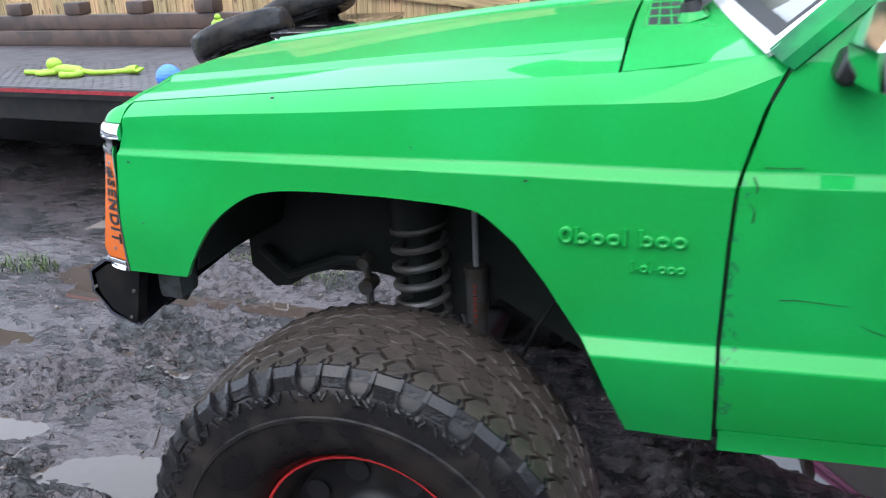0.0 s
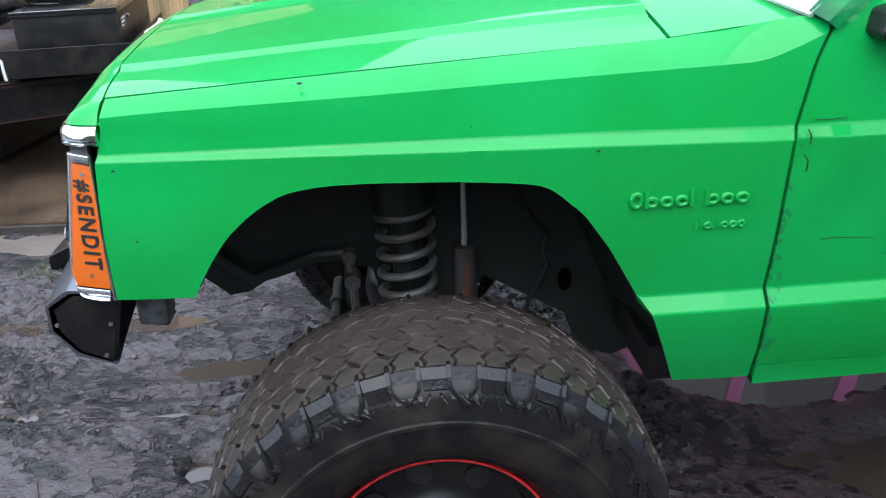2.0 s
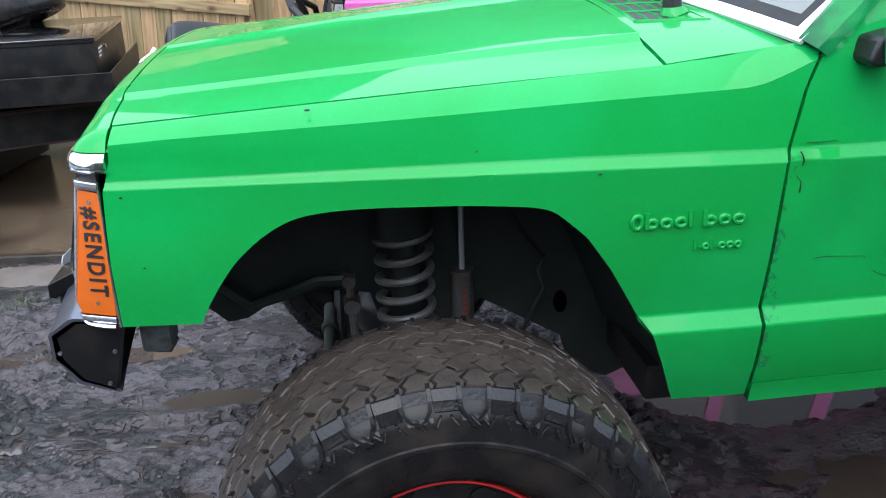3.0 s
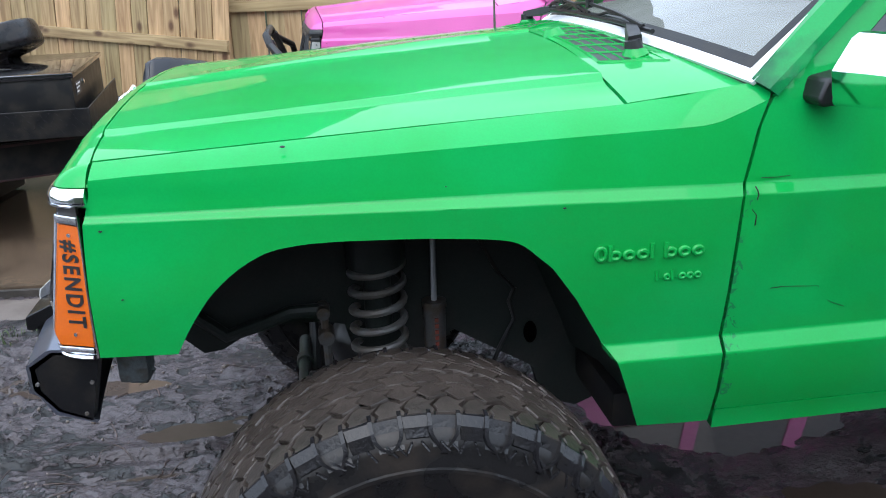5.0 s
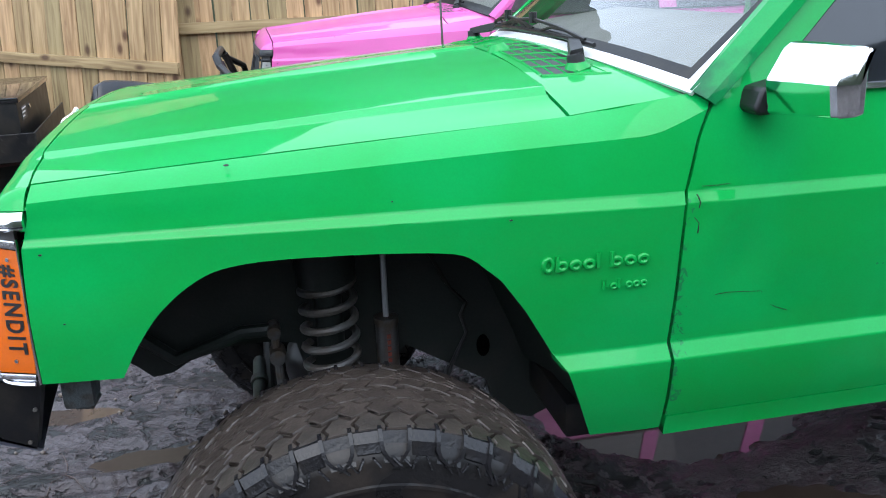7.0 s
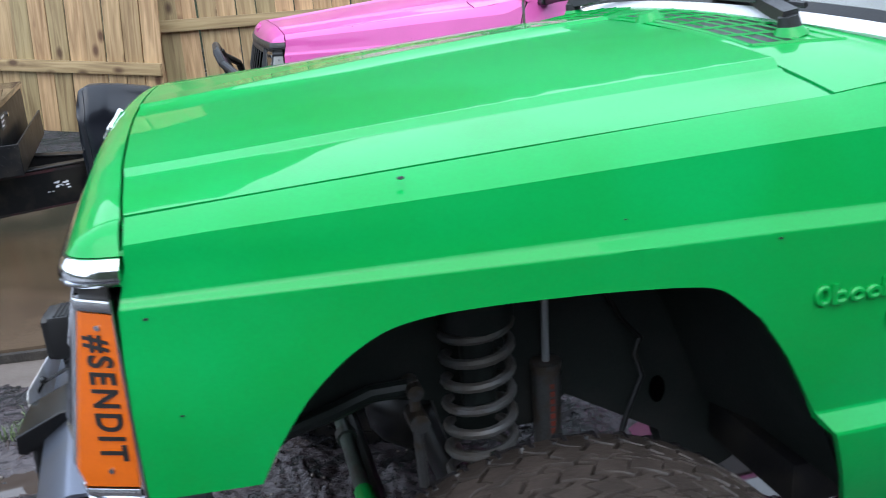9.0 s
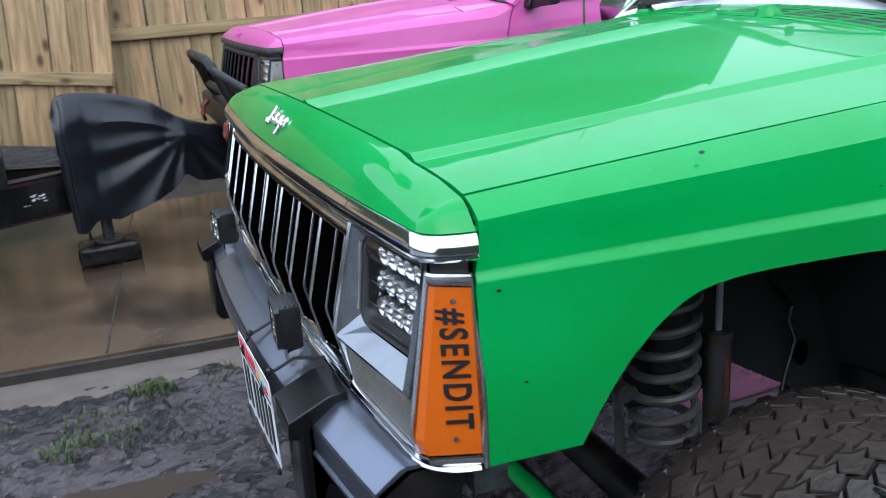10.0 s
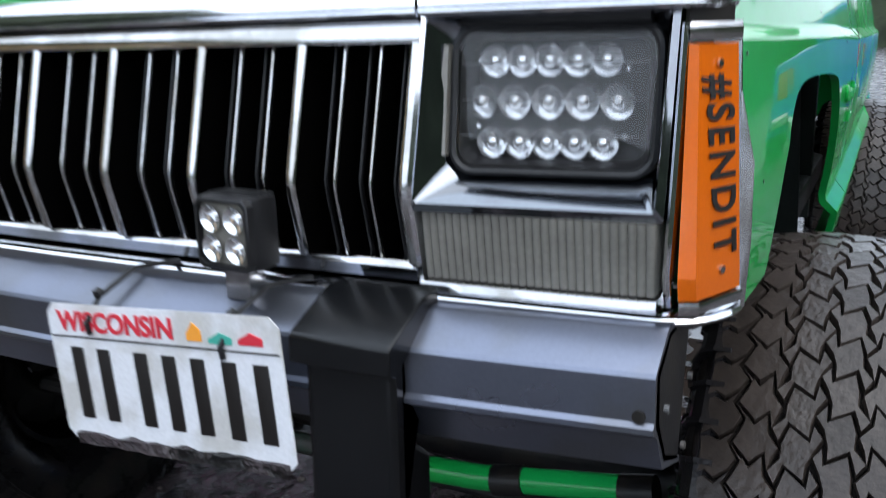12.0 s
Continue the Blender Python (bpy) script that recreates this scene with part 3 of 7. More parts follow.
            if stem:
                tube(bb, [(-0.004, yc + rw + 0.006, stem), (-0.004, yc + rw - 0.006, z1 - 0.004)], 0.0042, 7)
        else:
            tube(bb, [(-0.004, yc + 0.022, z0 + 0.008), (-0.004, yc + 0.014, z0 + 0.001), (-0.004, yc + 0.004, z0 + 0.003), (-0.004, yc - 0.006, z1)], [0.0042, 0.0046, 0.0050, 0.0048], 7)
    bb.transform(pose(-0.060, 0, 1.192, 0, 36, 0))
    part("bonnet_badge", bb, LED if green else paint, car, "chrome badge of slanting rings and a bar")

    front(car, green, trim)
    cabin(car, paint, green, trim)
    return car


def front_x(y):
    """How far forward the front reaches at y."""
    d = abs(y - MID) / MID
    return -0.076 + 0.034 * d ** 1.9 + 0.043 * (max(0.0, d - 0.92) / 0.055) ** 2


def gap_x(y):
    """Where the bonnet ends and the front panel begins."""
    return -0.006 + 0.025 * ((y - MID) / MID) ** 2


def corner(y0, n=16, back=0.0):
    """Plan of the front from y0 out to the corner and round it to the wing; back: how far its end lies behind the wing's foot."""
    pts = [(front_x(y0 + (0.080 - y0) * i / n), y0 + (0.080 - y0) * i / n) for i in range(n + 1)]
    bend = pts[-2:] + [(x + back * f, y) for x, y, f in ((-0.0478, 0.062, 0.08), (-0.0435, 0.047, 0.25), (-0.034, 0.035, 0.5), (-0.019, 0.027, 0.8), (-0.003, 0.0225, 1.0))]
    bend.append((2 * bend[-1][0] - bend[-2][0], 2 * bend[-1][1] - bend[-2][1]))
    # a smooth curve through the points of the bend
    for i in range(1, len(bend) - 2):
        a, c, e, g = (Vector(q) for q in bend[i - 1:i + 3])
        for t in (0.25, 0.5, 0.75, 1.0):
            v = 0.5 * (2 * c + (e - a) * t + (2 * a - 5 * c + 4 * e - g) * t * t + (3 * c - a - 3 * e + g) * t ** 3)
            pts.append((v.x, v.y))
    return pts


def wrap_strip(y0, prof, back=0.0):
    """A bar along the front and round the corner; prof: pairs of depth and height."""
    pts = [Vector((x, y, 0)) for x, y in corner(y0, 10, back)]
    bm, rows = bmesh.new(), []
    for i, p in enumerate(pts):
        d = (pts[min(i + 1, len(pts) - 1)] - pts[max(i - 1, 0)]).normalized()
        out = Vector((d.y, -d.x, 0))
        if out.x > 0.3 and out.y > 0:
            out = -out
        if out.x * -1 + out.y * -1 < 0:
            out = -out
        rows.append([(p.x - out.x * o, p.y - out.y * o, z) for o, z in prof])
    vs = grid(bm, rows, wrap=True)
    bm.faces.new(vs[0][::-1])
    bm.faces.new(vs[-1])
    return bm


def strip(y0, y1, prof, n=24, dx=0.0):
    """A bar that follows the curved front; prof: pairs of depth and height."""
    bm, rows = bmesh.new(), []
    for i in range(n + 1):
        y = y0 + (y1 - y0) * i / n
        rows.append([(front_x(y) + dx + px, y, z) for px, z in prof])
    vs = grid(bm, rows, wrap=True)
    bm.faces.new(vs[0][::-1])
    bm.faces.new(vs[-1])
    return bm


def lean(z):
    """The face tips forward down to the kink, then falls back."""
    return lerp([(0.89, -0.020), (0.974, -0.040), (1.13, 0.0), (1.2, 0.0)], z)


def ring_rows(cx, cy, cz, w, h, r, n=6):
    """A rounded rectangle in the y-z plane."""
    pts = []
    for k, (sy, sz) in enumerate(((1, 1), (-1, 1), (-1, -1), (1, -1))):
        for i in range(n + 1):
            a = math.pi / 2 * (k + i / n)
            pts.append((cx, cy + sy * (w / 2 - r) + r * math.cos(a), cz + sz * (h / 2 - r) + r * math.sin(a)))
    return pts


def front(car, green, trim):
    # bright strip below the front panel, in three lengths
    prof = [(0.003, 1.1600), (-0.0040, 1.1588), (-0.0092, 1.1520), (-0.0118, 1.1455), (-0.0126, 1.1372), (-0.0075, 1.1358), (-0.0128, 1.1342), (-0.0132, 1.1322), (-0.0110, 1.1290), (-0.002, 1.1280), (0.014, 1.1275), (0.014, 1.1600)]
    part("strip_middle", strip(0.2735, 2 * MID - 0.2735, prof), trim, car, "worn bright strip" if green else "")
    for far in (False, True):
        bm = wrap_strip(0.2715, prof, 0.016)
        part("strip_end", flip(bm, MID) if far else bm, trim, car)
    bm = strip(0.07, 2 * MID - 0.07, [(0.02, 1.160), (0.0, 1.136), (0.004, 1.120), (0.03, 1.112), (0.06, 1.112), (0.06, 1.16)])
    part("strip_backing", bm, BLACKPL, car)
    # grille
    g0, g1, slots = 0.268, 2 * MID - 0.268, 8
    # backing and bar webs carry the shade between the bars as near-black colour
    grille = part("grille", strip(g0, g1, [(0.055, 1.125), (0.055, 0.885), (0.065, 0.885), (0.065, 1.125)]), SHADE_BLACK if green else BLACK, car, "black grille with bright upright bars" if green else "black grille")
    gm = WORN if green else BLACKPL
    top = [(0.000, 1.127), (-0.004, 1.1255), (-0.0105, 1.1210), (-0.0135, 1.1130), (-0.0130, 1.1060), (-0.009, 1.1035), (0.03, 1.103), (0.03, 1.127)]
    part("grille_frame", strip(g0, g1, top), gm, grille)
    low = [(-0.006, 0.9052), (-0.0215, 0.9048), (-0.0245, 0.9025), (-0.0265, 0.8990), (-0.0235, 0.8870), (-0.010, 0.8865)]
    part("grille_frame", strip(g0, g1, low), gm, grille)

    def bar(y, w, d0, mat, nm):
        b, rows = bmesh.new(), []
        x = front_x(y)
        web, backs = bmesh.new(), []
        for z in (1.106, 1.06, 1.0, 0.978, 0.966, 0.93, 0.904):
            f = x + lean(z) + d0
            rows.append([(f + 0.0035, y - w / 2, z), (f + 0.0008, y - w * 0.33, z), (f, y - w * 0.12, z), (f, y + w * 0.12, z), (f + 0.0008, y + w * 0.33, z), (f + 0.0035, y + w / 2, z), (f + 0.0065, y + w * 0.3, z), (f + 0.0065, y - w * 0.3, z)])
            backs.append([(f + 0.0050, y - w * 0.34, z), (f + 0.0050, y + w * 0.34, z), (x + 0.05, y + w * 0.25, z), (x + 0.05, y - w * 0.25, z)])
        for bm, r in ((b, rows), (web, backs)):
            vs = grid(bm, r, wrap=True)
            bm.faces.new(vs[0][::-1])
            bm.faces.new(vs[-1])
        part(nm, b, mat, grille, smooth=50)
        part("bar_web", web, SHADE_BLACK, grille)
    pitch = (g1 - g0 - 0.012) / slots
    for k in range(slots + 1):
        y = g0 + 0.006 + k * pitch
        bar(y, 0.0115, -0.008, gm, "grille_bar")
        if k < slots:
            bar(y + pitch * 0.34, 0.0048, 0.006, gm if green else BLACK, "grille_fin")
            bar(y + pitch * 0.66, 0.0048, 0.006, gm if green else WINE, "grille_fin")
            for f in (0.2, 0.51, 0.83):
                bar(y + pitch * f, 0.004, 0.022, BLACKPL, "grille_fin")
    # long bright strip under grille and lamps
    prof = [(-0.014, 0.8812), (-0.0275, 0.8807), (-0.0302, 0.8788), (-0.0230, 0.8772), (-0.0318, 0.8758), (-0.0340, 0.8727), (-0.0320, 0.8697), (-0.014, 0.8685), (0.02, 0.8685), (0.02, 0.8815)]
    part("lower_strip", strip(0.275, 2 * MID - 0.275, prof), trim, car)
    for far in (False, True):
        bm = wrap_strip(0.272, prof)
        part("lower_strip", flip(bm, MID) if far else bm, trim, car)
    for far in (False, True):
        lamp_unit(car, green, trim, far)
    bumper(car, green)


def lamp_unit(car, green, trim, far):
    def put(nm, bm, mat, par, label="", **k):
        return part(nm, flip(bm, MID) if far else bm, mat, par, label, **k)

    def ring(y0, y1, z0, z1, r, x):
        """Rounded rectangle whose depth follows x(y, z)."""
        return [(x(y, z), y, z) for _, y, z in ring_rows(0, (y0 + y1) / 2, (z0 + z1) / 2, y1 - y0, z1 - z0, r)]

    def face(d):
        return lambda y, z: d - 0.052 - 0.128 * (y - 0.150) + 0.128 * (z - 1.054)

    def skin(d):
        return lambda y, z: front_x(max(y, 0.062)) + lean(z) + d + 0.012 * max(0.0, (0.12 - y) / 0.074)
    # bezel: bright walls that funnel back to the lamp
    bm = bmesh.new()
    grid(bm, [ring(0.046, 0.268, 0.958, 1.131, 0.003, skin(0.012)), ring(0.046, 0.268, 0.958, 1.131, 0.003, skin(-0.006)), ring(0.052, 0.264, 0.966, 1.127, 0.004, skin(-0.007)), ring(0.0545, 0.2615, 0.969, 1.125, 0.006, skin(-0.002)), ring(0.058, 0.244, 0.988, 1.120, 0.022, face(0.004)), ring(0.058, 0.244, 0.988, 1.120, 0.022, face(0.03))], wrap=True)
    lamp = put("headlight", bm, BEZEL if green else BLACKPL, car, "square lamp with many small lenses in a bright bezel", smooth=30)
    for y0, y1, z0, z1 in ((0.263, 0.274, 0.885, 1.132), (0.037, 0.047, 0.885, 1.116)):
        b, rows = bmesh.new(), []
        for i in range(9):
            z = z0 + (z1 - z0) * i / 8
            x = front_x(0.268) + lean(z) if y0 > 0.1 else lerp([(0.884, -0.064), (0.912, -0.074), (1.116, -0.038)], z)
            rows.append([(x + 0.02, y0, z), (x - 0.006, y0 + 0.002, z), (x - 0.009, (y0 + y1) / 2, z), (x - 0.006, y1 - 0.002, z), (x + 0.02, y1, z)])
        vs = grid(b, rows, wrap=True)
        b.faces.new(vs[0][::-1])
        b.faces.new(vs[-1])
        put("bezel_post", b, trim, lamp)
    # lamp body: dark bowl, lenses and cover
    y0, y1, z0, z1 = 0.059, 0.243, 0.989, 1.119
    b = bmesh.new()
    vs = grid(b, [ring(y0, y1, z0, z1, 0.022, face(0.012)), ring(y0, y1, z0, z1, 0.022, face(-0.003)), ring(y0 + 0.003, y1 - 0.003, z0 + 0.003, z1 - 0.003, 0.020, face(-0.005)), ring(y0 + 0.006, y1 - 0.006, z0 + 0.006, z1 - 0.006, 0.018, face(-0.003)), ring(y0 + 0.010, y1 - 0.010, z0 + 0.010, z1 - 0.010, 0.016, face(0.034))], wrap=True)
    b.faces.new(vs[-1])
    put("lamp_bowl", b, BLACKPL, lamp)
    b = bmesh.new()
    grid(b, [ring(y0 + 0.0075, y1 - 0.0075, z0 + 0.0075, z1 - 0.0075, 0.018, face(-0.001)), ring(y0 + 0.013, y1 - 0.013, z0 + 0.012, z1 - 0.012, 0.015, face(0.010)), ring(y0 + 0.0135, y1 - 0.0135, z0 + 0.0125, z1 - 0.0125, 0.015, face(0.014))], wrap=True)
    put("inner_rim", b, BLACKPL, lamp, solid=0.001)
    mid = (0.1605, 1.052)
    aim = pose(0, 0, 0, 0, -7.3, 7.3)
    for row, (dz, gap) in enumerate(((0.036, 0.0250), (0.0, 0.0305), (-0.036, 0.0250))):
        for k in range(5):
            y, z = mid[0] - (k - 2) * gap, mid[1] + dz
            b = bmesh.new()
            rr = 0.0140 if row != 1 else 0.0152
            rows = [[(0.010 - q * q * 0.013, q * rr * math.cos(t * math.pi / 8), q * rr * math.sin(t * math.pi / 8)) for t in range(16)] for q in (0.15, 0.4, 0.7, 0.9, 1.0)]
            rows.append([(0.012, 1.04 * rr * math.cos(t * math.pi / 8), 1.04 * rr * math.sin(t * math.pi / 8)) for t in range(16)])
            vs = grid(b, rows, wrap=True)
            b.faces.new(vs[0])
            bmesh.ops.create_icosphere(b, subdivisions=2, radius=rr * 0.46, matrix=Matrix.Translation((0.001, 0, 0)))
            b.transform(Matrix.Translation((face(0.0155)(y, z), y, z)) @ aim)
            put("lamp_lens", b, LED, lamp)
    for k, (y, z) in enumerate(((0.224, 1.088), (0.224, 1.030), (0.092, 1.080), (0.092, 1.022))):
        b = bmesh.new()
        bmesh.ops.create_icosphere(b, subdivisions=1, radius=0.0032, matrix=Matrix.Translation((face(0.016)(y, z), y, z)))
        put("reflector_stud", b, LED, lamp)
    b = bmesh.new()
    for z in (1.086, 1.055, 1.024):
        tube(b, [(face(0.0)(q, z), q, z) for q in (y0 + 0.008, y1 - 0.008)], 0.0008, 5)
    put("heating_wire", b, WORN, lamp)
    b = bmesh.new()
    vs = grid(b, [ring(y0 + 0.004, y1 - 0.004, z0 + 0.004, z1 - 0.004, 0.019, face(-0.003)), ring(y0 + 0.012, y1 - 0.012, z0 + 0.012, z1 - 0.012, 0.016, face(-0.0065)), ring(y0 + 0.04, y1 - 0.04, z0 + 0.035, z1 - 0.035, 0.010, face(-0.0085))], wrap=True)
    b.faces.new(vs[-1])
    cover = put("lamp_cover", b, SMOKE, lamp, "clear cover glass")
    cover.visible_shadow = False
    # pale ribbed flank between lamp and bezel
    b, rows = bmesh.new(), []
    for i in range(49):
        z = 1.005 + 0.098 * i / 48
        r = 0.0005 * (i % 2)
        w = 0.004 * math.cos((i / 24 - 1) * 1.2)
        rows.append([(face(0.006)(0.245, z), 0.2445, z), (face(-0.004)(0.248, z) - r, 0.2465, z), (face(-0.005)(0.252, z) - r, 0.2485 + w, z), (face(0.004)(0.256, z), 0.2495 + w, z)])
    grid(b, rows)
    put("ribbed_flank", b, RIBBED, lamp, "pale ribbed edge of the lamp", smooth=0)
    # turn signal with upright ribs
    b, rows = bmesh.new(), []
    for i in range(169):
        y = 0.052 + 0.210 * i / 168
        r = 0.0026 * abs(math.sin(math.pi * i / 6)) ** 0.7
        x = front_x(max(y, 0.062))
        rows.append([(x + 0.03, y, 0.9575), (x - 0.034 - r, y, 0.9575), (x - 0.026 - r, y, 0.893), (x + 0.03, y, 0.893)])
    vs = grid(b, rows, wrap=True)
    b.faces.new(vs[0][::-1])
    b.faces.new(vs[-1])
    put("turn_signal", b, RIBBED, lamp, "ribbed clear turn signal lens", smooth=60)

    b = strip(0.050, 0.266, [(-0.028, 0.8915), (-0.033, 0.8900), (-0.0345, 0.8825), (-0.028, 0.8800), (0.0, 0.8800), (0.0, 0.8915)], 12)
    put("lamp_sill", b, WORN if green else BLACKPL, lamp)

    # amber corner marker: a wide side facet and a narrow front one, in a slim bright frame
    def rear(z):
        return Vector((lerp([(0.90, -0.0080), (1.10, -0.0045)], z), lerp([(0.90, -0.0060), (1.10, 0.0065)], z), z))

    def ridge(z):
        return Vector((lerp([(0.884, -0.066), (0.912, -0.0720), (1.10, -0.0390)], z), lerp([(0.90, 0.0185), (1.10, 0.0315)], z), z))

    def fore(z):
        return Vector((lerp([(0.884, -0.072), (0.909, -0.0785), (1.10, -0.0440)], z), lerp([(0.90, 0.0325), (1.10, 0.0385)], z), z))

    def plan(z, o=0.0):
        a, c, e = rear(z), ridge(z), fore(z)
        return [(a.x, a.y + 0.022, z), (a.x, a.y - o, z), (c.x - 0.55 * o, c.y - 0.8 * o, z), (e.x - o, e.y - 0.3 * o, z), (e.x - o + 0.014, e.y + 0.002, z)]

    def on_side(d, z, lift):
        """A point on the side facet, d from its rear edge."""
        a, c = rear(z), ridge(z)
        way = (c - a).normalized()
        return a + way * d + Vector((-way.y, way.x, 0)).normalized() * lift
    b, rows = bmesh.new(), []
    for z in (0.892, 0.905, 0.912, 0.97, 1.02, 1.07, 1.100):
        rows.append(plan(z))
    vs = grid(b, rows)
    marker = put("corner_marker", b, AMBER if green else RIBBED, car, "amber corner lens with black lettering" if green else "clear corner lens", solid=0.004, smooth=12)
    for z0, z1, nm in ((1.1025, 1.1165, "marker_cap"), (0.8790, 0.8900, "marker_foot")):
        b, rows = bmesh.new(), []
        rows = [plan(z0, -0.008), plan(z0, 0.002), plan(z0 + 0.003, 0.0035), plan(z1 - 0.003, 0.0035), plan(z1, 0.002), plan(z1, -0.008)]
        grid(b, rows)
        put(nm, b, WORN if green else trim, marker, solid=0.002)
    b = bmesh.new()
    grid(b, [plan(1.1165, -0.004), plan(1.131, -0.004)])
    put("marker_gap", b, BLACK, marker, solid=0.002)
    b = bmesh.new()
    grid(b, [plan(0.866, -0.003), plan(0.880, -0.003)])
    put("marker_gap", b, BLACK, marker, solid=0.002)
    b, rows = bmesh.new(), []
    for z in (0.872, 0.93, 1.0, 1.06, 1.118):
        a, w = rear(z), side_y(0.0, z)
        rows.append([(a.x + 0.0004, a.y + 0.014, z), (a.x + 0.0004, a.y - 0.002, z), (0.5 * a.x, min(a.y, w) - 0.0022, z), (-0.0012, w - 0.0012, z), (-0.0012, w + 0.014, z)])
    grid(b, rows)
    put("marker_frame", b, WORN if green else BLACKPL, marker, solid=0.001)
    for z in (1.084, 0.913):
        b = bmesh.new()
        disc(b, on_side(0.022 if z > 1 else 0.030, z, 0.0), (-0.40, -0.916, 0), 0.0034, 0.0022, 12)
        put("screw", b, WORN, marker)
    if green:
        def bend(q, lo, hi):
            """Lays flat writing down the side facet, level with its surface."""
            z = 1.0755 - 0.150 * (q.x - lo.x) / (hi.x - lo.x)
            d = 0.0065 + 0.0375 * (hi.y - q.y) / (hi.y - lo.y)
            p = on_side(d, z, 0.0006 + max(0.0, q.z))
            return Vector((p.x, 2 * MID - p.y, z)) if far else p
        letters("#SENDIT", 0.048, 0.0008, LETTER, marker, "lettering", Matrix.Identity(4), "black stencilled letters", bold=0.0012, spread=1.25, bend=bend)


def bump_x(y):
    return -0.186 + 0.046 * (abs(y - MID) / 0.70) ** 2


def bumper(car, green):
    if not green:
        b = rbox(-0.22, -0.05, 0.02, 1.45, 0.72, 0.86, 0.02)
        bp = part("bumper", b, BLACK, car, "black steel winch bumper")
        b = bmesh.new()
        for y in (0.36, 1.11):
            tube(b, [(-0.16, y, 0.84), (-0.21, y, 0.92), (-0.27, y + (0.05 if y < MID else -0.05), 1.08)], 0.022, 10)
        tube(b, [(-0.27, 0.36, 1.06), (-0.29, 0.42, 1.11), (-0.29, 1.05, 1.11), (-0.27, 1.11, 1.06)], 0.022, 10)
        tube(b, [(-0.20, 0.36, 0.93), (-0.21, 1.11, 0.93)], 0.02, 10)
        tube(b, [(-0.14, 0.04, 0.85), (-0.17, 0.10, 0.98), (-0.27, 0.36, 1.06)], 0.02, 10)
        tube(b, [(-0.14, 1.43, 0.85), (-0.17, 1.37, 0.98), (-0.27, 1.11, 1.06)], 0.02, 10)
        part("bull_bar", b, BLACK, bp, "black tube bull bar")
        for y in (0.30, 1.17):
            b = bmesh.new()
            tube(b, [(-0.225, y, 0.83), (-0.25, y - 0.03, 0.80), (-0.26, y - 0.03, 0.75), (-0.25, y, 0.72), (-0.26, y + 0.03, 0.75), (-0.25, y + 0.03, 0.80)], 0.011, 8, closed=True)
            part("shackle", b, RUSTRED, bp, "rusty dark red bow shackle")
        return
    prof = [(0.13, 0.868), (0.045, 0.876), (0.036, 0.874), (0.002, 0.850), (0.0, 0.846), (0.001, 0.808), (-0.003, 0.804), (-0.003, 0.799), (0.006, 0.794), (0.012, 0.790), (0.034, 0.752), (0.10, 0.728), (0.105, 0.732), (0.045, 0.760), (0.018, 0.80), (0.014, 0.842), (0.05, 0.866), (0.13, 0.860)]
    bm, rows = bmesh.new(), []
    for i in range(29):
        y = 0.034 + (2 * MID - 0.068) * i / 28
        rows.append([(bump_x(y) + px, y, z) for px, z in prof])
    vs = grid(bm, rows, wrap=True)
    bm.faces.new(vs[0][::-1])
    bm.faces.new(vs[-1])
    bp = part("bumper", bm, SILVER, car, "dull silver steel bumper without end caps", smooth=25)
    # solid black plugs stand for the shade inside the open ends
    for y in (0.036, 2 * MID - 0.036):
        b = bmesh.new()
        x = bump_x(y)
        s = -0.002 if y < MID else 0.002
        prism(b, [(x + 0.125, 0.864), (x + 0.045, 0.871), (x + 0.006, 0.847), (x + 0.006, 0.802), (x + 0.016, 0.79), (x + 0.04, 0.757), (x + 0.095, 0.733)], y + 0.03 * (1 if y < MID else -1), y + s, "y")
        part("bumper_end", b, BLACK, bp, "solid black end painted as the shaded inside of the open bumper")
        for dx, z in ((0.016, 0.816), (0.106, 0.811), (0.088, 0.751)):
            b = bmesh.new()
            disc(b, (x + dx, y + s * 3, z), (0, -1 if y < MID else 1, 0), 0.0036, 0.004, 10)
            part("rivet", b, SPRING, bp)
    # no real opening: a black disc stands for the shaded bolt hole
    b = bmesh.new()
    disc(b, (bump_x(0.046) + 0.0008, 0.046, 0.8135), (-1, 0, 0), 0.0055, 0.003, 12)
    part("bolt_hole", b, BLACK, bp)
    for far in (False, True):
        b = bmesh.new()
        x = bump_x(0.29)
        prism(b, [(x + 0.06, 0.864), (x + 0.0, 0.856), (x - 0.016, 0.842), (x - 0.019, 0.69), (x - 0.006, 0.675), (x + 0.05, 0.675), (x + 0.05, 0.73), (x + 0.012, 0.76), (x + 0.008, 0.845), (x + 0.06, 0.850)], 0.247, 0.340, "y")
        guard = part("bumper_guard", flip(b, MID) if far else b, GUARD, bp, "black upright rubber guard", bevel=0.007)
        b = bmesh.new()
        prism(b, [(x + 0.06, 0.889), (x + 0.032, 0.887), (x - 0.028, 0.861), (x - 0.030, 0.858), (x - 0.031, 0.834), (x - 0.019, 0.830), (x + 0.01, 0.850), (x + 0.06, 0.868)], 0.241, 0.345, "y")
        part("guard_cap", flip(b, MID) if far else b, GUARD, guard, bevel=0.0025, smooth=20)
        b = rbox(-0.010, 0.026, -0.037, 0.037, -0.037, 0.037, 0.007)
        m = pose(-0.150, 0.436, 0.935, 0, 0, -4) @ Matrix.Scale(0.96, 4)
        b.transform(m)
        cube = part("cube_light", flip(b, MID) if far else b, BLACKPL, bp, "small black cube spotlight")
        for k in range(4):
            b = bmesh.new()
            box(b, 0.002 + k * 0.007, 0.0045 + k * 0.007, -0.033, 0.033, 0.036, 0.0385)
            b.transform(m)
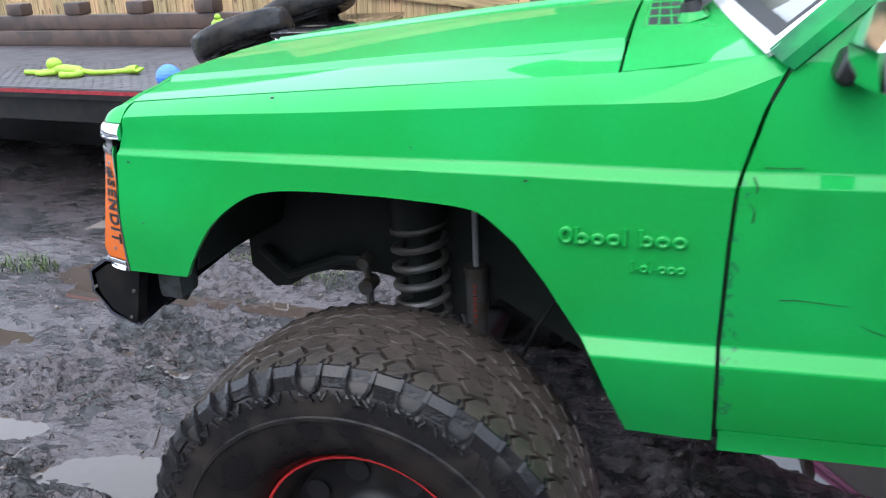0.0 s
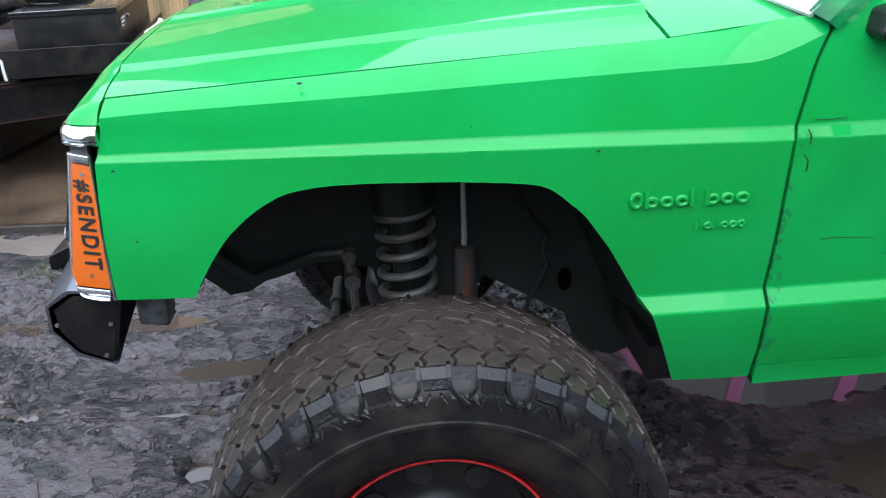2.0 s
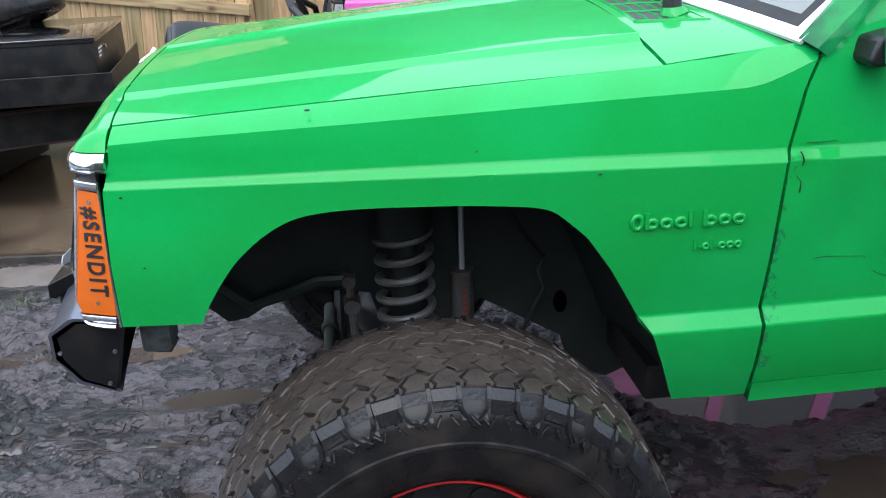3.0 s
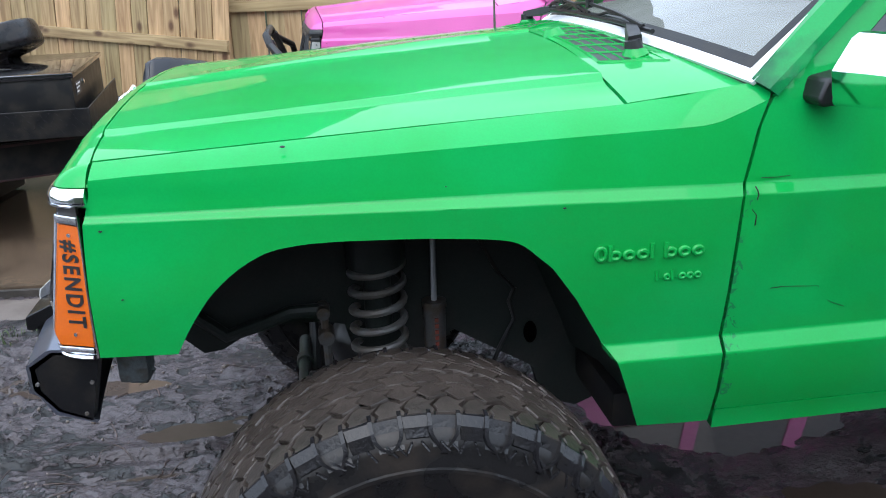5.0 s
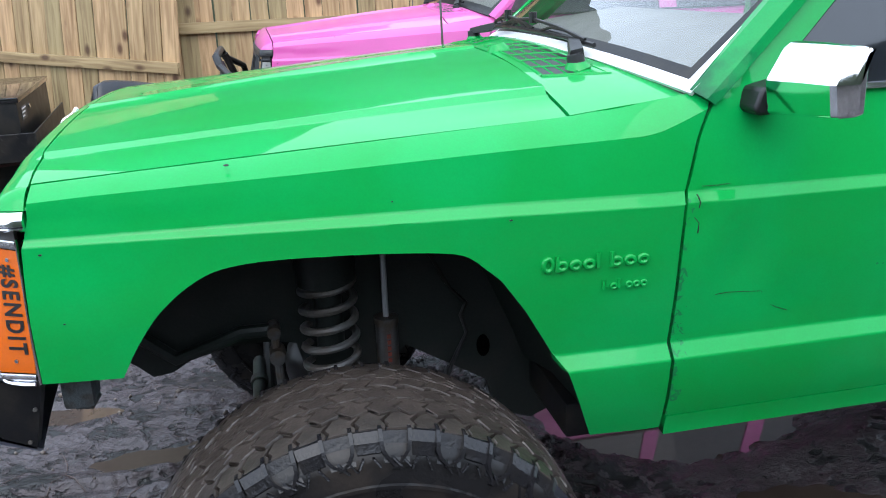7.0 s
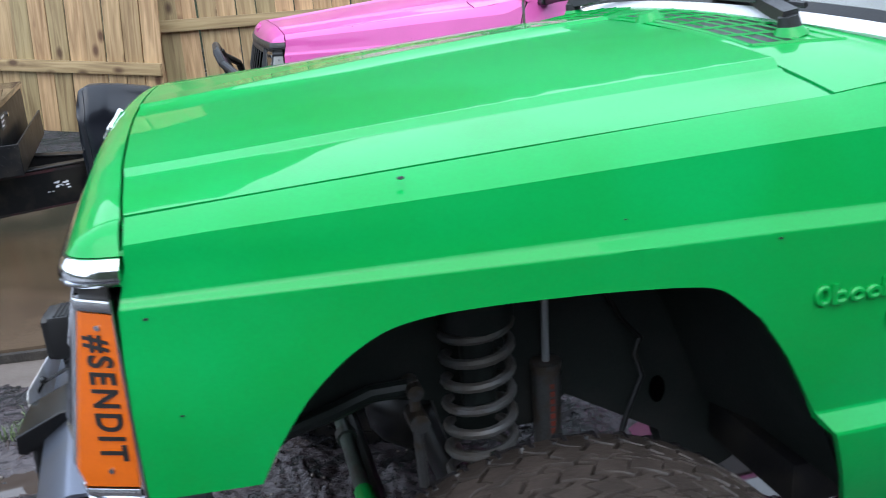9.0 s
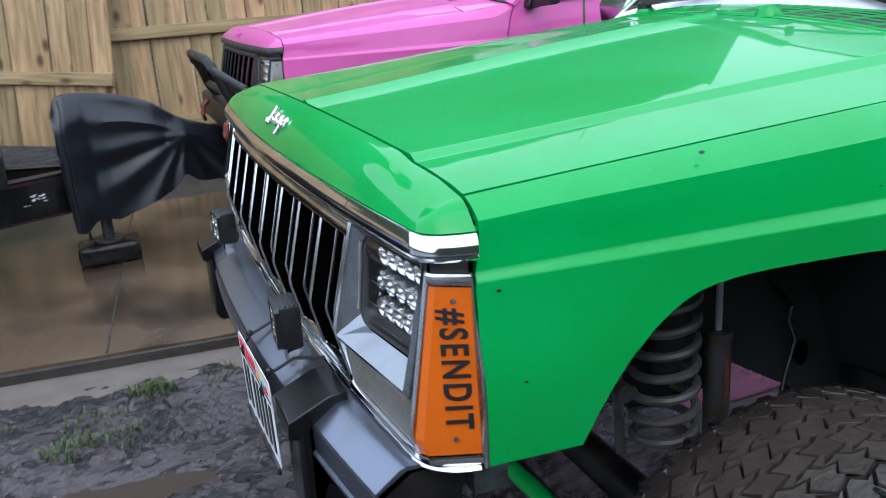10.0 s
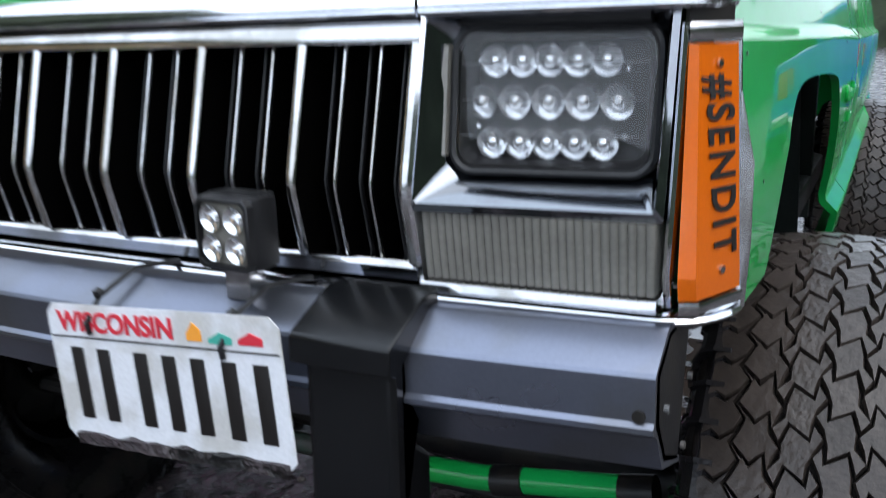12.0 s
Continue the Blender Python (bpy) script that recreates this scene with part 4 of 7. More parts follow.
            part("cooling_fin", flip(b, MID) if far else b, BLACKPL, cube)
        b = rbox(-0.0112, -0.0090, -0.031, 0.031, -0.031, 0.031, 0.001)
        b.transform(m)
        part("reflector_plate", flip(b, MID) if far else b, RIBBED, cube, "silver reflector plate")
        b = bmesh.new()
        grid(b, [[(px, py * k, pz * k) for py, pz in ((-0.036, -0.030), (-0.030, -0.036), (0.030, -0.036), (0.036, -0.030), (0.036, 0.030), (0.030, 0.036), (-0.030, 0.036), (-0.036, 0.030))] for px, k in ((-0.008, 1.0), (-0.0165, 0.99), (-0.0175, 0.96), (-0.0175, 0.88), (-0.0095, 0.85))], wrap=True)
        b.transform(m)
        part("front_rim", flip(b, MID) if far else b, BLACKPL, cube)
        for u in (-0.0155, 0.0155):
            for w in (-0.015, 0.015):
                b = bmesh.new()
                rows = [[(-0.0112 - q * q * 0.005, u + q * 0.0135 * math.cos(t * math.pi / 6), w + q * 0.0135 * math.sin(t * math.pi / 6)) for t in range(12)] for q in (0.3, 0.65, 1.0)]
                vs = grid(b, rows, wrap=True)
                b.faces.new(vs[0])
                bmesh.ops.create_icosphere(b, subdivisions=1, radius=0.0055, matrix=Matrix.Translation((-0.0125, u, w)))
                b.transform(m)
                part("led", flip(b, MID) if far else b, LED, cube)
        b = bmesh.new()
        box(b, -0.152, -0.128, 0.420, 0.450, 0.868, 0.908)
        part("lamp_bracket", flip(b, MID) if far else b, WORN, cube)
    # number plate, held by two cable ties
    px = -0.1985
    b = bmesh.new()
    ring = [(0.352, 0.712), (0.364, 0.700), (0.645, 0.700), (0.657, 0.712), (0.657, 0.842), (0.647, 0.852), (0.362, 0.852), (0.352, 0.842)]
    prism(b, ring, px, px + 0.0015, "x")
    askew = Matrix.Translation((0, 0.648, 0.852)) @ Matrix.Rotation(radians(-4.3), 4, "X") @ Matrix.Translation((0, -0.648, -0.852))
    b.transform(askew)
    pl = part("number_plate", b, PLATE, bp, "white number plate with a muddy lower edge", smooth=0)
    turn = Matrix(((0, 0, -1, px - 0.0008), (-1, 0, 0, 0.560), (0, 1, 0, 0.833), (0, 0, 0, 1)))
    letters("WISCONSIN", 0.029, 0.0005, PRED, pl, "state_name", askew @ turn, "red state name", wide=1.0, bold=0.0008)
    for y0, y1, z0, z1, mat, nm in ((0.445, 0.463, 0.824, 0.842, POR, "print_mark"), (0.408, 0.436, 0.823, 0.834, PTEAL, "print_mark"), (0.372, 0.400, 0.824, 0.836, PRED, "print_mark"), (0.355, 0.654, 0.8165, 0.8178, LETTER, "print_line")):
        b = bmesh.new()
        h = (z1 - z0)
        prism(b, [(y0, z0), (y1, z0), (y1, z0 + h * 0.4), ((y0 + y1) / 2, z1), (y0, z0 + h * 0.6)] if nm == "print_mark" else [(y0, z0), (y1, z0), (y1, z1), (y0, z1)], px - 0.0012, px, "x")
        b.transform(askew)
        part(nm, b, mat, pl)
    for k, y in enumerate((0.620, 0.582, 0.530, 0.492, 0.455, 0.416, 0.378)):
        b = rbox(px - 0.0016, px + 0.0005, y - 0.0085, y + 0.0085, 0.728, 0.806, 0.0006, askew)
        part("plate_bar", b, LETTER, pl, "plain dark bar")
    b = bmesh.new()
    rows = [[(px - 0.004 - 0.004 * noise.noise((y * 40, j, 0)), y, 0.6985 + j * 0.006 + 0.005 * noise.noise((y * 30, 3.0, j))) for j in range(3)] for y in [0.36 + 0.28 * i / 40 for i in range(41)]]
    grid(b, rows)
    b.transform(askew)
    part("mud_cake", b, MUD, pl, "dried mud on the lower edge", solid=0.006)
    for y in (0.590, 0.415):
        b = bmesh.new()
        tube(b, [(-0.10, y - 0.03, 0.882), (-0.146, y - 0.012, 0.884), (-0.186, y, 0.862), (-0.203, y + 0.003, 0.838), (-0.200, y + 0.003, 0.826)], 0.0028, 6)
        bmesh.ops.create_icosphere(b, subdivisions=1, radius=0.0065, matrix=Matrix.Translation((-0.186, y, 0.866)))
        part("cable_tie", b, BLACKPL, pl, "black cable tie")


def tumble(z):
    return -0.004 + max(0.0, z - 1.26) * 0.27


def door_dent(x, z):
    """How far the dented door skin is pushed in."""
    round_dent = 0.012 * math.exp(-((x - 1.245) ** 2 + (z - 0.968) ** 2) / 0.003)
    return round_dent + 0.006 * math.exp(-((x - 1.155) ** 2 + (z - 1.07) ** 2) / 0.0012) + 0.005 * math.exp(-((x - 1.30) ** 2 / 0.012 + (z - 0.88) ** 2 / 0.0012))


def cabin(car, paint, green, trim):
    # doors, sills and rear body
    def gapx(z):
        return lerp(GAP, z) + 0.0035
    for far in (False, True):
        def put(nm, bm, mat, par, label="", **k):
            return part(nm, flip(bm, MID) if far else bm, mat, par, label, **k)
        bm = skirt(1.12, 2.16, lambda x: 0.648, lambda x: 1.262)
        for v in bm.verts:
            g = gapx(v.co.z)
            f = (2.16 - v.co.x) / (2.16 - 1.12)
            v.co.x += (g - 1.12) * f
            if not far and v.co.x < 1.55:
                v.co.y += door_dent(v.co.x, v.co.z)
        door = put("front_door", bm, SCUFFED if green and not far else paint, car, "dented door with scuffed front edge" if green and not far else "", solid=0.012, smooth=48)
        if green and not far:
            for pts, w in (([(1.195, 0.902), (1.22, 0.903), (1.253, 0.900), (1.293, 0.897), (1.298, 0.882), (1.304, 0.872), (1.33, 0.858), (1.352, 0.850)], 0.0006), ([(1.140, 1.060), (1.150, 1.048), (1.148, 1.030)], 0.0012), ([(1.16, 1.112), (1.19, 1.1115), (1.215, 1.113)], 0.0006), ([(1.146, 1.10), (1.152, 1.085), (1.150, 1.075)], 0.0012)):
                b = bmesh.new()
                dense = [(xa + (xb - xa) * q / 4, za + (zb - za) * q / 4) for (xa, za), (xb, zb) in zip(pts, pts[1:]) for q in range(4)] + [pts[-1]]
                tube(b, [(x, side_y(x, z) + door_dent(x, z) - 0.0002, z) for x, z in dense], w, 5)
                part("scratch", b, BLACK, door, "thin dark scratch")
        bm = skirt(2.168, 2.86, lambda x: lerp([(2.168, 0.648), (2.62, 0.648), (2.86, 1.0)], x), lambda x: 1.262, step=0.03)
        put("rear_door", bm, paint, car, solid=0.012, smooth=48)
        bm = skirt(2.868, 4.02, lambda x: lerp([(2.868, 1.02), (2.95, 1.045), (3.25, 1.045), (3.5, 0.80), (3.55, 0.66), (4.02, 0.70)], x), lambda x: 1.262, step=0.02)
        put("rear_quarter", bm, paint, car, solid=0.012, smooth=48)
        bm = skirt(1.12, 2.62, lambda x: 0.598, lambda x: 0.644, step=0.05)
        put("sill", bm, paint, car, solid=0.03)
        # greenhouse side: pillars and side glass
        def slab(nm, outline, mat, th, out=0.0):
            b = bmesh.new()
            a = [b.verts.new((x, tumble(z) - out, z)) for x, z in outline]
            c = [b.verts.new((x, tumble(z) - out + th, z)) for x, z in outline]
            b.faces.new(a[::-1])
            b.faces.new(c)
            for i in range(len(a)):
                j = (i + 1) % len(a)
                b.faces.new((a[i], a[j], c[j], c[i]))
            return put(nm, b, mat, car)
        slab("door_frame", [(1.195, 1.258), (1.30, 1.351), (1.72, 1.733), (2.20, 1.733), (2.20, 1.70), (1.745, 1.70), (1.375, 1.352), (1.325, 1.290), (1.325, 1.258)], paint, 0.035, -0.0075)
        slab("window_strip", [(1.30, 1.262), (1.30, 1.272), (3.95, 1.272), (3.95, 1.262)], trim, 0.03, 0.003)
        slab("side_glass", [(1.31, 1.27), (1.38, 1.352), (1.75, 1.70), (2.14, 1.70), (2.14, 1.27)], CLEAR if far else TINT, 0.006, -0.012)
        slab("pillar", [(2.12, 1.262), (2.12, 1.735), (2.22, 1.735), (2.22, 1.262)], paint, 0.035, -0.002)
        slab("side_glass", [(2.22, 1.27), (2.22, 1.70), (2.88, 1.70), (2.88, 1.27)], CLEAR if far else TINT, 0.006, -0.012)
        slab("pillar", [(2.86, 1.262), (2.86, 1.735), (2.98, 1.735), (2.98, 1.262)], paint, 0.035, -0.002)
        slab("side_glass", [(2.98, 1.27), (2.98, 1.70), (3.82, 1.70), (3.86, 1.27)], TINT, 0.006, -0.012)
        slab("pillar", [(3.84, 1.262), (3.80, 1.735), (3.92, 1.735), (4.02, 1.262)], paint, 0.035, -0.002)
        slab("roof_rail", [(1.70, 1.70), (1.73, 1.742), (3.92, 1.742), (3.92, 1.70)], paint, 0.04, 0.002)
        # windscreen pillar with its bright edge
        b, rows = bmesh.new(), []
        for i in range(9):
            f = i / 8
            x, z = 1.186 + 0.545 * f, 1.252 + 0.481 * f
            y = tumble(z)
            rows.append([(x + 0.004, y - 0.004, z), (x - 0.012, y - 0.002, z + 0.012), (x - 0.030, y + 0.028, z + 0.026), (x - 0.03, y + 0.05, z + 0.024), (x + 0.03, y + 0.05, z - 0.01)])
        vs = grid(b, rows, wrap=True)
        b.faces.new(vs[0][::-1])
        b.faces.new(vs[-1])
        put("windscreen_pillar", b, SOOTY if green and not far else paint, car)
        # mirror
        b = bmesh.new()
        rows = []
        for x0, x1, y, lo, hi, w in ((1.276, 1.306, -0.044, 1.252, 1.346, 0.55), (1.260, 1.310, -0.050, 1.242, 1.356, 0.9), (1.249, 1.312, -0.062, 1.239, 1.362, 1.0), (1.254, 1.311, -0.150, 1.247, 1.364, 1.0), (1.259, 1.310, -0.222, 1.252, 1.364, 1.0), (1.265, 1.310, -0.231, 1.253, 1.364, 0.95), (1.286, 1.309, -0.243, 1.256, 1.362, 0.6), (1.296, 1.307, -0.246, 1.262, 1.356, 0.4)):
            mid_z = lo + 0.50 * (hi - lo)
            rows.append([(x1, y, lo + 0.004), (x0 + 0.014 * w, y, lo), (x0 + 0.008 * w, y, lo + 0.004), (x0 + 0.001, y, mid_z - 0.003), (x0 + 0.003 * w, y, mid_z + 0.002), (x0 + 0.030 * w, y, hi - 0.012), (x0 + 0.042 * w, y, hi - 0.003), (max(x1 - 0.004, x0 + 0.044 * w), y, hi), (x1, y, hi - 0.004)])
        vs = grid(b, rows, wrap=True)
        b.faces.new(vs[0][::-1])
        b.faces.new(vs[-1])
        mir = put("door_mirror", b, trim, car, "chrome door mirror" if green else "black door mirror", bevel=0.0025, smooth=16)
        b = bmesh.new()
        prism(b, [(1.240, 1.246), (1.252, 1.282), (1.300, 1.292), (1.304, 1.238), (1.250, 1.234)], -0.052, 0.012, "y")
        put("mirror_arm", b, BLACKPL, mir, bevel=0.006)
        b = bmesh.new()
        box(b, 1.309, 1.3135, -0.232, -0.060, 1.260, 1.350)
        put("mirror_glass", b, CHROME, mir)
    # scuttle with louvred vents
    bm, rows = bmesh.new(), []
    for i in range(33):
        y, yr = 0.058 + (2 * MID - 0.116) * i / 32, 0.036 + (2 * MID - 0.072) * i / 32
        d = abs(y - MID) / (MID - 0.05)
        z0 = 1.241 + 0.076 * (1 - d ** 2.2)
        xr = 1.160 - 0.085 * (1 - d ** 2)
        zr = 1.263 + 0.067 * (1 - d ** 2.2)
        rows.append([(0.941, y, z0 - 0.012), (0.941, y, z0), (0.941 + 0.5 * (xr - 0.941), 0.5 * (y + yr), 0.5 * (z0 + zr) + 0.002), (xr, yr, zr), (xr + 0.012, yr, zr - 0.02)])
    grid(bm, rows)
    cowl = part("scuttle_panel", bm, paint, car, solid=0.01)

    def cowl_z(x, y):
        d = abs(y - MID) / (MID - 0.05)
        xr = 1.160 - 0.085 * (1 - d ** 2)
        f = (x - 0.941) / (xr - 0.941)
        a, c = 1.241 + 0.076 * (1 - d ** 2.2), 1.263 + 0.067 * (1 - d ** 2.2)
        return a + (c - a) * f + 0.002 * (1 - abs(2 * f - 1))
    def cowl_at(f, y, up):
        """Point on the scuttle: f from the bonnet's edge back to the screen."""
        d = abs(y - MID) / (MID - 0.05)
        x = 0.941 + f * (1.160 - 0.085 * (1 - d ** 2) - 0.941)
        return (x, y, cowl_z(x, y) + up)

    def bar_along(pts, wide, low, high, axis_y):
        """A ridge with slanting sides along points given as f and y."""
        b, rows = bmesh.new(), []
        for f, y in pts:
            df, dy = (wide / 0.15, 0.0) if axis_y else (0.0, wide)
            rows.append([cowl_at(f - df, y - dy, low), cowl_at(f - df * 0.5, y - dy * 0.6, high), cowl_at(f + df * 0.7, y + dy * 0.6, high - 0.001), cowl_at(f + df, y + dy, low)])
        vs = grid(b, rows, wrap=True)
        b.faces.new(vs[0][::-1])
        b.faces.new(vs[-1])
        return b
    for y0, y1, cut in ((0.255, 0.710, 0.10), (0.845, 1.300, -0.10)):
        # black sheet on the closed panel paints the shade between the louvres
        b, rows = bmesh.new(), []
        for k in range(25):
            y = y0 + (y1 - y0) * k / 24
            rows.append([cowl_at(0.13 + 0.66 * q / 6, y + cut * (0.5 - q / 6) * 0.6, 0.0012) for q in range(7)])
        grid(b, rows)
        vent = part("vent_shade", b, BLACK, cowl, "black sheet painted as the shaded openings of the louvred vent", solid=0.0006)
        for r in range(6):
            f = 0.13 + 0.66 * r / 5
            shift = cut * (0.5 - r / 5) * 0.6
            pts = [(f, y0 + shift + (y1 - y0) * k / 16) for k in range(17)]
            part("louvre", bar_along(pts, 0.0022 if 0 < r < 5 else 0.004, 0.0006, 0.0034, True), paint, vent)
        for k in range(7):
            y = y0 + (y1 - y0) * k / 6
            pts = [(0.12 + 0.68 * q / 6, y + cut * (0.5 - q / 6) * 0.6) for q in range(7)]
            part("rib", bar_along(pts, 0.0030 if 0 < k < 6 else 0.004, 0.0006, 0.0045, False), paint, vent)
    for y in (0.30, 0.62, 1.16):
        b = bmesh.new()
        disc(b, cowl_at(0.16 if y == 0.62 else 0.60, y, -0.002), (-0.25, 0, 1), 0.030, 0.018, 16, 0.017)
        part("cowl_boss", b, paint, cowl)
    for y0, reach in ((0.30, 0.66), (1.16, -0.50)):
        s = 1 if reach > 0 else -1
        x0, _, zz = cowl_at(0.60, y0, 0.0)
        b = bmesh.new()
        disc(b, (x0, y0, zz + 0.004), (-0.2, 0, 1), 0.021, 0.026, 18, 0.016)
        arm = []
        for f, w, h, up in ((0.0, 0.017, 0.010, 0.030), (0.05, 0.016, 0.012, 0.036), (0.11, 0.013, 0.011, 0.044), (0.17, 0.009, 0.007, 0.050), (0.30, 0.006, 0.004, 0.056)):
            y = y0 + s * f * abs(reach) / 0.60
            x = x0 + 0.055 * min(1.0, f / 0.17)
            arm.append([(x - w, y, zz + up - h), (x - w * 0.8, y, zz + up + h * 0.6), (x + w * 0.8, y, zz + up + h), (x + w, y, zz + up - h)])
        vs = grid(b, arm, wrap=True)
        b.faces.new(vs[0][::-1])
        b.faces.new(vs[-1])
        wp = part("wiper_arm", b, BLACKPL, car, "black wiper arm")

        def blade_at(f, up):
            y = y0 + s * 0.03 + reach * f
            d = abs(y - MID) / (MID - 0.045)
            return (1.168 - 0.085 * (1 - d * d) - 0.022, y, 1.285 + 0.050 * (1 - d ** 2.2) + 0.022 + up)
        b = bmesh.new()
        tube(b, [blade_at(q / 12, 0.0) for q in range(13)], 0.0055, 6)
        bl = part("wiper_blade", b, BLACKPL, wp)
        b = bmesh.new()
        tube(b, [blade_at(0.06, 0.006), blade_at(0.26, 0.020), blade_at(0.50, 0.028), blade_at(0.74, 0.020), blade_at(0.94, 0.006)], 0.0042, 6)
        for q in (0.26, 0.74):
            tube(b, [blade_at(q - 0.16, 0.004), blade_at(q - 0.06, 0.016), blade_at(q + 0.06, 0.016), blade_at(q + 0.16, 0.004)], 0.0036, 6)
        disc(b, blade_at(0.50, 0.018), (0, 0, 1), 0.010, 0.026, 10)
        part("blade_bridge", b, BLACKPL, bl)
    b = bmesh.new()
    tube(b, [(0.985, 1.385, 1.245), (0.985, 1.385, 1.27), (0.975, 1.385, 1.95)], [0.012, 0.004, 0.002], 8)
    part("aerial", b, STEEL, car, "thin whip aerial")
    # windscreen with bright frame and dark border
    def pane(f, u, off):
        """Point on the screen: f up, u across."""
        y0 = 0.045 + 0.085 * f
        y = y0 + (2 * MID - 2 * y0) * u
        d = abs(2 * u - 1)
        x = 1.168 + 0.56 * f - (0.085 - 0.03 * f) * (1 - d * d)
        z = 1.285 + 0.455 * f + (0.050 - 0.02 * f) * (1 - d ** 2.2)
        return (x - 0.64 * off, y, z + 0.77 * off)

    def band(nm, outer, inner, off, mat, th):
        """A frame between two rectangles on the screen."""
        b = bmesh.new()
        loops = []
        for f0, f1, u0, u1 in (outer, inner):
            loop = [pane(f0, u0 + (u1 - u0) * i / 16, off) for i in range(16)] + [pane(f0 + (f1 - f0) * i / 8, u1, off) for i in range(8)]
            loop += [pane(f1, u1 + (u0 - u1) * i / 16, off) for i in range(16)] + [pane(f1 + (f0 - f1) * i / 8, u0, off) for i in range(8)]
            loops.append(loop)
        grid(b, loops, wrap=True)
        return part(nm, b, mat, car, solid=th)
    bm = bmesh.new()
    grid(bm, [[pane(f / 10, u / 20, 0) for u in range(21)] for f in range(11)])
    ws = part("windscreen", bm, CLEAR, car, "clear windscreen")
    ws.visible_shadow = False
    band("screen_surround", (-0.028, 1.02, -0.016, 1.016), (0.006, 0.985, 0.004, 0.996), 0.006, WHITE if green else BLACKPL, 0.008)
    band("screen_border", (0.0, 1.0, 0.0, 1.0), (0.045, 0.96, 0.022, 0.978), 0.0015, BLACK, 0.001)
    # dashboard, seats and inner walls seen through the screen
    bm = bmesh.new()
    prism(bm, [(1.20, 1.10), (1.20, 1.285), (1.34, 1.345), (1.62, 1.375), (1.68, 1.33), (1.66, 1.10)], 0.10, 2 * MID - 0.10, "y")
    part("dashboard", bm, CREAM, car, "pale dashboard", bevel=0.02)
    for y in (0.40, 1.07):
        bm = rbox(2.10, 2.24, y - 0.22, y + 0.22, 0.95, 1.55, 0.05)
        part("seat_back", bm, CREAM, car)
    b = bmesh.new()
    tube(b, [(1.70 + 0.06 * math.sin(a), 0.40 + 0.19 * math.cos(a), 1.20 + 0.17 * math.sin(a)) for a in [k * math.pi / 12 for k in range(24)]], 0.013, 8, closed=True)
    part("steering_wheel", b, BLACKPL, car)
    # roof and tail
    bm, rows = bmesh.new(), []
    for i in range(15):
        x = 1.715 + 2.21 * i / 14
        row = []
        for k in range(17):
            u = k / 16
            d = abs(2 * u - 1)
            row.append((x - 0.05 * (1 - d * d) * (1 if i == 0 else 0), 0.122 + (2 * MID - 0.244) * u, 1.742 + 0.035 * (1 - d ** 3) * min(1.0, 0.4 + i * 0.2)))
        rows.append(row)
    grid(bm, rows)
    part("roof", bm, paint, car, solid=0.02)
    bm = bmesh.new()
    prism(bm, [(3.98, 0.66), (4.04, 0.72), (4.05, 1.25), (3.93, 1.74), (3.90, 1.74), (3.98, 1.25)], 0.06, 2 * MID - 0.06, "y")
    part("tailgate", bm, paint, car, bevel=0.01)
    bm = rbox(4.03, 4.14, 0.04, 2 * MID - 0.04, 0.70, 0.84, 0.015)
    part("rear_bumper", bm, BLACK, car)
    # floor, inner wings, frame rails
    bm = rbox(0.95, 3.98, 0.10, 2 * MID - 0.10, 0.56, 0.64, 0.01)
    part("floor_pan", bm, BLACK, car)
    bm = rbox(0.10, 0.95, 0.45, 2 * MID - 0.45, 0.70, 1.14, 0.03)
    part("engine", bm, BLACK, car, "dark engine bay")
    for far in (False, True):
        b = bmesh.new()
        prism(b, [(2.30, 0.58), (2.30, 1.08), (3.50, 1.08), (3.50, 0.58)], 0.30, 0.34, "y")
        prism(b, [(2.30, 1.04), (2.30, 1.08), (3.50, 1.08), (3.50, 1.04)], 0.06, 0.30, "y")
        box(b, 2.22, 2.26, 0.10, 0.34, 0.50, 1.08)
        part("rear_wheel_housing", flip(b, MID) if far else b, LINER, car, "dark rear wheel housing")
        b = bmesh.new()
        prism(b, [(0.06, 0.88), (0.06, 0.75), (0.087, 0.727), (0.115, 0.70), (0.156, 0.705), (0.207, 0.735), (0.281, 0.755), (0.33, 0.76), (0.42, 0.74), (0.44, 0.66), (0.62, 0.66), (0.66, 0.706), (0.846, 0.593), (0.87, 0.51), (0.95, 0.48), (1.0, 0.50), (1.08, 0.58), (1.10, 1.17), (0.06, 1.15)], 0.352, 0.40, "y")
        part("inner_wing", flip(b, MID) if far else b, LINER, car, "dark inner wing panel")
        # curved lip between the wing and the inner panel
        b, rows = bmesh.new(), []
        for (x, z) in [(0.722, 1.06), (0.775, 1.03), (0.83, 0.955), (0.90, 0.83), (0.955, 0.70), (0.978, 0.635)]:
            rows.append([(x - 0.045, 0.36, z + 0.005), (x - 0.012, 0.24, z + 0.012), (x, 0.12, z + 0.004), (x + 0.004, 0.026, z)])
        grid(b, rows)
        part("wheel_housing", flip(b, MID) if far else b, LINER, car, solid=0.006)
        b, rows = bmesh.new(), []
        for (x, z) in [(0.128, 0.868), (0.140, 0.915), (0.175, 0.98), (0.25, 1.05), (0.36, 1.085), (0.55, 1.09), (0.722, 1.066)]:
            rows.append([(x + 0.02, 0.36, z), (x, 0.12, z + 0.002), (x - 0.004, 0.03, z)])
        grid(b, rows)
        part("wheel_housing", flip(b, MID) if far else b, LINER, car, solid=0.006)
    running_gear(car, green, paint)


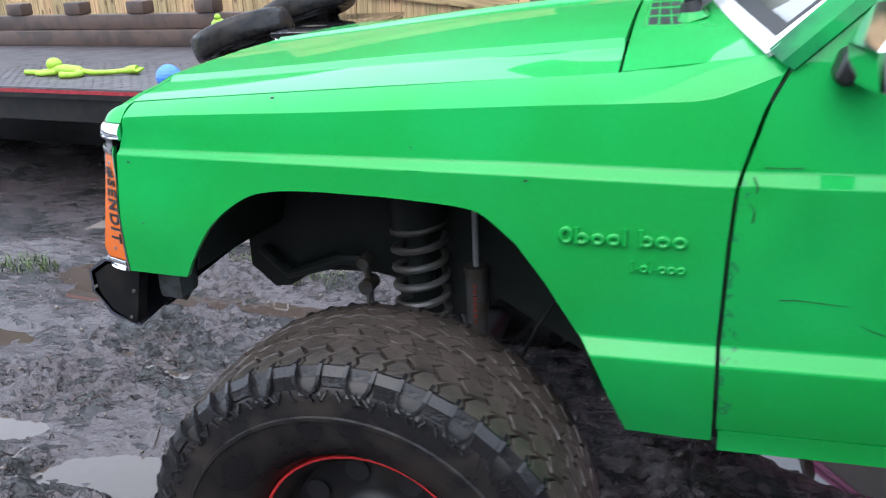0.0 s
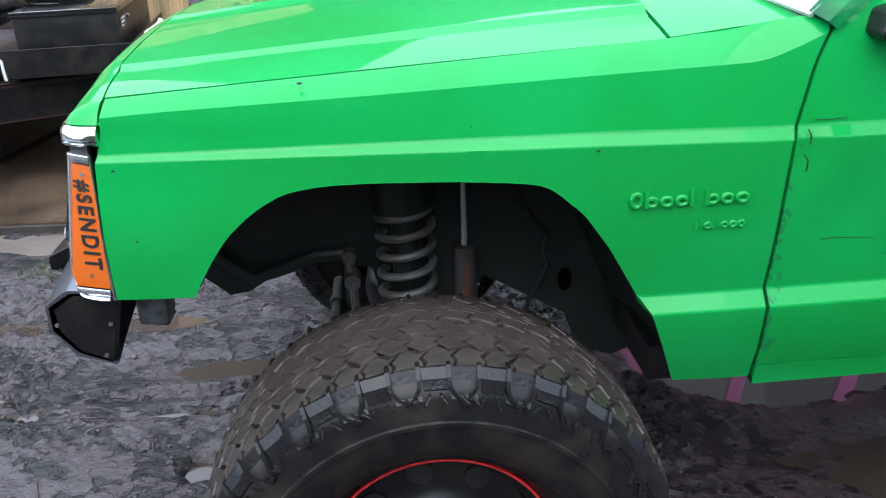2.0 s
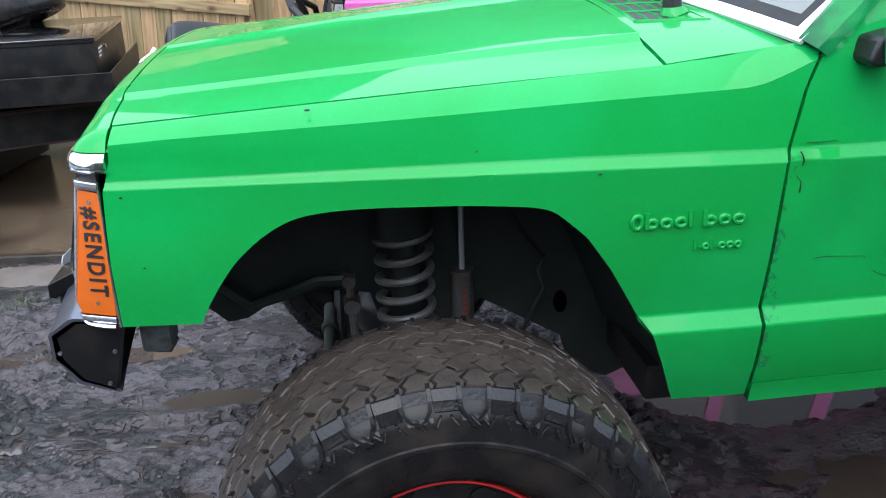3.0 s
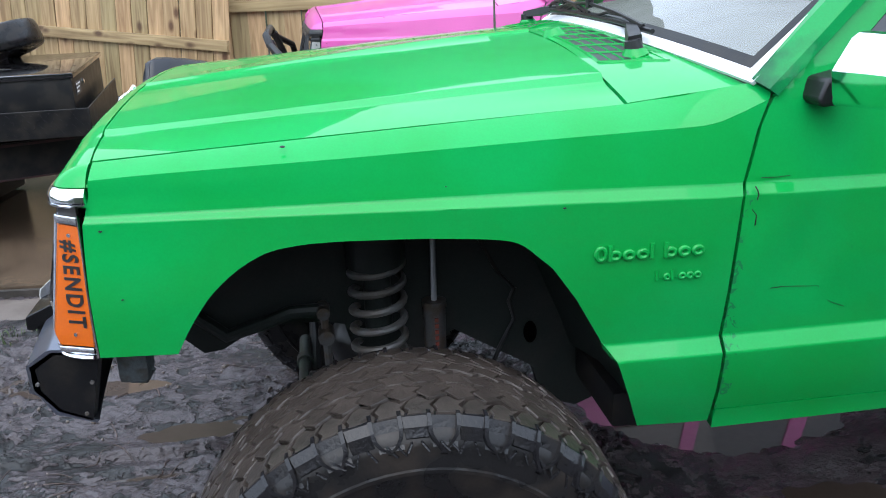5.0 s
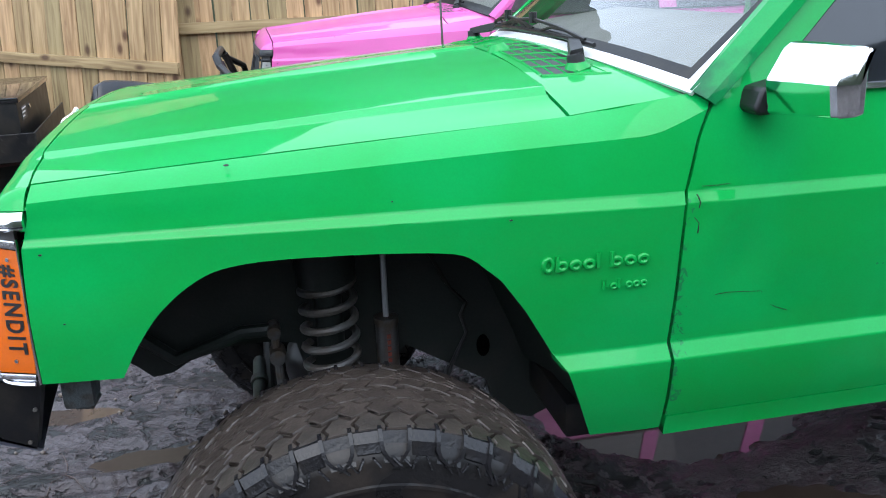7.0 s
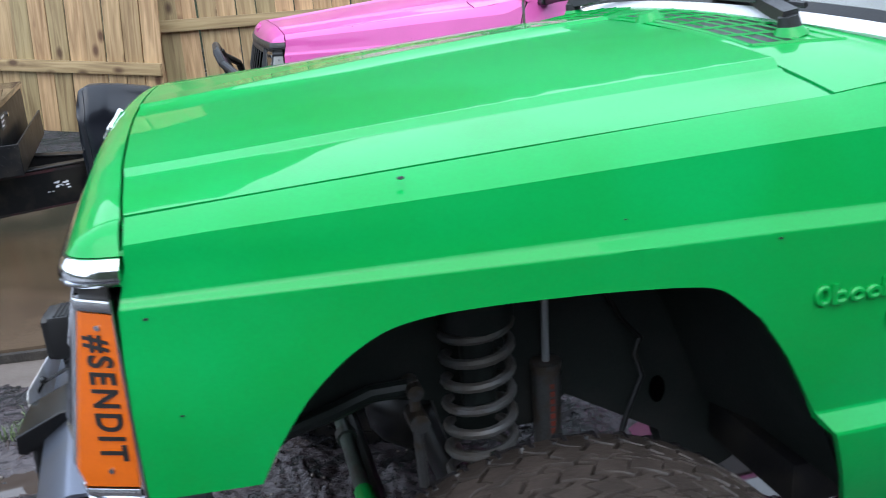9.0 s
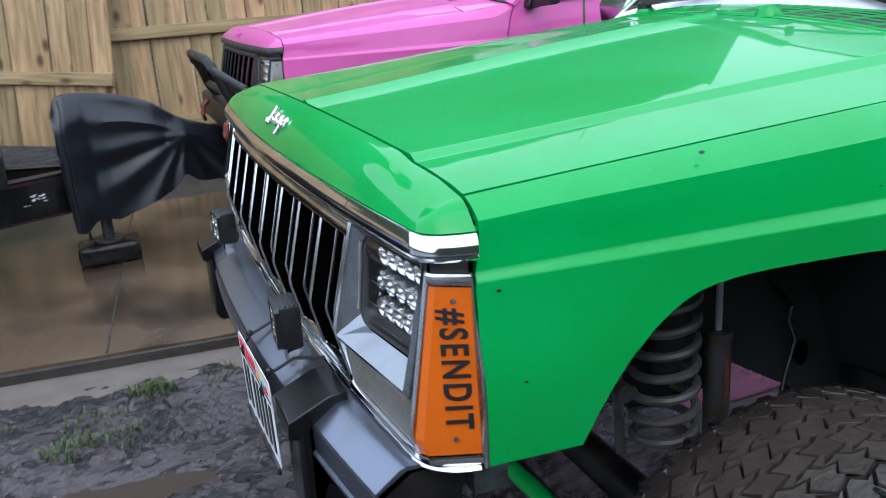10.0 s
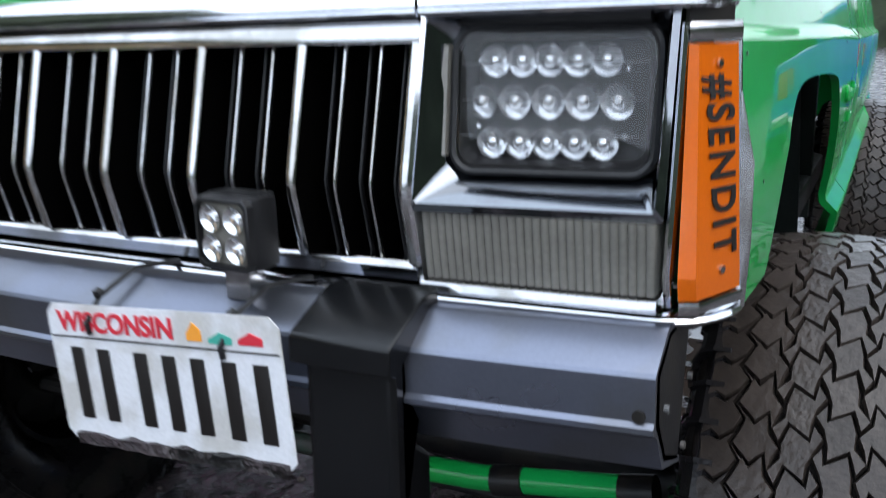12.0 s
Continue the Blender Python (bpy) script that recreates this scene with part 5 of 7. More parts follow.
def running_gear(car, green, paint):
    for far in (False, True):
        def put(nm, bm, mat, par, label="", **k):
            return part(nm, flip(bm, MID) if far else bm, mat, par, label, **k)
        b = bmesh.new()
        pts = []
        for i in range(151):
            a = 2 * math.pi * 7.0 * i / 150
            pts.append((0.494 + 0.056 * math.cos(a), 0.320 + 0.056 * math.sin(a), 0.595 + 0.295 * i / 150))
        tube(b, pts, 0.0088, 8)
        sp = put("coil_spring", b, SPRING, car, "grey coil spring")
        b = bmesh.new()
        disc(b, (0.494, 0.320, 0.885), (0, 0, 1), 0.062, 0.10, 24, 0.070)
        disc(b, (0.494, 0.320, 0.74), (0, 0, 1), 0.030, 0.16, 16)
        put("spring_seat", b, LINER, sp)
        b = bmesh.new()
        disc(b, (0.617, 0.327, 0.46), (0, 0, 1), 0.0245, 0.325, 20)
        disc(b, (0.617, 0.327, 0.775), (0, 0, 1), 0.027, 0.014, 20)
        sh = put("shock_absorber", b, STEEL, car, "grey shock absorber with red mark")
        b = bmesh.new()
        tube(b, [(0.617, 0.327, 0.78), (0.619, 0.327, 1.06)], 0.0065, 10)
        put("shock_rod", b, ROD, sh)
        for k in range(7):
            b = bmesh.new()
            z = 0.755 - k * 0.014
            box(b, 0.614, 0.622, 0.3012, 0.304, z - 0.009, z)
            put("shock_mark", b, RUSTRED, sh, "plain dull red bar")
        b = bmesh.new()
        tube(b, [(0.10, 0.34, 0.80), (0.17, 0.33, 0.745), (0.25, 0.31, 0.775), (0.31, 0.30, 0.80), (0.375, 0.298, 0.800)], 0.015, 10)
        sb = put("anti_roll_bar", b, LINER, car)
        b = bmesh.new()
        tube(b, [(0.376, 0.295, 0.815), (0.382, 0.290, 0.62)], 0.009, 8)
        disc(b, (0.376, 0.270, 0.800), (0, 1, 0), 0.014, 0.05, 12)
        disc(b, (0.379, 0.268, 0.745), (0, 1, 0), 0.017, 0.05, 12)
        put("drop_link", b, STEEL, sb)
        b = bmesh.new()
        tube(b, [(0.80, 0.335, 0.80), (0.785, 0.33, 0.77), (0.795, 0.32, 0.73), (0.755, 0.30, 0.67), (0.72, 0.28, 0.60)], 0.005, 8)
        tube(b, [(0.70, 0.34, 0.96), (0.76, 0.335, 0.84), (0.795, 0.33, 0.80)], 0.004, 8)
        put("brake_line", b, BLACK, car)
        b = rbox(0.004, 0.060, 0.06, 0.13, 0.784, 0.873, 0.014)
        hook = put("tow_hook_mount", b, GREYCAST, car, "grey muddy cast mount")
        b = bmesh.new()
        tube(b, [(0.018, 0.095, 0.800), (0.026, 0.090, 0.782), (0.044, 0.090, 0.780), (0.056, 0.092, 0.800)], 0.011, 10)
        put("hook_lobe", b, GREYCAST, hook)
        # the hole is a flat disc coloured as dark as its shaded inside
        b = bmesh.new()
        bmesh.ops.create_cone(b, cap_ends=True, segments=18, radius1=0.021, radius2=0.021, depth=0.004, matrix=Matrix.Translation((0.838, 0.345, 0.683)) @ Matrix.Rotation(radians(90), 4, "X") @ Matrix.Diagonal((0.72, 1.25, 1, 1)))
        put("panel_hole", b, SHADE_BLACK, car)
    b = bmesh.new()
    tube(b, [(0.52, 0.0, 0.40), (0.52, 2 * MID, 0.40)], 0.042, 16)
    bmesh.ops.create_icosphere(b, subdivisions=2, radius=0.12, matrix=Matrix.Translation((0.50, 1.0, 0.40)))
    part("front_axle", b, BLACK, car, "black solid front axle")
    b = bmesh.new()
    tube(b, [(0.34, 0.05, 0.42), (0.34, 1.42, 0.42)], 0.017, 10)
    part("steering_linkage", b, BLACK, car)
    b = bmesh.new()
    tube(b, [(0.312, 0.15, 0.490), (0.312, 0.18, 0.485), (0.312, 0.40, 0.452), (0.312, 0.58, 0.441)], [0.012, 0.020, 0.020, 0.020], 12)
    bar = part("track_bar", b, paint, car, "painted bar across the front axle")
    b = bmesh.new()
    tube(b, [(0.312, 0.57, 0.441), (0.312, 0.96, 0.440)], 0.017, 12)
    disc(b, (0.312, 0.80, 0.440), (0, 1, 0), 0.024, 0.03, 14)
    part("bar_end", b, DULLGREEN, bar, "dull muddy green bar end")
    for y, z in ((0.345, 0.460), (0.15, 0.488)):
        b = bmesh.new()
        disc(b, (0.312, y - 0.020, z + 0.003), (0.0, 1.0, -0.2), 0.024, 0.05, 14)
        part("clamp", b, BLACK, bar)
    b = bmesh.new()
    tube(b, [(3.08, 0.0, 0.40), (3.08, 2 * MID, 0.40)], 0.042, 16)
    part("rear_axle", b, BLACK, car)
    for x in (0.51, 3.08):
        for far in (False, True):
            wheel(car, x, far, green)


TYRE = {}
TYRE_N = 27
TYRE_R = 0.420
LANES = [0.0, 0.043, 0.086, 0.1275]


def lane_edge(k, u):
    """Width of the groove line between two lanes at pitch position u: a zigzag with a blunt tooth."""
    if k == 3:
        return LANES[k]
    f = (2 * u + 0.37 * k) % 1.0
    return LANES[k] + 0.0105 * (1 - 2 * abs(2 * f - 1)) * (0.9 if k else 1.0)


def cross_cut(k, v):
    """Bend of the groove between two blocks of one lane, v from the lane's inner to its outer edge."""
    return ((0.20, 0.00, 0.15, -0.10), (-0.16, 0.07, -0.08, 0.15), (0.12, -0.02, 0.04, 0.0))[k][v]


def tread_block(bm, lane, o, side, rng):
    """One rubber block that meshes with its neighbours: steep sides, worn rounded top."""
    pitch = 2 * math.pi * TYRE_R / TYRE_N
    u0, u1 = o, o + 0.5
    ring = [(u0 + cross_cut(lane, v), v / 3) for v in range(4)] + [(u0 + cross_cut(lane, 3) + 0.5 * f, 1.0) for f in (0.33, 0.67)]
    ring += [(u1 + cross_cut(lane, v), v / 3) for v in (3, 2, 1, 0)] + [(u0 + cross_cut(lane, 0) + 0.5 * f, 0.0) for f in (0.67, 0.33)]
    flat = []
    for u, v in ring:
        lo, hi = lane_edge(lane, u), lane_edge(lane + 1, u)
        flat.append((u * pitch + rng.uniform(-0.0012, 0.0012), side * (lo + (hi - lo) * v + rng.uniform(-0.0008, 0.0008))))
    if side < 0:
        flat = [(s + (0.27 * pitch), w) for s, w in flat]
    n = len(flat)
    turn = 1 if sum(flat[i][0] * flat[(i + 1) % n][1] - flat[(i + 1) % n][0] * flat[i][1] for i in range(n)) > 0 else -1
    h = rng.uniform(-0.0022, 0.0008)
    loops = []
    for inset, r in ((0.0016, 0.403), (0.0027, TYRE_R - 0.0022 + h), (0.0040, TYRE_R + h)):
        loop = []
        for i in range(n):
            (ax, ay), (bx, by), (cx, cy) = flat[i - 1], flat[i], flat[(i + 1) % n]
            d0, d1 = Vector((by - ay, ax - bx)).normalized(), Vector((cy - by, bx - cx)).normalized()
            d = (d0 + d1).normalized() * -turn * inset
            loop.append(bm.verts.new(tyre_point(bx + d.x, by + d.y, r)))
        loops.append(loop)
    for a, c in zip(loops, loops[1:]):
        for i in range(n):
            j = (i + 1) % n
            bm.faces.new((a[i], a[j], c[j], c[i]))
    bm.faces.new(loops[-1])


def tyre_point(s, w, r):
    drop = 0.011 * (abs(w) / 0.125) ** 2.4
    a = s / TYRE_R
    return ((r - drop) * math.sin(a), w, (r - drop) * math.cos(a))


def side_lug(bm, side, turn, long):
    """A chamfered block on the shoulder with a thin fin at each side, the sunken flat next to it, and the ribs below."""
    step = 2 * math.pi / TYRE_N

    def slab(cols, sections, deep):
        """Strips between columns of angle, closed at the back."""
        rows = [[(r * math.sin(turn + (q + k) * step), side * w, r * math.cos(turn + (q + k) * step)) for q in cols(i)] for i, (r, w, k) in enumerate(sections)]
        inner = [[((r - deep) * math.sin(turn + (q + k) * step), side * (w - deep), (r - deep) * math.cos(turn + (q + k) * step)) for q in cols(i)] for i, (r, w, k) in enumerate(sections)]
        vs, vi = grid(bm, rows), grid(bm, inner)
        n, m = len(rows), len(rows[0])
        for i in range(n - 1):
            for k in (0, m - 1):
                bm.faces.new((vs[i][k], vs[i + 1][k], vi[i + 1][k], vi[i][k]))
        for i in (0, n - 1):
            for k in range(m - 1):
                bm.faces.new((vs[i][k], vs[i][k + 1], vi[i][k + 1], vi[i][k]))
    foot = 0.374 if long else 0.380
    body = [(0.4080, 0.118, 0.0), (0.4075, 0.1285, 0.0), (0.3945, 0.1420, 0.01), (0.3915, 0.1430, 0.01), (foot, 0.1490, 0.03), (foot - 0.003, 0.1470, 0.03)]
    slab(lambda i: (0.09, 0.11, 0.49, 0.51), body, 0.016)
    flat = [(0.4065, 0.116, 0.0), (0.4055, 0.1265, 0.0), (0.3915, 0.1345, 0.0), (0.3780, 0.1430, 0.02), (0.364, 0.1540, 0.04)]
    slab(lambda i: (0.56, 0.60, 1.00, 1.04), flat, 0.012)
    for q0, q1, end, bend in ((0.015, 0.085, 0.356 if long else 0.364, -0.16), (0.515, 0.585, 0.364 if long else 0.356, 0.18)):
        rim = [(0.4105, 0.108, 0.0), (0.4108, 0.1292, 0.0), (0.3985, 0.1465, 0.0), (0.386, 0.1530, bend * 0.12), (0.374, 0.1565, bend * 0.6), (end, 0.1600, bend * 1.7)]
        slab(lambda i: (q0, q0 + 0.014, q1 - 0.014, q1), rim, 0.016)
    for q, lean_by in (((0.20, 0.25), -0.12), ((0.36, 0.41), 0.16), ((0.70, 0.76), 0.22), ((0.88, 0.93), 0.22)):
        b0, b1 = turn + q[0] * step, turn + q[1] * step
        low_r = 0.352 if long else 0.358
        pts = [(0.374, 0.1515, b0), (0.374, 0.1515, b1), (low_r, 0.1580, b1 + lean_by * step), (low_r, 0.1580, b0 + lean_by * step)]
        mid = tuple(sum(p[i] for p in pts) / 4 for i in range(3))
        top = [bm.verts.new(((r + (mid[0] - r) * 0.3) * math.sin(a + (mid[2] - a) * 0.3), side * (w + 0.0035), (r + (mid[0] - r) * 0.3) * math.cos(a + (mid[2] - a) * 0.3))) for r, w, a in pts]
        low = [bm.verts.new((r * math.sin(a), side * (w - 0.012), r * math.cos(a))) for r, w, a in pts]
        bm.faces.new(top)
        for i in range(4):
            j = (i + 1) % 4
            bm.faces.new((top[i], top[j], low[j], low[i]))


def revolve(prof, n=72):
    """prof: pairs of radius and width position, spun round the axle."""
    bm = bmesh.new()
    rows = [[(r * math.sin(2 * math.pi * k / n), w, r * math.cos(2 * math.pi * k / n)) for k in range(n)] for r, w in prof]
    grid(bm, rows, wrap=True)
    return bm


def tyre_meshes():
    half = [(0.203, 0.075), (0.212, 0.088), (0.225, 0.112), (0.25, 0.136), (0.29, 0.151), (0.318, 0.157), (0.320, 0.161), (0.326, 0.161), (0.328, 0.157), (0.36, 0.154), (0.385, 0.142), (0.396, 0.124), (0.402, 0.06)]
    TYRE["case"] = mesh("tyre_case", revolve([(r, -w) for r, w in half] + [(0.403, 0.0)] + half[::-1]), RUBBER, 50)
    rng = random.Random(4)
    pitch = 2 * math.pi * TYRE_R / TYRE_N
    joined = bmesh.new()
    for lane in range(3):
        for side in (1, -1):
            for half in (0.0, 0.5):
                o = 0.19 * lane + half
                for v in range(3):
                    b = bmesh.new()
                    tread_block(b, lane, o, side, rng)
                    TYRE[(lane, half, side, v)] = mesh("tread_block", b, TREAD, 35)
                for i in range(TYRE_N):
                    tread_block(joined, lane, o + i, side, rng)
    TYRE["tread"] = mesh("tread", joined, TREAD, 35)
    joined = bmesh.new()
    for side in (1, -1):
        for long in (False, True):
            b = bmesh.new()
            side_lug(b, side, 0.5 * pitch / TYRE_R if side < 0 else 0.0, long)
            TYRE[("lug", side, long)] = mesh("side_lug", b, LUG, 12)
        for i in range(TYRE_N):
            side_lug(joined, side, (i + (0.5 if side < 0 else 0.0)) * pitch / TYRE_R, bool(i % 2))
    TYRE["lugs"] = mesh("lug_ring", joined, LUG, 12)
    # dark band under the blocks paints the shade between them
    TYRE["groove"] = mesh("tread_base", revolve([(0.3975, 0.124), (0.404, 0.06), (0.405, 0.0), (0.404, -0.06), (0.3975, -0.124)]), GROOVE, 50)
    TYRE["ring"] = mesh("red_ring", revolve([(0.1990, -0.080), (0.2005, -0.086), (0.2045, -0.086), (0.2065, -0.080), (0.203, -0.076), (0.1990, -0.080)]), RED, 60)
    TYRE["rim"] = mesh("rim", revolve([(0.206, 0.075), (0.19, 0.065), (0.185, -0.05), (0.198, -0.072), (0.204, -0.076), (0.196, -0.074), (0.180, -0.060), (0.176, -0.035), (0.165, -0.02), (0.10, -0.012), (0.085, -0.018), (0.060, -0.035), (0.052, -0.060), (0.03, -0.064), (0.001, -0.065)]), BLACK, 40)
    b = bmesh.new()
    disc(b, (0, -0.030, 0.070), (0, -1, 0), 0.010, 0.03, 6)
    TYRE["nut"] = mesh("wheel_nut", b, CHROME, 30)
    # black discs on the closed rim stand for its shaded holes
    b = bmesh.new()
    disc(b, (0, -0.013, 0.135), (0, -1, 0), 0.024, 0.010, 16)
    TYRE["hole"] = mesh("rim_hole", b, BLACKPL, 30)


def wheel(car, x, far, green):
    if not TYRE:
        tyre_meshes()
    y = -0.072 if not far else 2 * MID + 0.072
    w = new("wheel", TYRE["rim"])
    w.parent, w.matrix_parent_inverse = car, Matrix.Translation(Vector(car["base"])).inverted()
    if x > 1:
        y += -0.06 if far else 0.06
    w.matrix_basis = pose(x, y, 0.402, 0, 37.0 * (1 + far) * (x + 1), 180 if far else 0)
    w["label"] = "black steel wheel with chunky muddy tyre"

    def sub(nm, data, turn=0.0, label="", kind=""):
        c = new(nm, data)
        c.parent = w
        if turn:
            c.matrix_basis = Matrix.Rotation(turn, 4, "Y")
        return tagged(c, label, kind=kind)
    sub("tyre", TYRE["case"])
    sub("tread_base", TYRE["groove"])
    if green:
        sub("bead_ring", TYRE["ring"], 0, "thin red bead ring")
    for k in range(5):
        sub("wheel_nut", TYRE["nut"], 2 * math.pi * k / 5)
    for k in range(8):
        sub("rim_hole", TYRE["hole"], 2 * math.pi * (k + 0.5) / 8)
    if green and x < 1 and not far:
        rng = random.Random(9)
        for i in range(TYRE_N):
            turn = 2 * math.pi * i / TYRE_N
            for lane in range(3):
                for half in (0.0, 0.5):
                    for side in (1, -1):
                        sub("tread_block", TYRE[(lane, half, side, rng.randrange(3))], turn)
            sub("side_lug", TYRE[("lug", -1, bool(i % 2))], turn)
            sub("side_lug", TYRE[("lug", 1, bool(i % 2))], turn)
    else:
        sub("tread", TYRE["tread"], kind="stuff")
        sub("lug_ring", TYRE["lugs"], kind="stuff")


green_car = vehicle("off_road_car", (0, 0, 0), GREEN, "bright green lifted off-road car with big muddy tyres", True)
pink_car = vehicle("off_road_car", (0.45, 3.13, 0.015), PINK, "pink off-road car with black bull bar behind the green one", False)


# ---- ground, water and concrete ----
PUDDLES = [(-1.20, 1.67, 0.72, 0.115, 0.055), (-0.52, 1.635, 0.30, 0.060, 0.050), (-0.09, 1.250, 0.20, 0.065, 0.050), (-0.20, 0.985, 0.19, 0.032, 0.060), (-0.09, 0.700, 0.055, 0.050, 0.060), (-0.39, 1.61, 0.14, 0.060, 0.055), (-1.08, 0.63, 0.16, 0.060, 0.055), (-0.47, 0.435, 0.30, 0.12, 0.055), (1.68, 1.08, 0.42, 0.33, 0.16), (2.6, -0.6, 0.6, 0.3, 0.05), (-1.9, 1.2, 0.4, 0.1, 0.05), (-1.6, 1.95, 0.4, 0.12, 0.055)]


def ground_z(x, y):
    n = noise.fractal((x * 1.6, y * 1.6, 0.3), 1.0, 2.0, 4) * 0.016
    rut = 0.015 * math.sin(y * 9.0 + 1.3 * noise.noise((x * 0.9, y * 0.6, 2.0)) + 0.2) * max(0.0, 1 - ((y - 1.0) / 1.3) ** 2)
    z = 0.031 + n + rut
    calm = 0.30 if x > 1.35 else 1.0 if x < 1.15 else 1.0 - 0.70 * (x - 1.15) / 0.2
    if y > 2.1:
        calm *= max(0.4, 1 - (y - 2.1) * 2)
    fine = noise.fractal((x * 9, y * 15, 1.7), 0.8, 2.1, 5)
    # torn plates of clay: flat tops with steep broken edges
    plate = noise.fractal((x * 5.5 + 0.3 * noise.noise((x * 20, y * 20, 2)), y * 10.5, 7.7), 0.9, 2.0, 4)
    plate = math.tanh((plate - 0.10) * 9) + 0.8 * math.tanh((plate + 0.32) * 11)
    ridge = 0.5 - abs(noise.noise((x * 22 + 3 * noise.noise((x * 3, y * 3, 1)), y * 26, 4.0)))
    churn = max(0.0, min(1.0, 0.42 + 1.6 * noise.noise((x * 1.5 + 4, y * 1.9, 5.0)) + 0.5 * noise.noise((x * 5, y * 6, 6.0)) + 0.45 * max(0.0, 1 - ((x + 0.75) / 0.55) ** 2 - ((y - 0.95) / 0.40) ** 2)))
    z += calm * (fine * (0.005 + 0.034 * churn * churn) + 0.0045 * plate * (0.12 + 0.88 * churn) + 0.034 * ridge * churn * churn)
    # edge of the rut, the ground dropping towards the wheel track
    if -1.1 < x < 0.35:
        off = y - (1.10 + 0.10 * max(0.0, -0.35 - x) + 0.018 * noise.noise((x * 7, 0.5, 1.0)) + 0.008 * noise.noise((x * 28, 0.5, 2.0)))
        ends = min(1.0, (x + 1.1) * 4, (0.35 - x) * 4)
        z += ends * (0.022 * math.exp(-off * 9) if off > 0 else -0.020 * math.exp(off * 6)) * math.tanh(abs(off) * 140)
    # lug prints pressed into the wheel tracks
    for yc, ph in ((0.30, 0.0), (0.90, 0.5), (1.42, 0.2), (1.95, 0.8)):
        off = y - yc - 0.06 * noise.noise((x * 0.8, yc, 3.0))
        if abs(off) < 0.15:
            wave = math.sin((x + 0.022 * math.sin(off * 95 + 2.0 * noise.noise((x * 5, y * 5, 3))) + 0.02 * noise.noise((x * 6, y * 6, 8))) * 2 * math.pi / 0.052 + ph * 6)
            worn = max(0.0, min(1.0, (0.65 if yc == 0.90 else 0.35) + 1.7 * noise.noise((x * 1.7, y * 2.0, 9.0 + yc))))
            z += calm * 0.013 * max(-0.5, min(0.6, wave * 2)) * worn * min(1.0, (0.15 - abs(off)) * 14)
    for cx, cy, rx, ry, d in PUDDLES:
        q = ((x - cx) / rx) ** 2 + ((y - cy) / ry) ** 2 + 0.6 * noise.noise((x * 4, y * 4, cx)) + 0.5 * noise.noise((x * 14, y * 18, cx + 2))
        if q < 3:
            z -= d * math.exp(-q * 1.1)
    # low ground under the car, with a soft bank across it
    if 1.1 < x < 3.8 and -0.5 < y < 1.8:
        z -= 0.046 * min(1.0, (x - 1.1) * 3, (3.8 - x) * 3, (y + 0.5) * 4, (1.8 - y) * 4)
        z += 0.056 * math.exp(-((y - 0.75 - 0.05 * noise.noise((x * 2.5, 1.0, 0.0))) / 0.115) ** 2) + 0.03 * math.exp(-((x - 2.15) / 0.2) ** 2 - ((y - 1.0) / 0.4) ** 2)
    z += 0.05 * math.exp(-((x - 1.15) / 0.15) ** 2 - ((y - 0.95) / 0.5) ** 2)
    if y > 2.3:
        z -= 0.02 * min(1, (y - 2.3) * 4)
    return z


def axis(lo, a, b, hi, step, grow):
    """Even steps from a to b, growing steps out to lo and hi."""
    out = [a + (b - a) * i / round((b - a) / step) for i in range(round((b - a) / step) + 1)]
    s = step
    while out[-1] < hi:
        s *= grow
        out.append(min(hi, out[-1] + s))
    s, left = step, [a]
    while left[-1] > lo:
        s *= grow
        left.append(max(lo, left[-1] - s))
    return left[:0:-1] + out


xs, ys = axis(-400, -1.5, 1.5, 400, 0.0085, 1.10), axis(-400, 0.2, 2.3, 400, 0.0085, 1.10)
pts, faces = [], []
for y in ys:
    for x in xs:
        near = abs(x) < 14 and abs(y) < 14
        pts.append((x, y, ground_z(x, y) if near else 0.015))
for j in range(len(ys) - 1):
    for i in range(len(xs) - 1):
        k = j * len(xs) + i
        faces.append((k, k + 1, k + 1 + len(xs), k + len(xs)))
me = bpy.data.meshes.new("ground")
me.from_pydata(pts, [], faces)
me.materials.append(MUD)
me.shade_smooth()
tagged(new("ground", me), "churned wet mud with tyre ruts and puddles", "ground", kind="structure")
for x0, x1, y0, y1, z in ((-6, 1.05, -5, 2.5, 0.004), (1.05, 3.6, -0.40, 1.75, -0.022), (1.05, 6, -5, -0.40, 0.004), (1.05, 6, 1.75, 2.5, 0.004)):
    bm = bmesh.new()
    grid(bm, [[(x0, y0, z), (x1, y0, z)], [(x0, y1, z), (x1, y1, z)]])
    tagged(new("water", mesh("water", bm, WATER, 0)), "shallow brown puddle water lying in the ruts", "water", kind="structure")

# concrete pad with its lower kerb; the pad runs a little askew
PAD = pose(-2.05, 2.80, 0, 0, 0, -5.5)


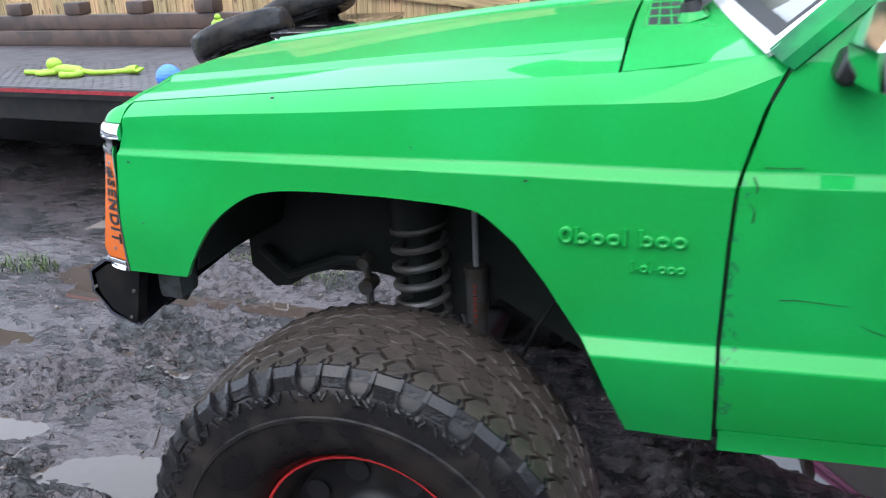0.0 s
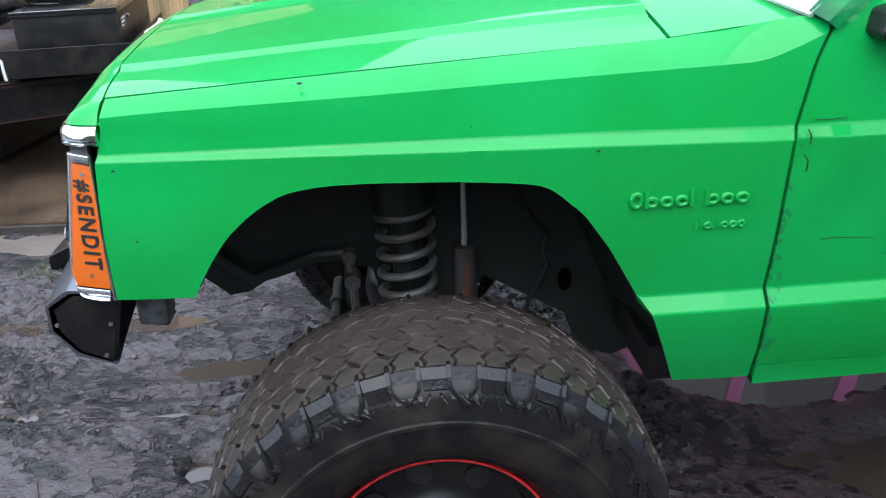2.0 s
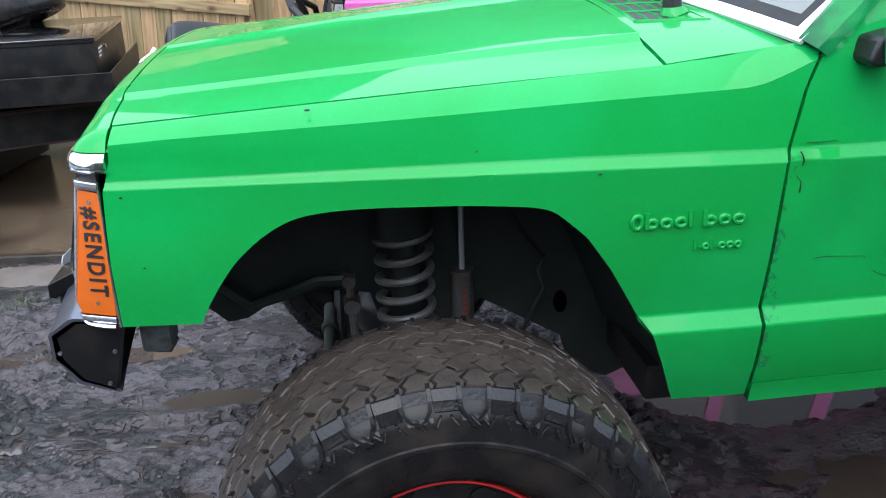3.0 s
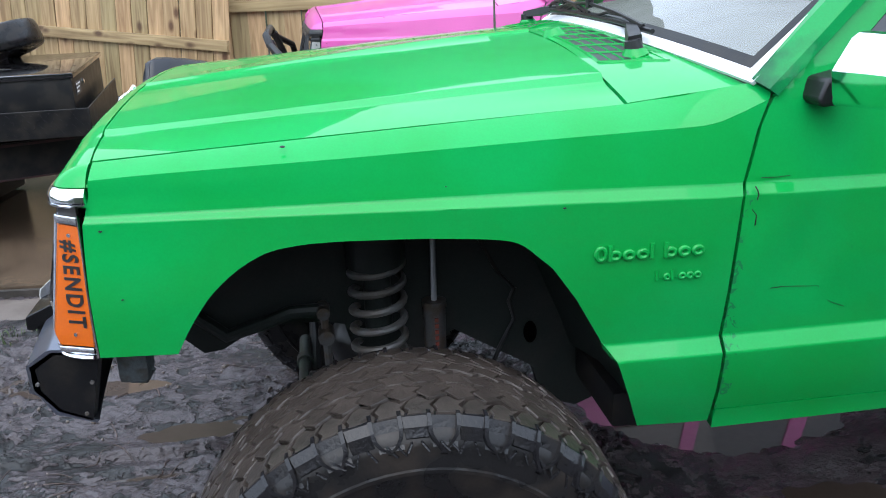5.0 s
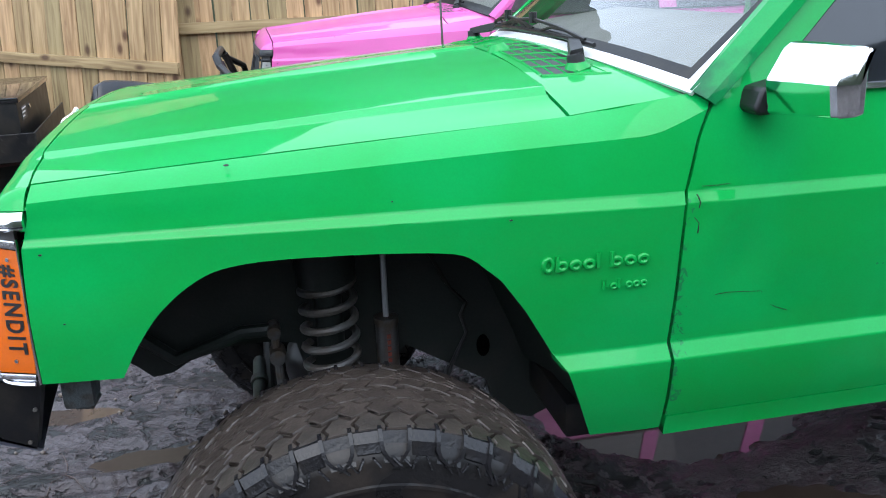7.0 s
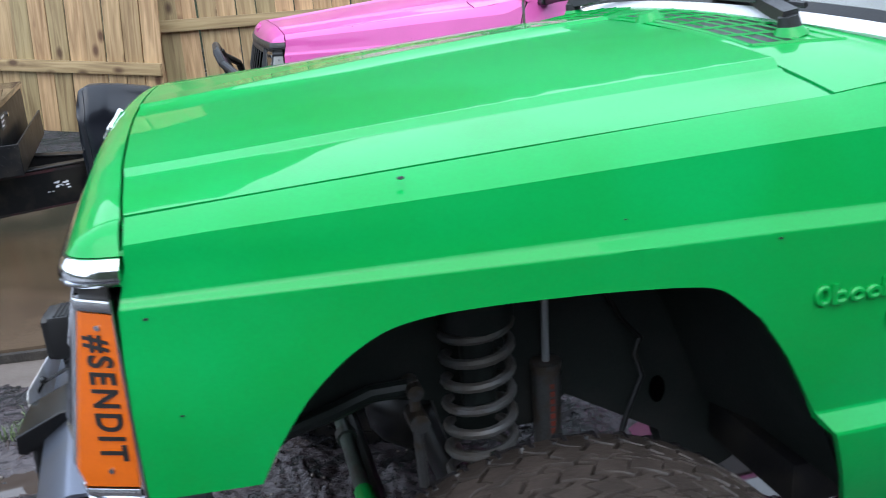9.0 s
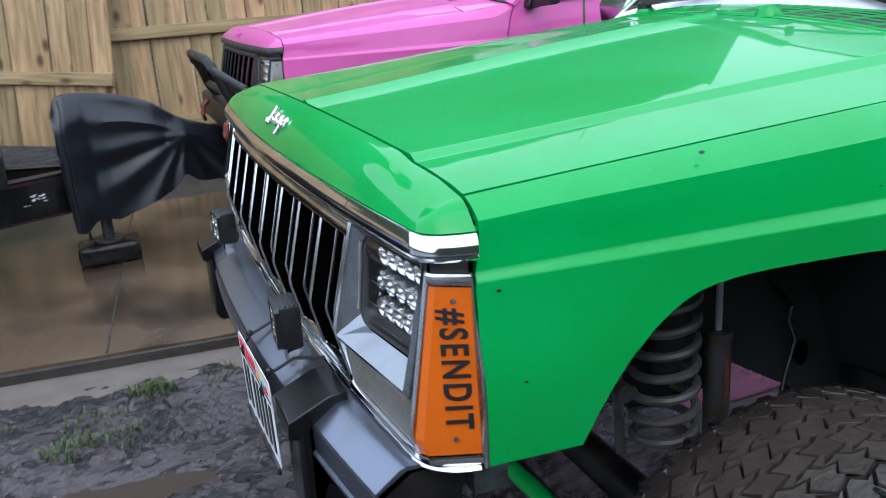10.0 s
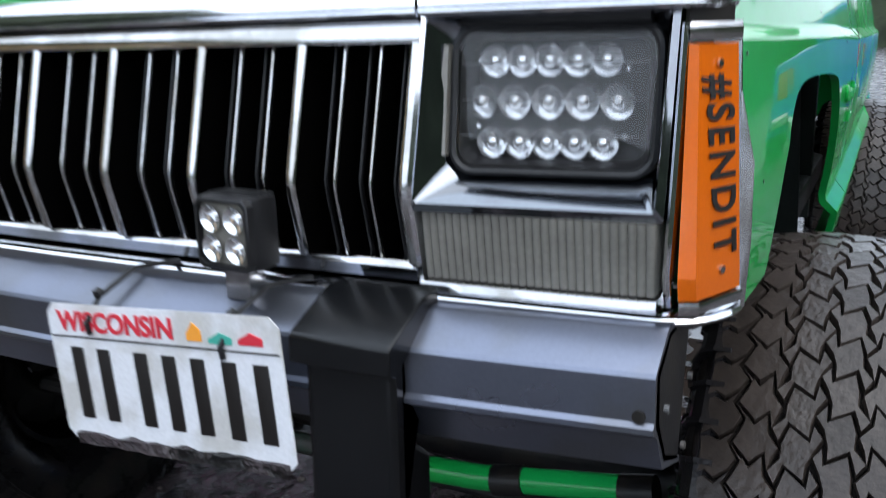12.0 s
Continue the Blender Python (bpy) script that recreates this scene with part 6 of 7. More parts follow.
def concrete(name, mat, x0, x1, y0, y1, z0, z1, label):
    bm = bmesh.new()
    nx, ny = max(2, round((x1 - x0) / 0.06)), max(2, round((y1 - y0) / 0.12))
    rows = []
    for j in range(ny + 1):
        row = []
        for i in range(nx + 1):
            x, y = x0 + (x1 - x0) * i / nx, y0 + (y1 - y0) * j / ny
            rag = 0.012 * noise.noise((x * 5, z1 * 50, 1)) + 0.006 * noise.noise((x * 22, z1 * 50, 3))
            row.append((x, y + (rag if j in (0, ny) else 0), z1 + 0.002 * noise.noise((x * 3, y * 3, 0)) - (0.005 if j in (0, ny) else 0)))
        rows.append(row)
    rows = [[(p[0], p[1], z0) for p in rows[0]]] + rows + [[(p[0], p[1], z0) for p in rows[-1]]]
    grid(bm, rows)
    bm.transform(PAD)
    ob = new(name, mesh(name, bm, mat, 30))
    return tagged(ob, label, "concrete", kind="structure")


concrete("pavement", SLAB, 0.0, 7.0, 0.0, 2.75, -0.1, 0.075, "wet brown concrete pad")
concrete("kerb", KERB, -0.15, 7.0, -0.335, -0.02, -0.1, 0.026, "rough concrete strip along the pad")
for x in (1.55, 3.2):
    bm = bmesh.new()
    box(bm, x - 0.004, x + 0.004, 0.02, 2.7, 0.070, 0.0775)
    bm.transform(PAD)
    tagged(new("trim", mesh("trim", bm, SOIL, 0)), "dark joint in the concrete", "joint", kind="structure")

# dark strip that paints the shade in the step between pad and kerb
bm = bmesh.new()
box(bm, 0.0, 7.0, -0.030, -0.004, 0.0, 0.060)
bm.transform(PAD)
tagged(new("trim", mesh("trim", bm, SOIL, 0)), "dark strip painted as the shaded gap below the edge of the pad", "joint", kind="structure")

# dark bank of soil behind the pad
bm, rows = bmesh.new(), []
for j in range(12):
    row = []
    for i in range(71):
        x, y = -7 + 0.2 * i, 5.22 + 0.13 * j
        row.append((x, y, 0.02 + 0.10 * min(1, j / 4) + 0.05 * noise.noise((x * 2.4, y * 3, 7)) * min(1, j / 2)))
    rows.append(row)
grid(bm, rows)
tagged(new("bank", mesh("bank", bm, SOIL, 60)), "dark soil along the foot of the fence", "soil", kind="structure")

# grass and litter along the kerb
rng = random.Random(11)


def tuft(x, y, count, spread, tall, name="grass_tuft"):
    bm = bmesh.new()
    z = ground_z(x, y) - 0.004
    for _ in range(count):
        a, r = rng.uniform(0, 6.28), spread * math.sqrt(rng.random())
        px, py = x + r * math.cos(a), y + r * 0.7 * math.sin(a)
        pz = ground_z(px, py) - 0.003
        h, b, w = tall * rng.uniform(0.4, 1.0), rng.uniform(0, 6.28), 0.0022
        lean_by = h * rng.uniform(0.3, 1.1)
        dx, dy = math.cos(b), math.sin(b)
        p = [(px - dy * w, py + dx * w, pz), (px + dy * w, py - dx * w, pz), (px + dx * lean_by * 0.4 + dy * w, py + dy * lean_by * 0.4 - dx * w, pz + h * 0.7), (px + dx * lean_by * 0.4 - dy * w, py + dy * lean_by * 0.4 + dx * w, pz + h * 0.7), (px + dx * lean_by, py + dy * lean_by, pz + h * 0.85)]
        v = [bm.verts.new(q) for q in p]
        bm.faces.new((v[0], v[1], v[2], v[3]))
        bm.faces.new((v[3], v[2], v[4]))
    ob = new(name, mesh(name, bm, GRASSM, 0))
    tagged(ob, "small tuft of wet grass in the mud", "grass", kind="stuff")


for x, y, c, s, t in ((-0.36, 2.25, 130, 0.09, 0.07), (-0.65, 1.95, 80, 0.09, 0.06), (-0.57, 2.12, 60, 0.12, 0.04), (-0.45, 1.95, 50, 0.10, 0.04), (-0.02, 2.28, 60, 0.14, 0.05), (-1.65, 2.0, 160, 0.14, 0.07), (-1.9, 2.62, 140, 0.25, 0.06), (-2.1, 1.9, 160, 0.16, 0.07), (-1.35, 1.85, 50, 0.07, 0.05), (-0.95, 2.15, 60, 0.16, 0.04)):
    tuft(x, y, c, s, t)
bm = bmesh.new()
for _ in range(900):
    x, y = rng.uniform(-2.4, 1.2), rng.uniform(0.3, 2.7)
    r = rng.uniform(0.002, 0.007) if rng.random() < 0.93 else rng.uniform(0.008, 0.014)
    m = Matrix.Translation((x, y, ground_z(x, y) + r * 0.3)) @ Euler((rng.random() * 3, rng.random() * 3, 0)).to_matrix().to_4x4() @ Matrix.Diagonal((1, rng.uniform(0.6, 1), rng.uniform(0.5, 0.9), 1))
    bmesh.ops.create_icosphere(bm, subdivisions=1, radius=r, matrix=m)
tagged(new("gravel", mesh("gravel", bm, KERB, 60)), "scattered clods and small stones on the mud", "gravel", kind="stuff")
bm = bmesh.new()
for _ in range(60):
    x, y, a, ln = rng.uniform(-1.2, 0.6), rng.uniform(0.6, 2.4), rng.uniform(0, 3.1), rng.uniform(0.03, 0.16)
    p = [(x + ln * q * math.cos(a) + 0.006 * rng.uniform(-1, 1), y + ln * q * math.sin(a), ground_z(x + ln * q * math.cos(a), y + ln * q * math.sin(a)) + 0.004) for q in (-0.5, -0.1, 0.2, 0.5)]
    tube(bm, p, [0.0018, 0.0022, 0.002, 0.001], 5)
tagged(new("twigs", mesh("twigs", bm, TIMBER, 60)), "thin wet twigs lying on the mud", "twigs", kind="stuff")


# ---- fence ----
def fence(name, frame_m, length, z0, z1, rails, label, proud):
    f = new(name)
    tagged(f, label, "fence", kind="structure")
    n = round(length / 0.143)
    data = []
    for k in range(5):
        r = random.Random(k)
        b = rbox(0.003, 0.1395, -0.008, 0.008, z0, z1 + r.uniform(-0.01, 0.01), 0.0025)
        data.append(mesh("board", b, PINE, 30))
    r = random.Random(len(name) * 7)
    for k in range(n):
        ob = new("board", r.choice(data))
        ob.parent = f
        ob.matrix_basis = frame_m @ pose(-0.143 * (k + 1), r.uniform(-0.003, 0.003), 0, 0, r.uniform(-0.25, 0.25), r.uniform(-1.2, 1.2))
    for z, h in rails:
        b = rbox(-length, 0.0, -0.010 - proud, -0.010, z - h / 2, z + h / 2, 0.003)
        ob = new("rail", mesh("rail", b, PINE_RAIL, 30))
        ob.parent = f
        ob.matrix_basis = frame_m
    return f


def rail_wood():
    m = PINE.copy()
    m.name = "treated_pine_rail"
    for nd in m.node_tree.nodes:
        if nd.type == "MAPPING":
            s = nd.inputs["Scale"].default_value
            nd.inputs["Scale"].default_value = (s[2], s[1], s[0])
    return m


PINE_RAIL = rail_wood()
fence("wall_fence_gate", pose(-0.29, 5.69, 0, 0, 4.5, -24) , 3.4, 0.42, 2.25, ((0.905, 0.085), (1.95, 0.085)), "sagging gate of new treated pine boards", 0.035)
fence("wall_fence", pose(7.5, 5.86, 0), 7.9, 0.06, 2.0, ((1.19, 0.085), (0.53, 0.085), (1.86, 0.085)), "tall fence of new treated pine boards", 0.038)
fence("wall_fence_left", pose(-3.35, 7.1, 0, 0, 0, -14), 8.0, 0.06, 2.0, ((1.19, 0.085), (1.86, 0.085)), "tall fence of pine boards behind the trailer", 0.038)
b = rbox(-0.29, -0.20, 5.88, 5.97, 0.0, 2.1, 0.006)
tagged(new("fence_post", mesh("fence_post", b, PINE, 30)), "square pine post between fence and gate", "post")


# ---- trailer ----
def trailer():
    base = (-2.6, 4.0, 0.0)
    tr = thing("flatbed_trailer", base, "black flatbed trailer with diamond-plate deck and red edge tape", "trailer")
    D = pose(-1.71, 2.90, 0, 0, 0, -9.5)

    def put(nm, bm, mat, label="", par=None, **k):
        bm.transform(D)
        return part(nm, bm, mat, par or tr, label, **k)
    # deck with raised bars
    b = rbox(-4.6, 0.0, 0.0, 2.05, 0.690, 0.722, 0.004)
    deck = put("deck", b, DECK, "wet diamond-plate deck")
    # plain block added to keep light out from under the deck
    b = rbox(-4.5, -0.25, 0.95, 1.9, 0.09, 0.515, 0.02)
    put("shade_block", b, BLACK, "added black block that darkens the space under the deck")
    b = bmesh.new()
    for i in range(58):
        for j in range(26):
            if (i + j) % 2:
                continue
            x, y = -0.05 - i * 0.040, 0.04 + j * 0.040
            s = 1 if (i // 1 + j) % 4 else -1
            box(b, -0.014, 0.014, -0.003, 0.003, 0, 0.0018, pose(x, y, 0.7215, 0, 0, 45 * s))
    tagged(put("deck_tread", b, DECK, par=deck), kind="stuff")
    b = bmesh.new()
    box(b, -4.6, 0.0, -0.012, 0.0, 0.655, 0.716)
    edge = put("deck_edge", b, BLACK, bevel=0.003)
    b = bmesh.new()
    box(b, -4.6, 0.0, -0.015, -0.011, 0.690, 0.712)
    put("edge_tape", b, REDTAPE, "dark red reflective tape", par=edge)
    for y in (0.05, 1.92):
        b = bmesh.new()
        box(b, -4.6, -0.02, y, y + 0.08, 0.50, 0.69)
        put("chassis_rail", b, BLACK, bevel=0.004)
    for x in (-0.1, -1.2, -2.3, -3.4):
        b = bmesh.new()
        box(b, x - 0.07, x, 0.132, 1.918, 0.52, 0.68)
        put("cross_member", b, BLACK, bevel=0.004)
    # mud flap box under the corner and tie-down rings
    b = bmesh.new()
    prism(b, [(-0.62, 0.66), (-0.02, 0.66), (-0.02, 0.58), (-0.42, 0.50), (-0.62, 0.49)], 0.0, 0.03, "y")
    put("side_plate", b, BLACK, "black side plate")
    for x, z, y in ((-0.42, 0.648, -0.022), (-2.0, 0.648, -0.022)):
        b = bmesh.new()
        tube(b, [(x - 0.035, y, z), (x - 0.035, y - 0.01, z - 0.045), (x - 0.028, y - 0.012, z - 0.052), (x + 0.028, y - 0.012, z - 0.052), (x + 0.035, y - 0.01, z - 0.045), (x + 0.035, y, z)], 0.005, 8)
        put("tie_ring", b, WORN, "grey steel tie-down ring")
    b = bmesh.new()
    tube(b, [(0.10, 0.42, 0.66), (0.10, 0.41, 0.76), (0.11, 0.41, 0.772), (0.20, 0.41, 0.772), (0.21, 0.41, 0.76), (0.21, 0.42, 0.66)], 0.007, 8)
    put("tie_ring", b, WHITE)
    # drawbar: two beams meeting at the coupling
    for y0, nm in ((0.40, "drawbar"), (1.65, "drawbar")):
        b = bmesh.new()
        a, c = Vector((-0.3, y0, 0)), Vector((1.087, 1.317 + (0.07 if y0 > 1 else 0), 0))
        d = (c - a)
        m = Matrix.Translation(a) @ Matrix.Rotation(math.atan2(d.y, d.x), 4, "Z")
        box(b, 0, d.length, -0.035, 0.035, 0.392, 0.600, m)
        box(b, 0, d.length, -0.042, 0.042, 0.600, 0.610, m)
        db = put(nm, b, BLACK, "black steel drawbar beam", bevel=0.004)
        if y0 < 1:
            b = bmesh.new()
            box(b, 0.0, d.length, -0.0375, -0.0345, 0.582, 0.597, m)
            box(b, 0.0, d.length, -0.0375, -0.0345, 0.396, 0.404, m)
            put("edge_tape", b, WORNTAPE, "dirty dark red tape", par=db)
            b = bmesh.new()
            r = random.Random(2)
            for k in range(16):
                u = 1.29 + r.uniform(-0.055, 0.055)
                w = 0.50 + r.uniform(-0.024, 0.024)
                box(b, u, u + r.uniform(0.006, 0.022), -0.0372, -0.0345, w, w + r.uniform(0.003, 0.006), m)
            put("worn_sticker", b, WHITE, "scraps of a worn white sticker", par=db)
    b = rbox(1.05, 1.24, 1.30, 1.45, 0.42, 0.60, 0.02)
    put("coupling", b, BLACK)
    # far side rail with stake blocks
    for z0, z1, y in ((0.722, 0.86, 1.96), (0.862, 0.99, 2.00)):
        b = rbox(-4.6, -0.55, y, y + 0.10, z0, z1, 0.012)
        put("side_rail", b, TIMBER, "weathered brown timber rail")
    for x in (-3.75, -3.0, -2.25, -1.5):
        b = rbox(x - 0.10, x + 0.10, 1.98, 2.12, 0.990, 1.10, 0.022)
        put("stake_block", b, TIMBER)
    # wheels
    for x in (-3.0, -3.85):
        for y in (-0.02, 2.07):
            w = new("trailer_wheel", TYRE["case"])
            w.parent = tr
            w.matrix_parent_inverse = Matrix.Translation(Vector(base)).inverted()
            w.matrix_basis = D @ pose(x, y + (0.22 if y < 1 else -0.22), 0.335) @ Matrix.Diagonal((0.8, 0.7, 0.8, 1))
    return D


D = trailer()

# tool tray and black toolbox over the drawbar
tray = thing("tool_tray", (-1.3, 3.9, 0.65), "scratched black diamond-plate tray on the trailer drawbar", "tray")
T = pose(-0.875, 3.46, 0, 0, 0, 5.5)
b = bmesh.new()
box(b, -0.62, 0.07, -0.04, -0.03, 0.65, 0.80, T)
box(b, 0.06, 0.07, -0.03, 1.30, 0.65, 0.80, T)
box(b, -0.62, 0.07, -0.03, 1.30, 0.65, 0.662, T)
part("tray_body", b, BLACK, tray, bevel=0.003)
b = bmesh.new()
rr = random.Random(8)
for i in range(17):
    for j in range(4):
        box(b, -0.011, 0.011, -0.0025, 0.0025, -0.0028, 0.0028, T @ pose(-0.60 + i * 0.040 + 0.02 * (j % 2), -0.0405, 0.675 + j * 0.034, 0, 45 if (i + j) % 2 else -45, 0))
part("tray_tread", b, BLACK, tray)
tb = thing("toolbox", (-1.2, 4.0, 0.67), "long black steel toolbox with worn white label", "toolbox")
part("body", rbox(-0.52, 0.0, 0.0, 1.22, 0.663, 0.955, 0.006, T), BLACK, tb)
part("lid", rbox(-0.53, 0.012, -0.012, 1.232, 0.955, 0.985, 0.008, T), LACQUER, tb, "wet shiny black lid")
b = bmesh.new()
box(b, 0.0, 0.003, 0.10, 0.26, 0.85, 0.92, T)
lb = part("sticker", b, STEEL, tb, "worn grey sticker")
b = bmesh.new()
for k in range(3):
    box(b, 0.003, 0.0042, 0.115, 0.245 - 0.03 * k, 0.905 - k * 0.02, 0.913 - k * 0.02, T)
part("print_bar", b, WHITE, lb)
b = bmesh.new()
disc(b, T @ Vector((0.002, 0.36, 0.90)), (1, 0, 0), 0.012, 0.008, 12)
part("lock", b, CHROME, tb)

# spare tyres lying over the toolbox
first = None
for k, m in enumerate((pose(-1.79, 3.78, 0.935, 0, -19, 0) @ pose(0, 0, 0, 84), pose(-1.56, 4.30, 1.06, 0, -19, 0) @ pose(0, 0, 0, 85))):
    sp = new("spare_tyre", TYRE["case"])
    sp.matrix_basis = m @ Matrix.Diagonal((0.84, 0.52, 0.84, 1))
    tagged(sp, "smooth black tyre lying slanted on the trailer", "tyre", "spare tyres")

# tarpaulin over the hitch jack
tarp = thing("covered_jack", (-0.42, 4.15, 0.06), "trailer jack under a shiny black tarpaulin", "trailer jack")
b = bmesh.new()
prof = [(-0.595, 4.03, 0.64, 0.90), (-0.575, 4.02, 0.285, 0.965), (-0.53, 4.02, 0.30, 0.985), (-0.47, 4.03, 0.345, 0.985), (-0.36, 4.07, 0.315, 0.97), (-0.24, 4.10, 0.345, 0.945), (-0.10, 4.13, 0.40, 0.885), (0.02, 4.17, 0.48, 0.79), (0.08, 4.19, 0.44, 0.755), (0.20, 4.22, 0.43, 0.71), (0.34, 4.25, 0.34, 0.68), (0.50, 4.30, 0.30, 0.62)]
rows = []
for i in range(91):
    u = i / 90 * (len(prof) - 1)
    k = min(int(u), len(prof) - 2)
    f = u - k
    x, y, lo, hi = [prof[k][q] * (1 - f) + prof[k + 1][q] * f for q in range(4)]
    row = []
    for j in range(61):
        a = j / 60
        side = -1 if a < 0.5 else 1
        h = 1 - abs(2 * a - 1)
        w = (0.035 if x < -0.55 else 0.055) + 0.10 * (1 - h) ** 0.7
        z = lo + (hi - lo) * min(1.0, h * 1.18)
        # pleats run together where the sheet is tied round the coupling
        du, dv = x - 0.05, z - 0.70
        turn, away = math.atan2(dv, -du), math.hypot(du, dv)
        swing = turn * 2.3 + 0.55 * noise.noise((turn * 0.9, away * 2.2, side * 4.0)) + 0.15
        pleat = abs(2 * (swing - math.floor(swing)) - 1) ** 1.3
        crumple = noise.noise((x * 2.6 + z * 1.8, z * 1.6 - x, side * 3.0 + 1))
        flap = max(0.0, min(1.0, (-0.44 - x) * 9))
        fold = (side * -0.055 * max(0.1, 0.5 + 1.3 * noise.noise((turn * 1.6, 2.0, side * 2.0))) * (1 - pleat) * min(1.0, away * 3.0) * max(0.35, 1 - away / 0.9) - side * 0.030 * crumple) * (1 - flap) + side * 0.05 * flap
        fold += 0.03 * side * max(0.0, 1 - away / 0.10)
        drape = 0.035 * noise.noise((x * 9, side, 3)) * max(0.0, 1 - h * 5)
        row.append((x + 0.015 * noise.noise((x * 5, h * 5, 9)), y + side * w * min(1, (1 - h) * 3) + fold * min(1, (1 - h) * 4), z + drape))
    rows.append(row)
grid(b, rows)
part("tarpaulin", b, TARP, tarp, "creased black tarpaulin", smooth=40, solid=0.003)
b = bmesh.new()
tube(b, [(-0.435, 4.02, 0.12), (-0.425, 4.06, 0.70)], 0.030, 16)
post = part("jack_post", b, STEEL, tarp, "grey jack post")
b = bmesh.new()
disc(b, (-0.435, 4.02, 0.19), (0, 0, 1), 0.085, 0.012, 20)
part("jack_foot", b, STEEL, tarp)
b = bmesh.new()
tube(b, [(-0.52, 3.96, 0.46), (-0.525, 3.95, 0.30), (-0.52, 3.95, 0.22)], 0.008, 6)
part("strap", b, BLACKPL, tarp)
b = rbox(-0.60, -0.28, 3.91, 4.13, 0.074, 0.188, 0.03)
tagged(part("jack_block", b, RUBBER, None, smooth=60), "black rubber block under the trailer jack", "block")

# dog toys on the deck
b = bmesh.new()
tube(b, [(-0.02, 0.0, 0.036), (0.10, 0.0, 0.038), (0.22, 0.0, 0.032), (0.25, 0.0, 0.028)], [0.030, 0.037, 0.031, 0.022], 12)
tube(b, [(0.22, 0.0, 0.028), (0.34, -0.005, 0.020), (0.46, 0.015, 0.020), (0.55, 0.045, 0.024), (0.59, 0.060, 0.030), (0.64, 0.068, 0.030)], [0.022, 0.018, 0.017, 0.018, 0.028, 0.030], 12)
for k in range(3):
    tube(b, [(0.62, 0.05 + 0.016 * k, 0.030), (0.672, 0.045 + 0.024 * k, 0.020 + 0.006 * k)], [0.012, 0.010], 8)
tube(b, [(0.21, -0.015, 0.026), (0.275, -0.045, 0.022), (0.295, -0.090, 0.022), (0.255, -0.125, 0.022), (0.18, -0.130, 0.022)], [0.020, 0.020, 0.020, 0.020, 0.024], 12)
tube(b, [(0.0, 0.01, 0.030), (-0.12, 0.0, 0.020), (-0.26, 0.01, 0.020)], [0.022, 0.017, 0.018], 10)
tube(b, [(0.04, -0.02, 0.026), (-0.04, -0.055, 0.018), (-0.10, -0.050, 0.018)], [0.020, 0.016, 0.018], 10)
bmesh.ops.create_icosphere(b, subdivisions=3, radius=0.050, matrix=Matrix.Translation((0.0, 0.015, 0.072)) @ Matrix.Diagonal((1.12, 1.0, 0.92, 1)))
b.transform(pose(-3.15, 3.58, 0.722, 0, 0, -4))
tagged(part("rubber_toy", b, TOYGREEN, None, smooth=80), "lime-green long-limbed rubber dog toy on the deck", "toy")
b = bmesh.new()
bmesh.ops.create_icosphere(b, subdivisions=5, radius=0.072)
for v in b.verts:
    up, round_it = math.asin(max(-1.0, min(1.0, v.co.z / 0.072))), math.atan2(v.co.y, v.co.x)
    v.co *= 1.0 + 0.035 * max(0.0, math.sin(up * 22)) * (0.6 + 0.4 * math.sin(round_it * 24))
b.transform(pose(-1.86, 2.985, 0.794))
tagged(part("ball", b, BALLBLUE, None, smooth=25), "blue knobbly rubber ball on the trailer deck", "ball")
b = bmesh.new()
bmesh.ops.create_icosphere(b, subdivisions=2, radius=0.036, matrix=Matrix.Translation((0, 0, 0.025)) @ Matrix.Diagonal((1.3, 1, 0.8, 1)))
bmesh.ops.create_icosphere(b, subdivisions=2, radius=0.022, matrix=Matrix.Translation((0.012, -0.01, 0.060)))
tube(b, [(0.03, 0, 0.015), (0.06, -0.01, 0.008), (0.075, -0.03, 0.004)], [0.012, 0.010, 0.012], 8)
tube(b, [(-0.03, 0, 0.015), (-0.055, -0.015, 0.008), (-0.07, -0.03, 0.004)], [0.012, 0.010, 0.012], 8)
b.transform(pose(-1.90, 3.68, 1.005, 0, -12, 15))
tagged(part("rubber_toy", b, TOYGREEN, None, smooth=80), "small lime-green rubber toy sitting on a tyre", "toy")

# blue pickup far behind, standing on the mud
blue = thing("blue_truck", (9.5, -0.92, 0), "blue truck with a blue tube rack", "truck")
part("body", rbox(8.2, 11.5, -1.92, -0.17, 0.30, 1.02, 0.05), BLUE, blue)
part("cab", rbox(9.4, 11.0, -1.82, -0.27, 1.0, 1.62, 0.08), TINT, blue)
b = bmesh.new()
for y in (-0.45, -1.5):
    tube(b, [(8.25, y, 1.0), (8.25, y, 1.5), (9.4, y, 1.62)], 0.035, 8)
    tube(b, [(8.25, y, 1.05), (8.9, y, 1.5)], 0.03, 8)
tube(b, [(8.25, -1.5, 1.5), (8.25, -0.45, 1.5)], 0.035, 8)
part("rack", b, BLUE, blue)
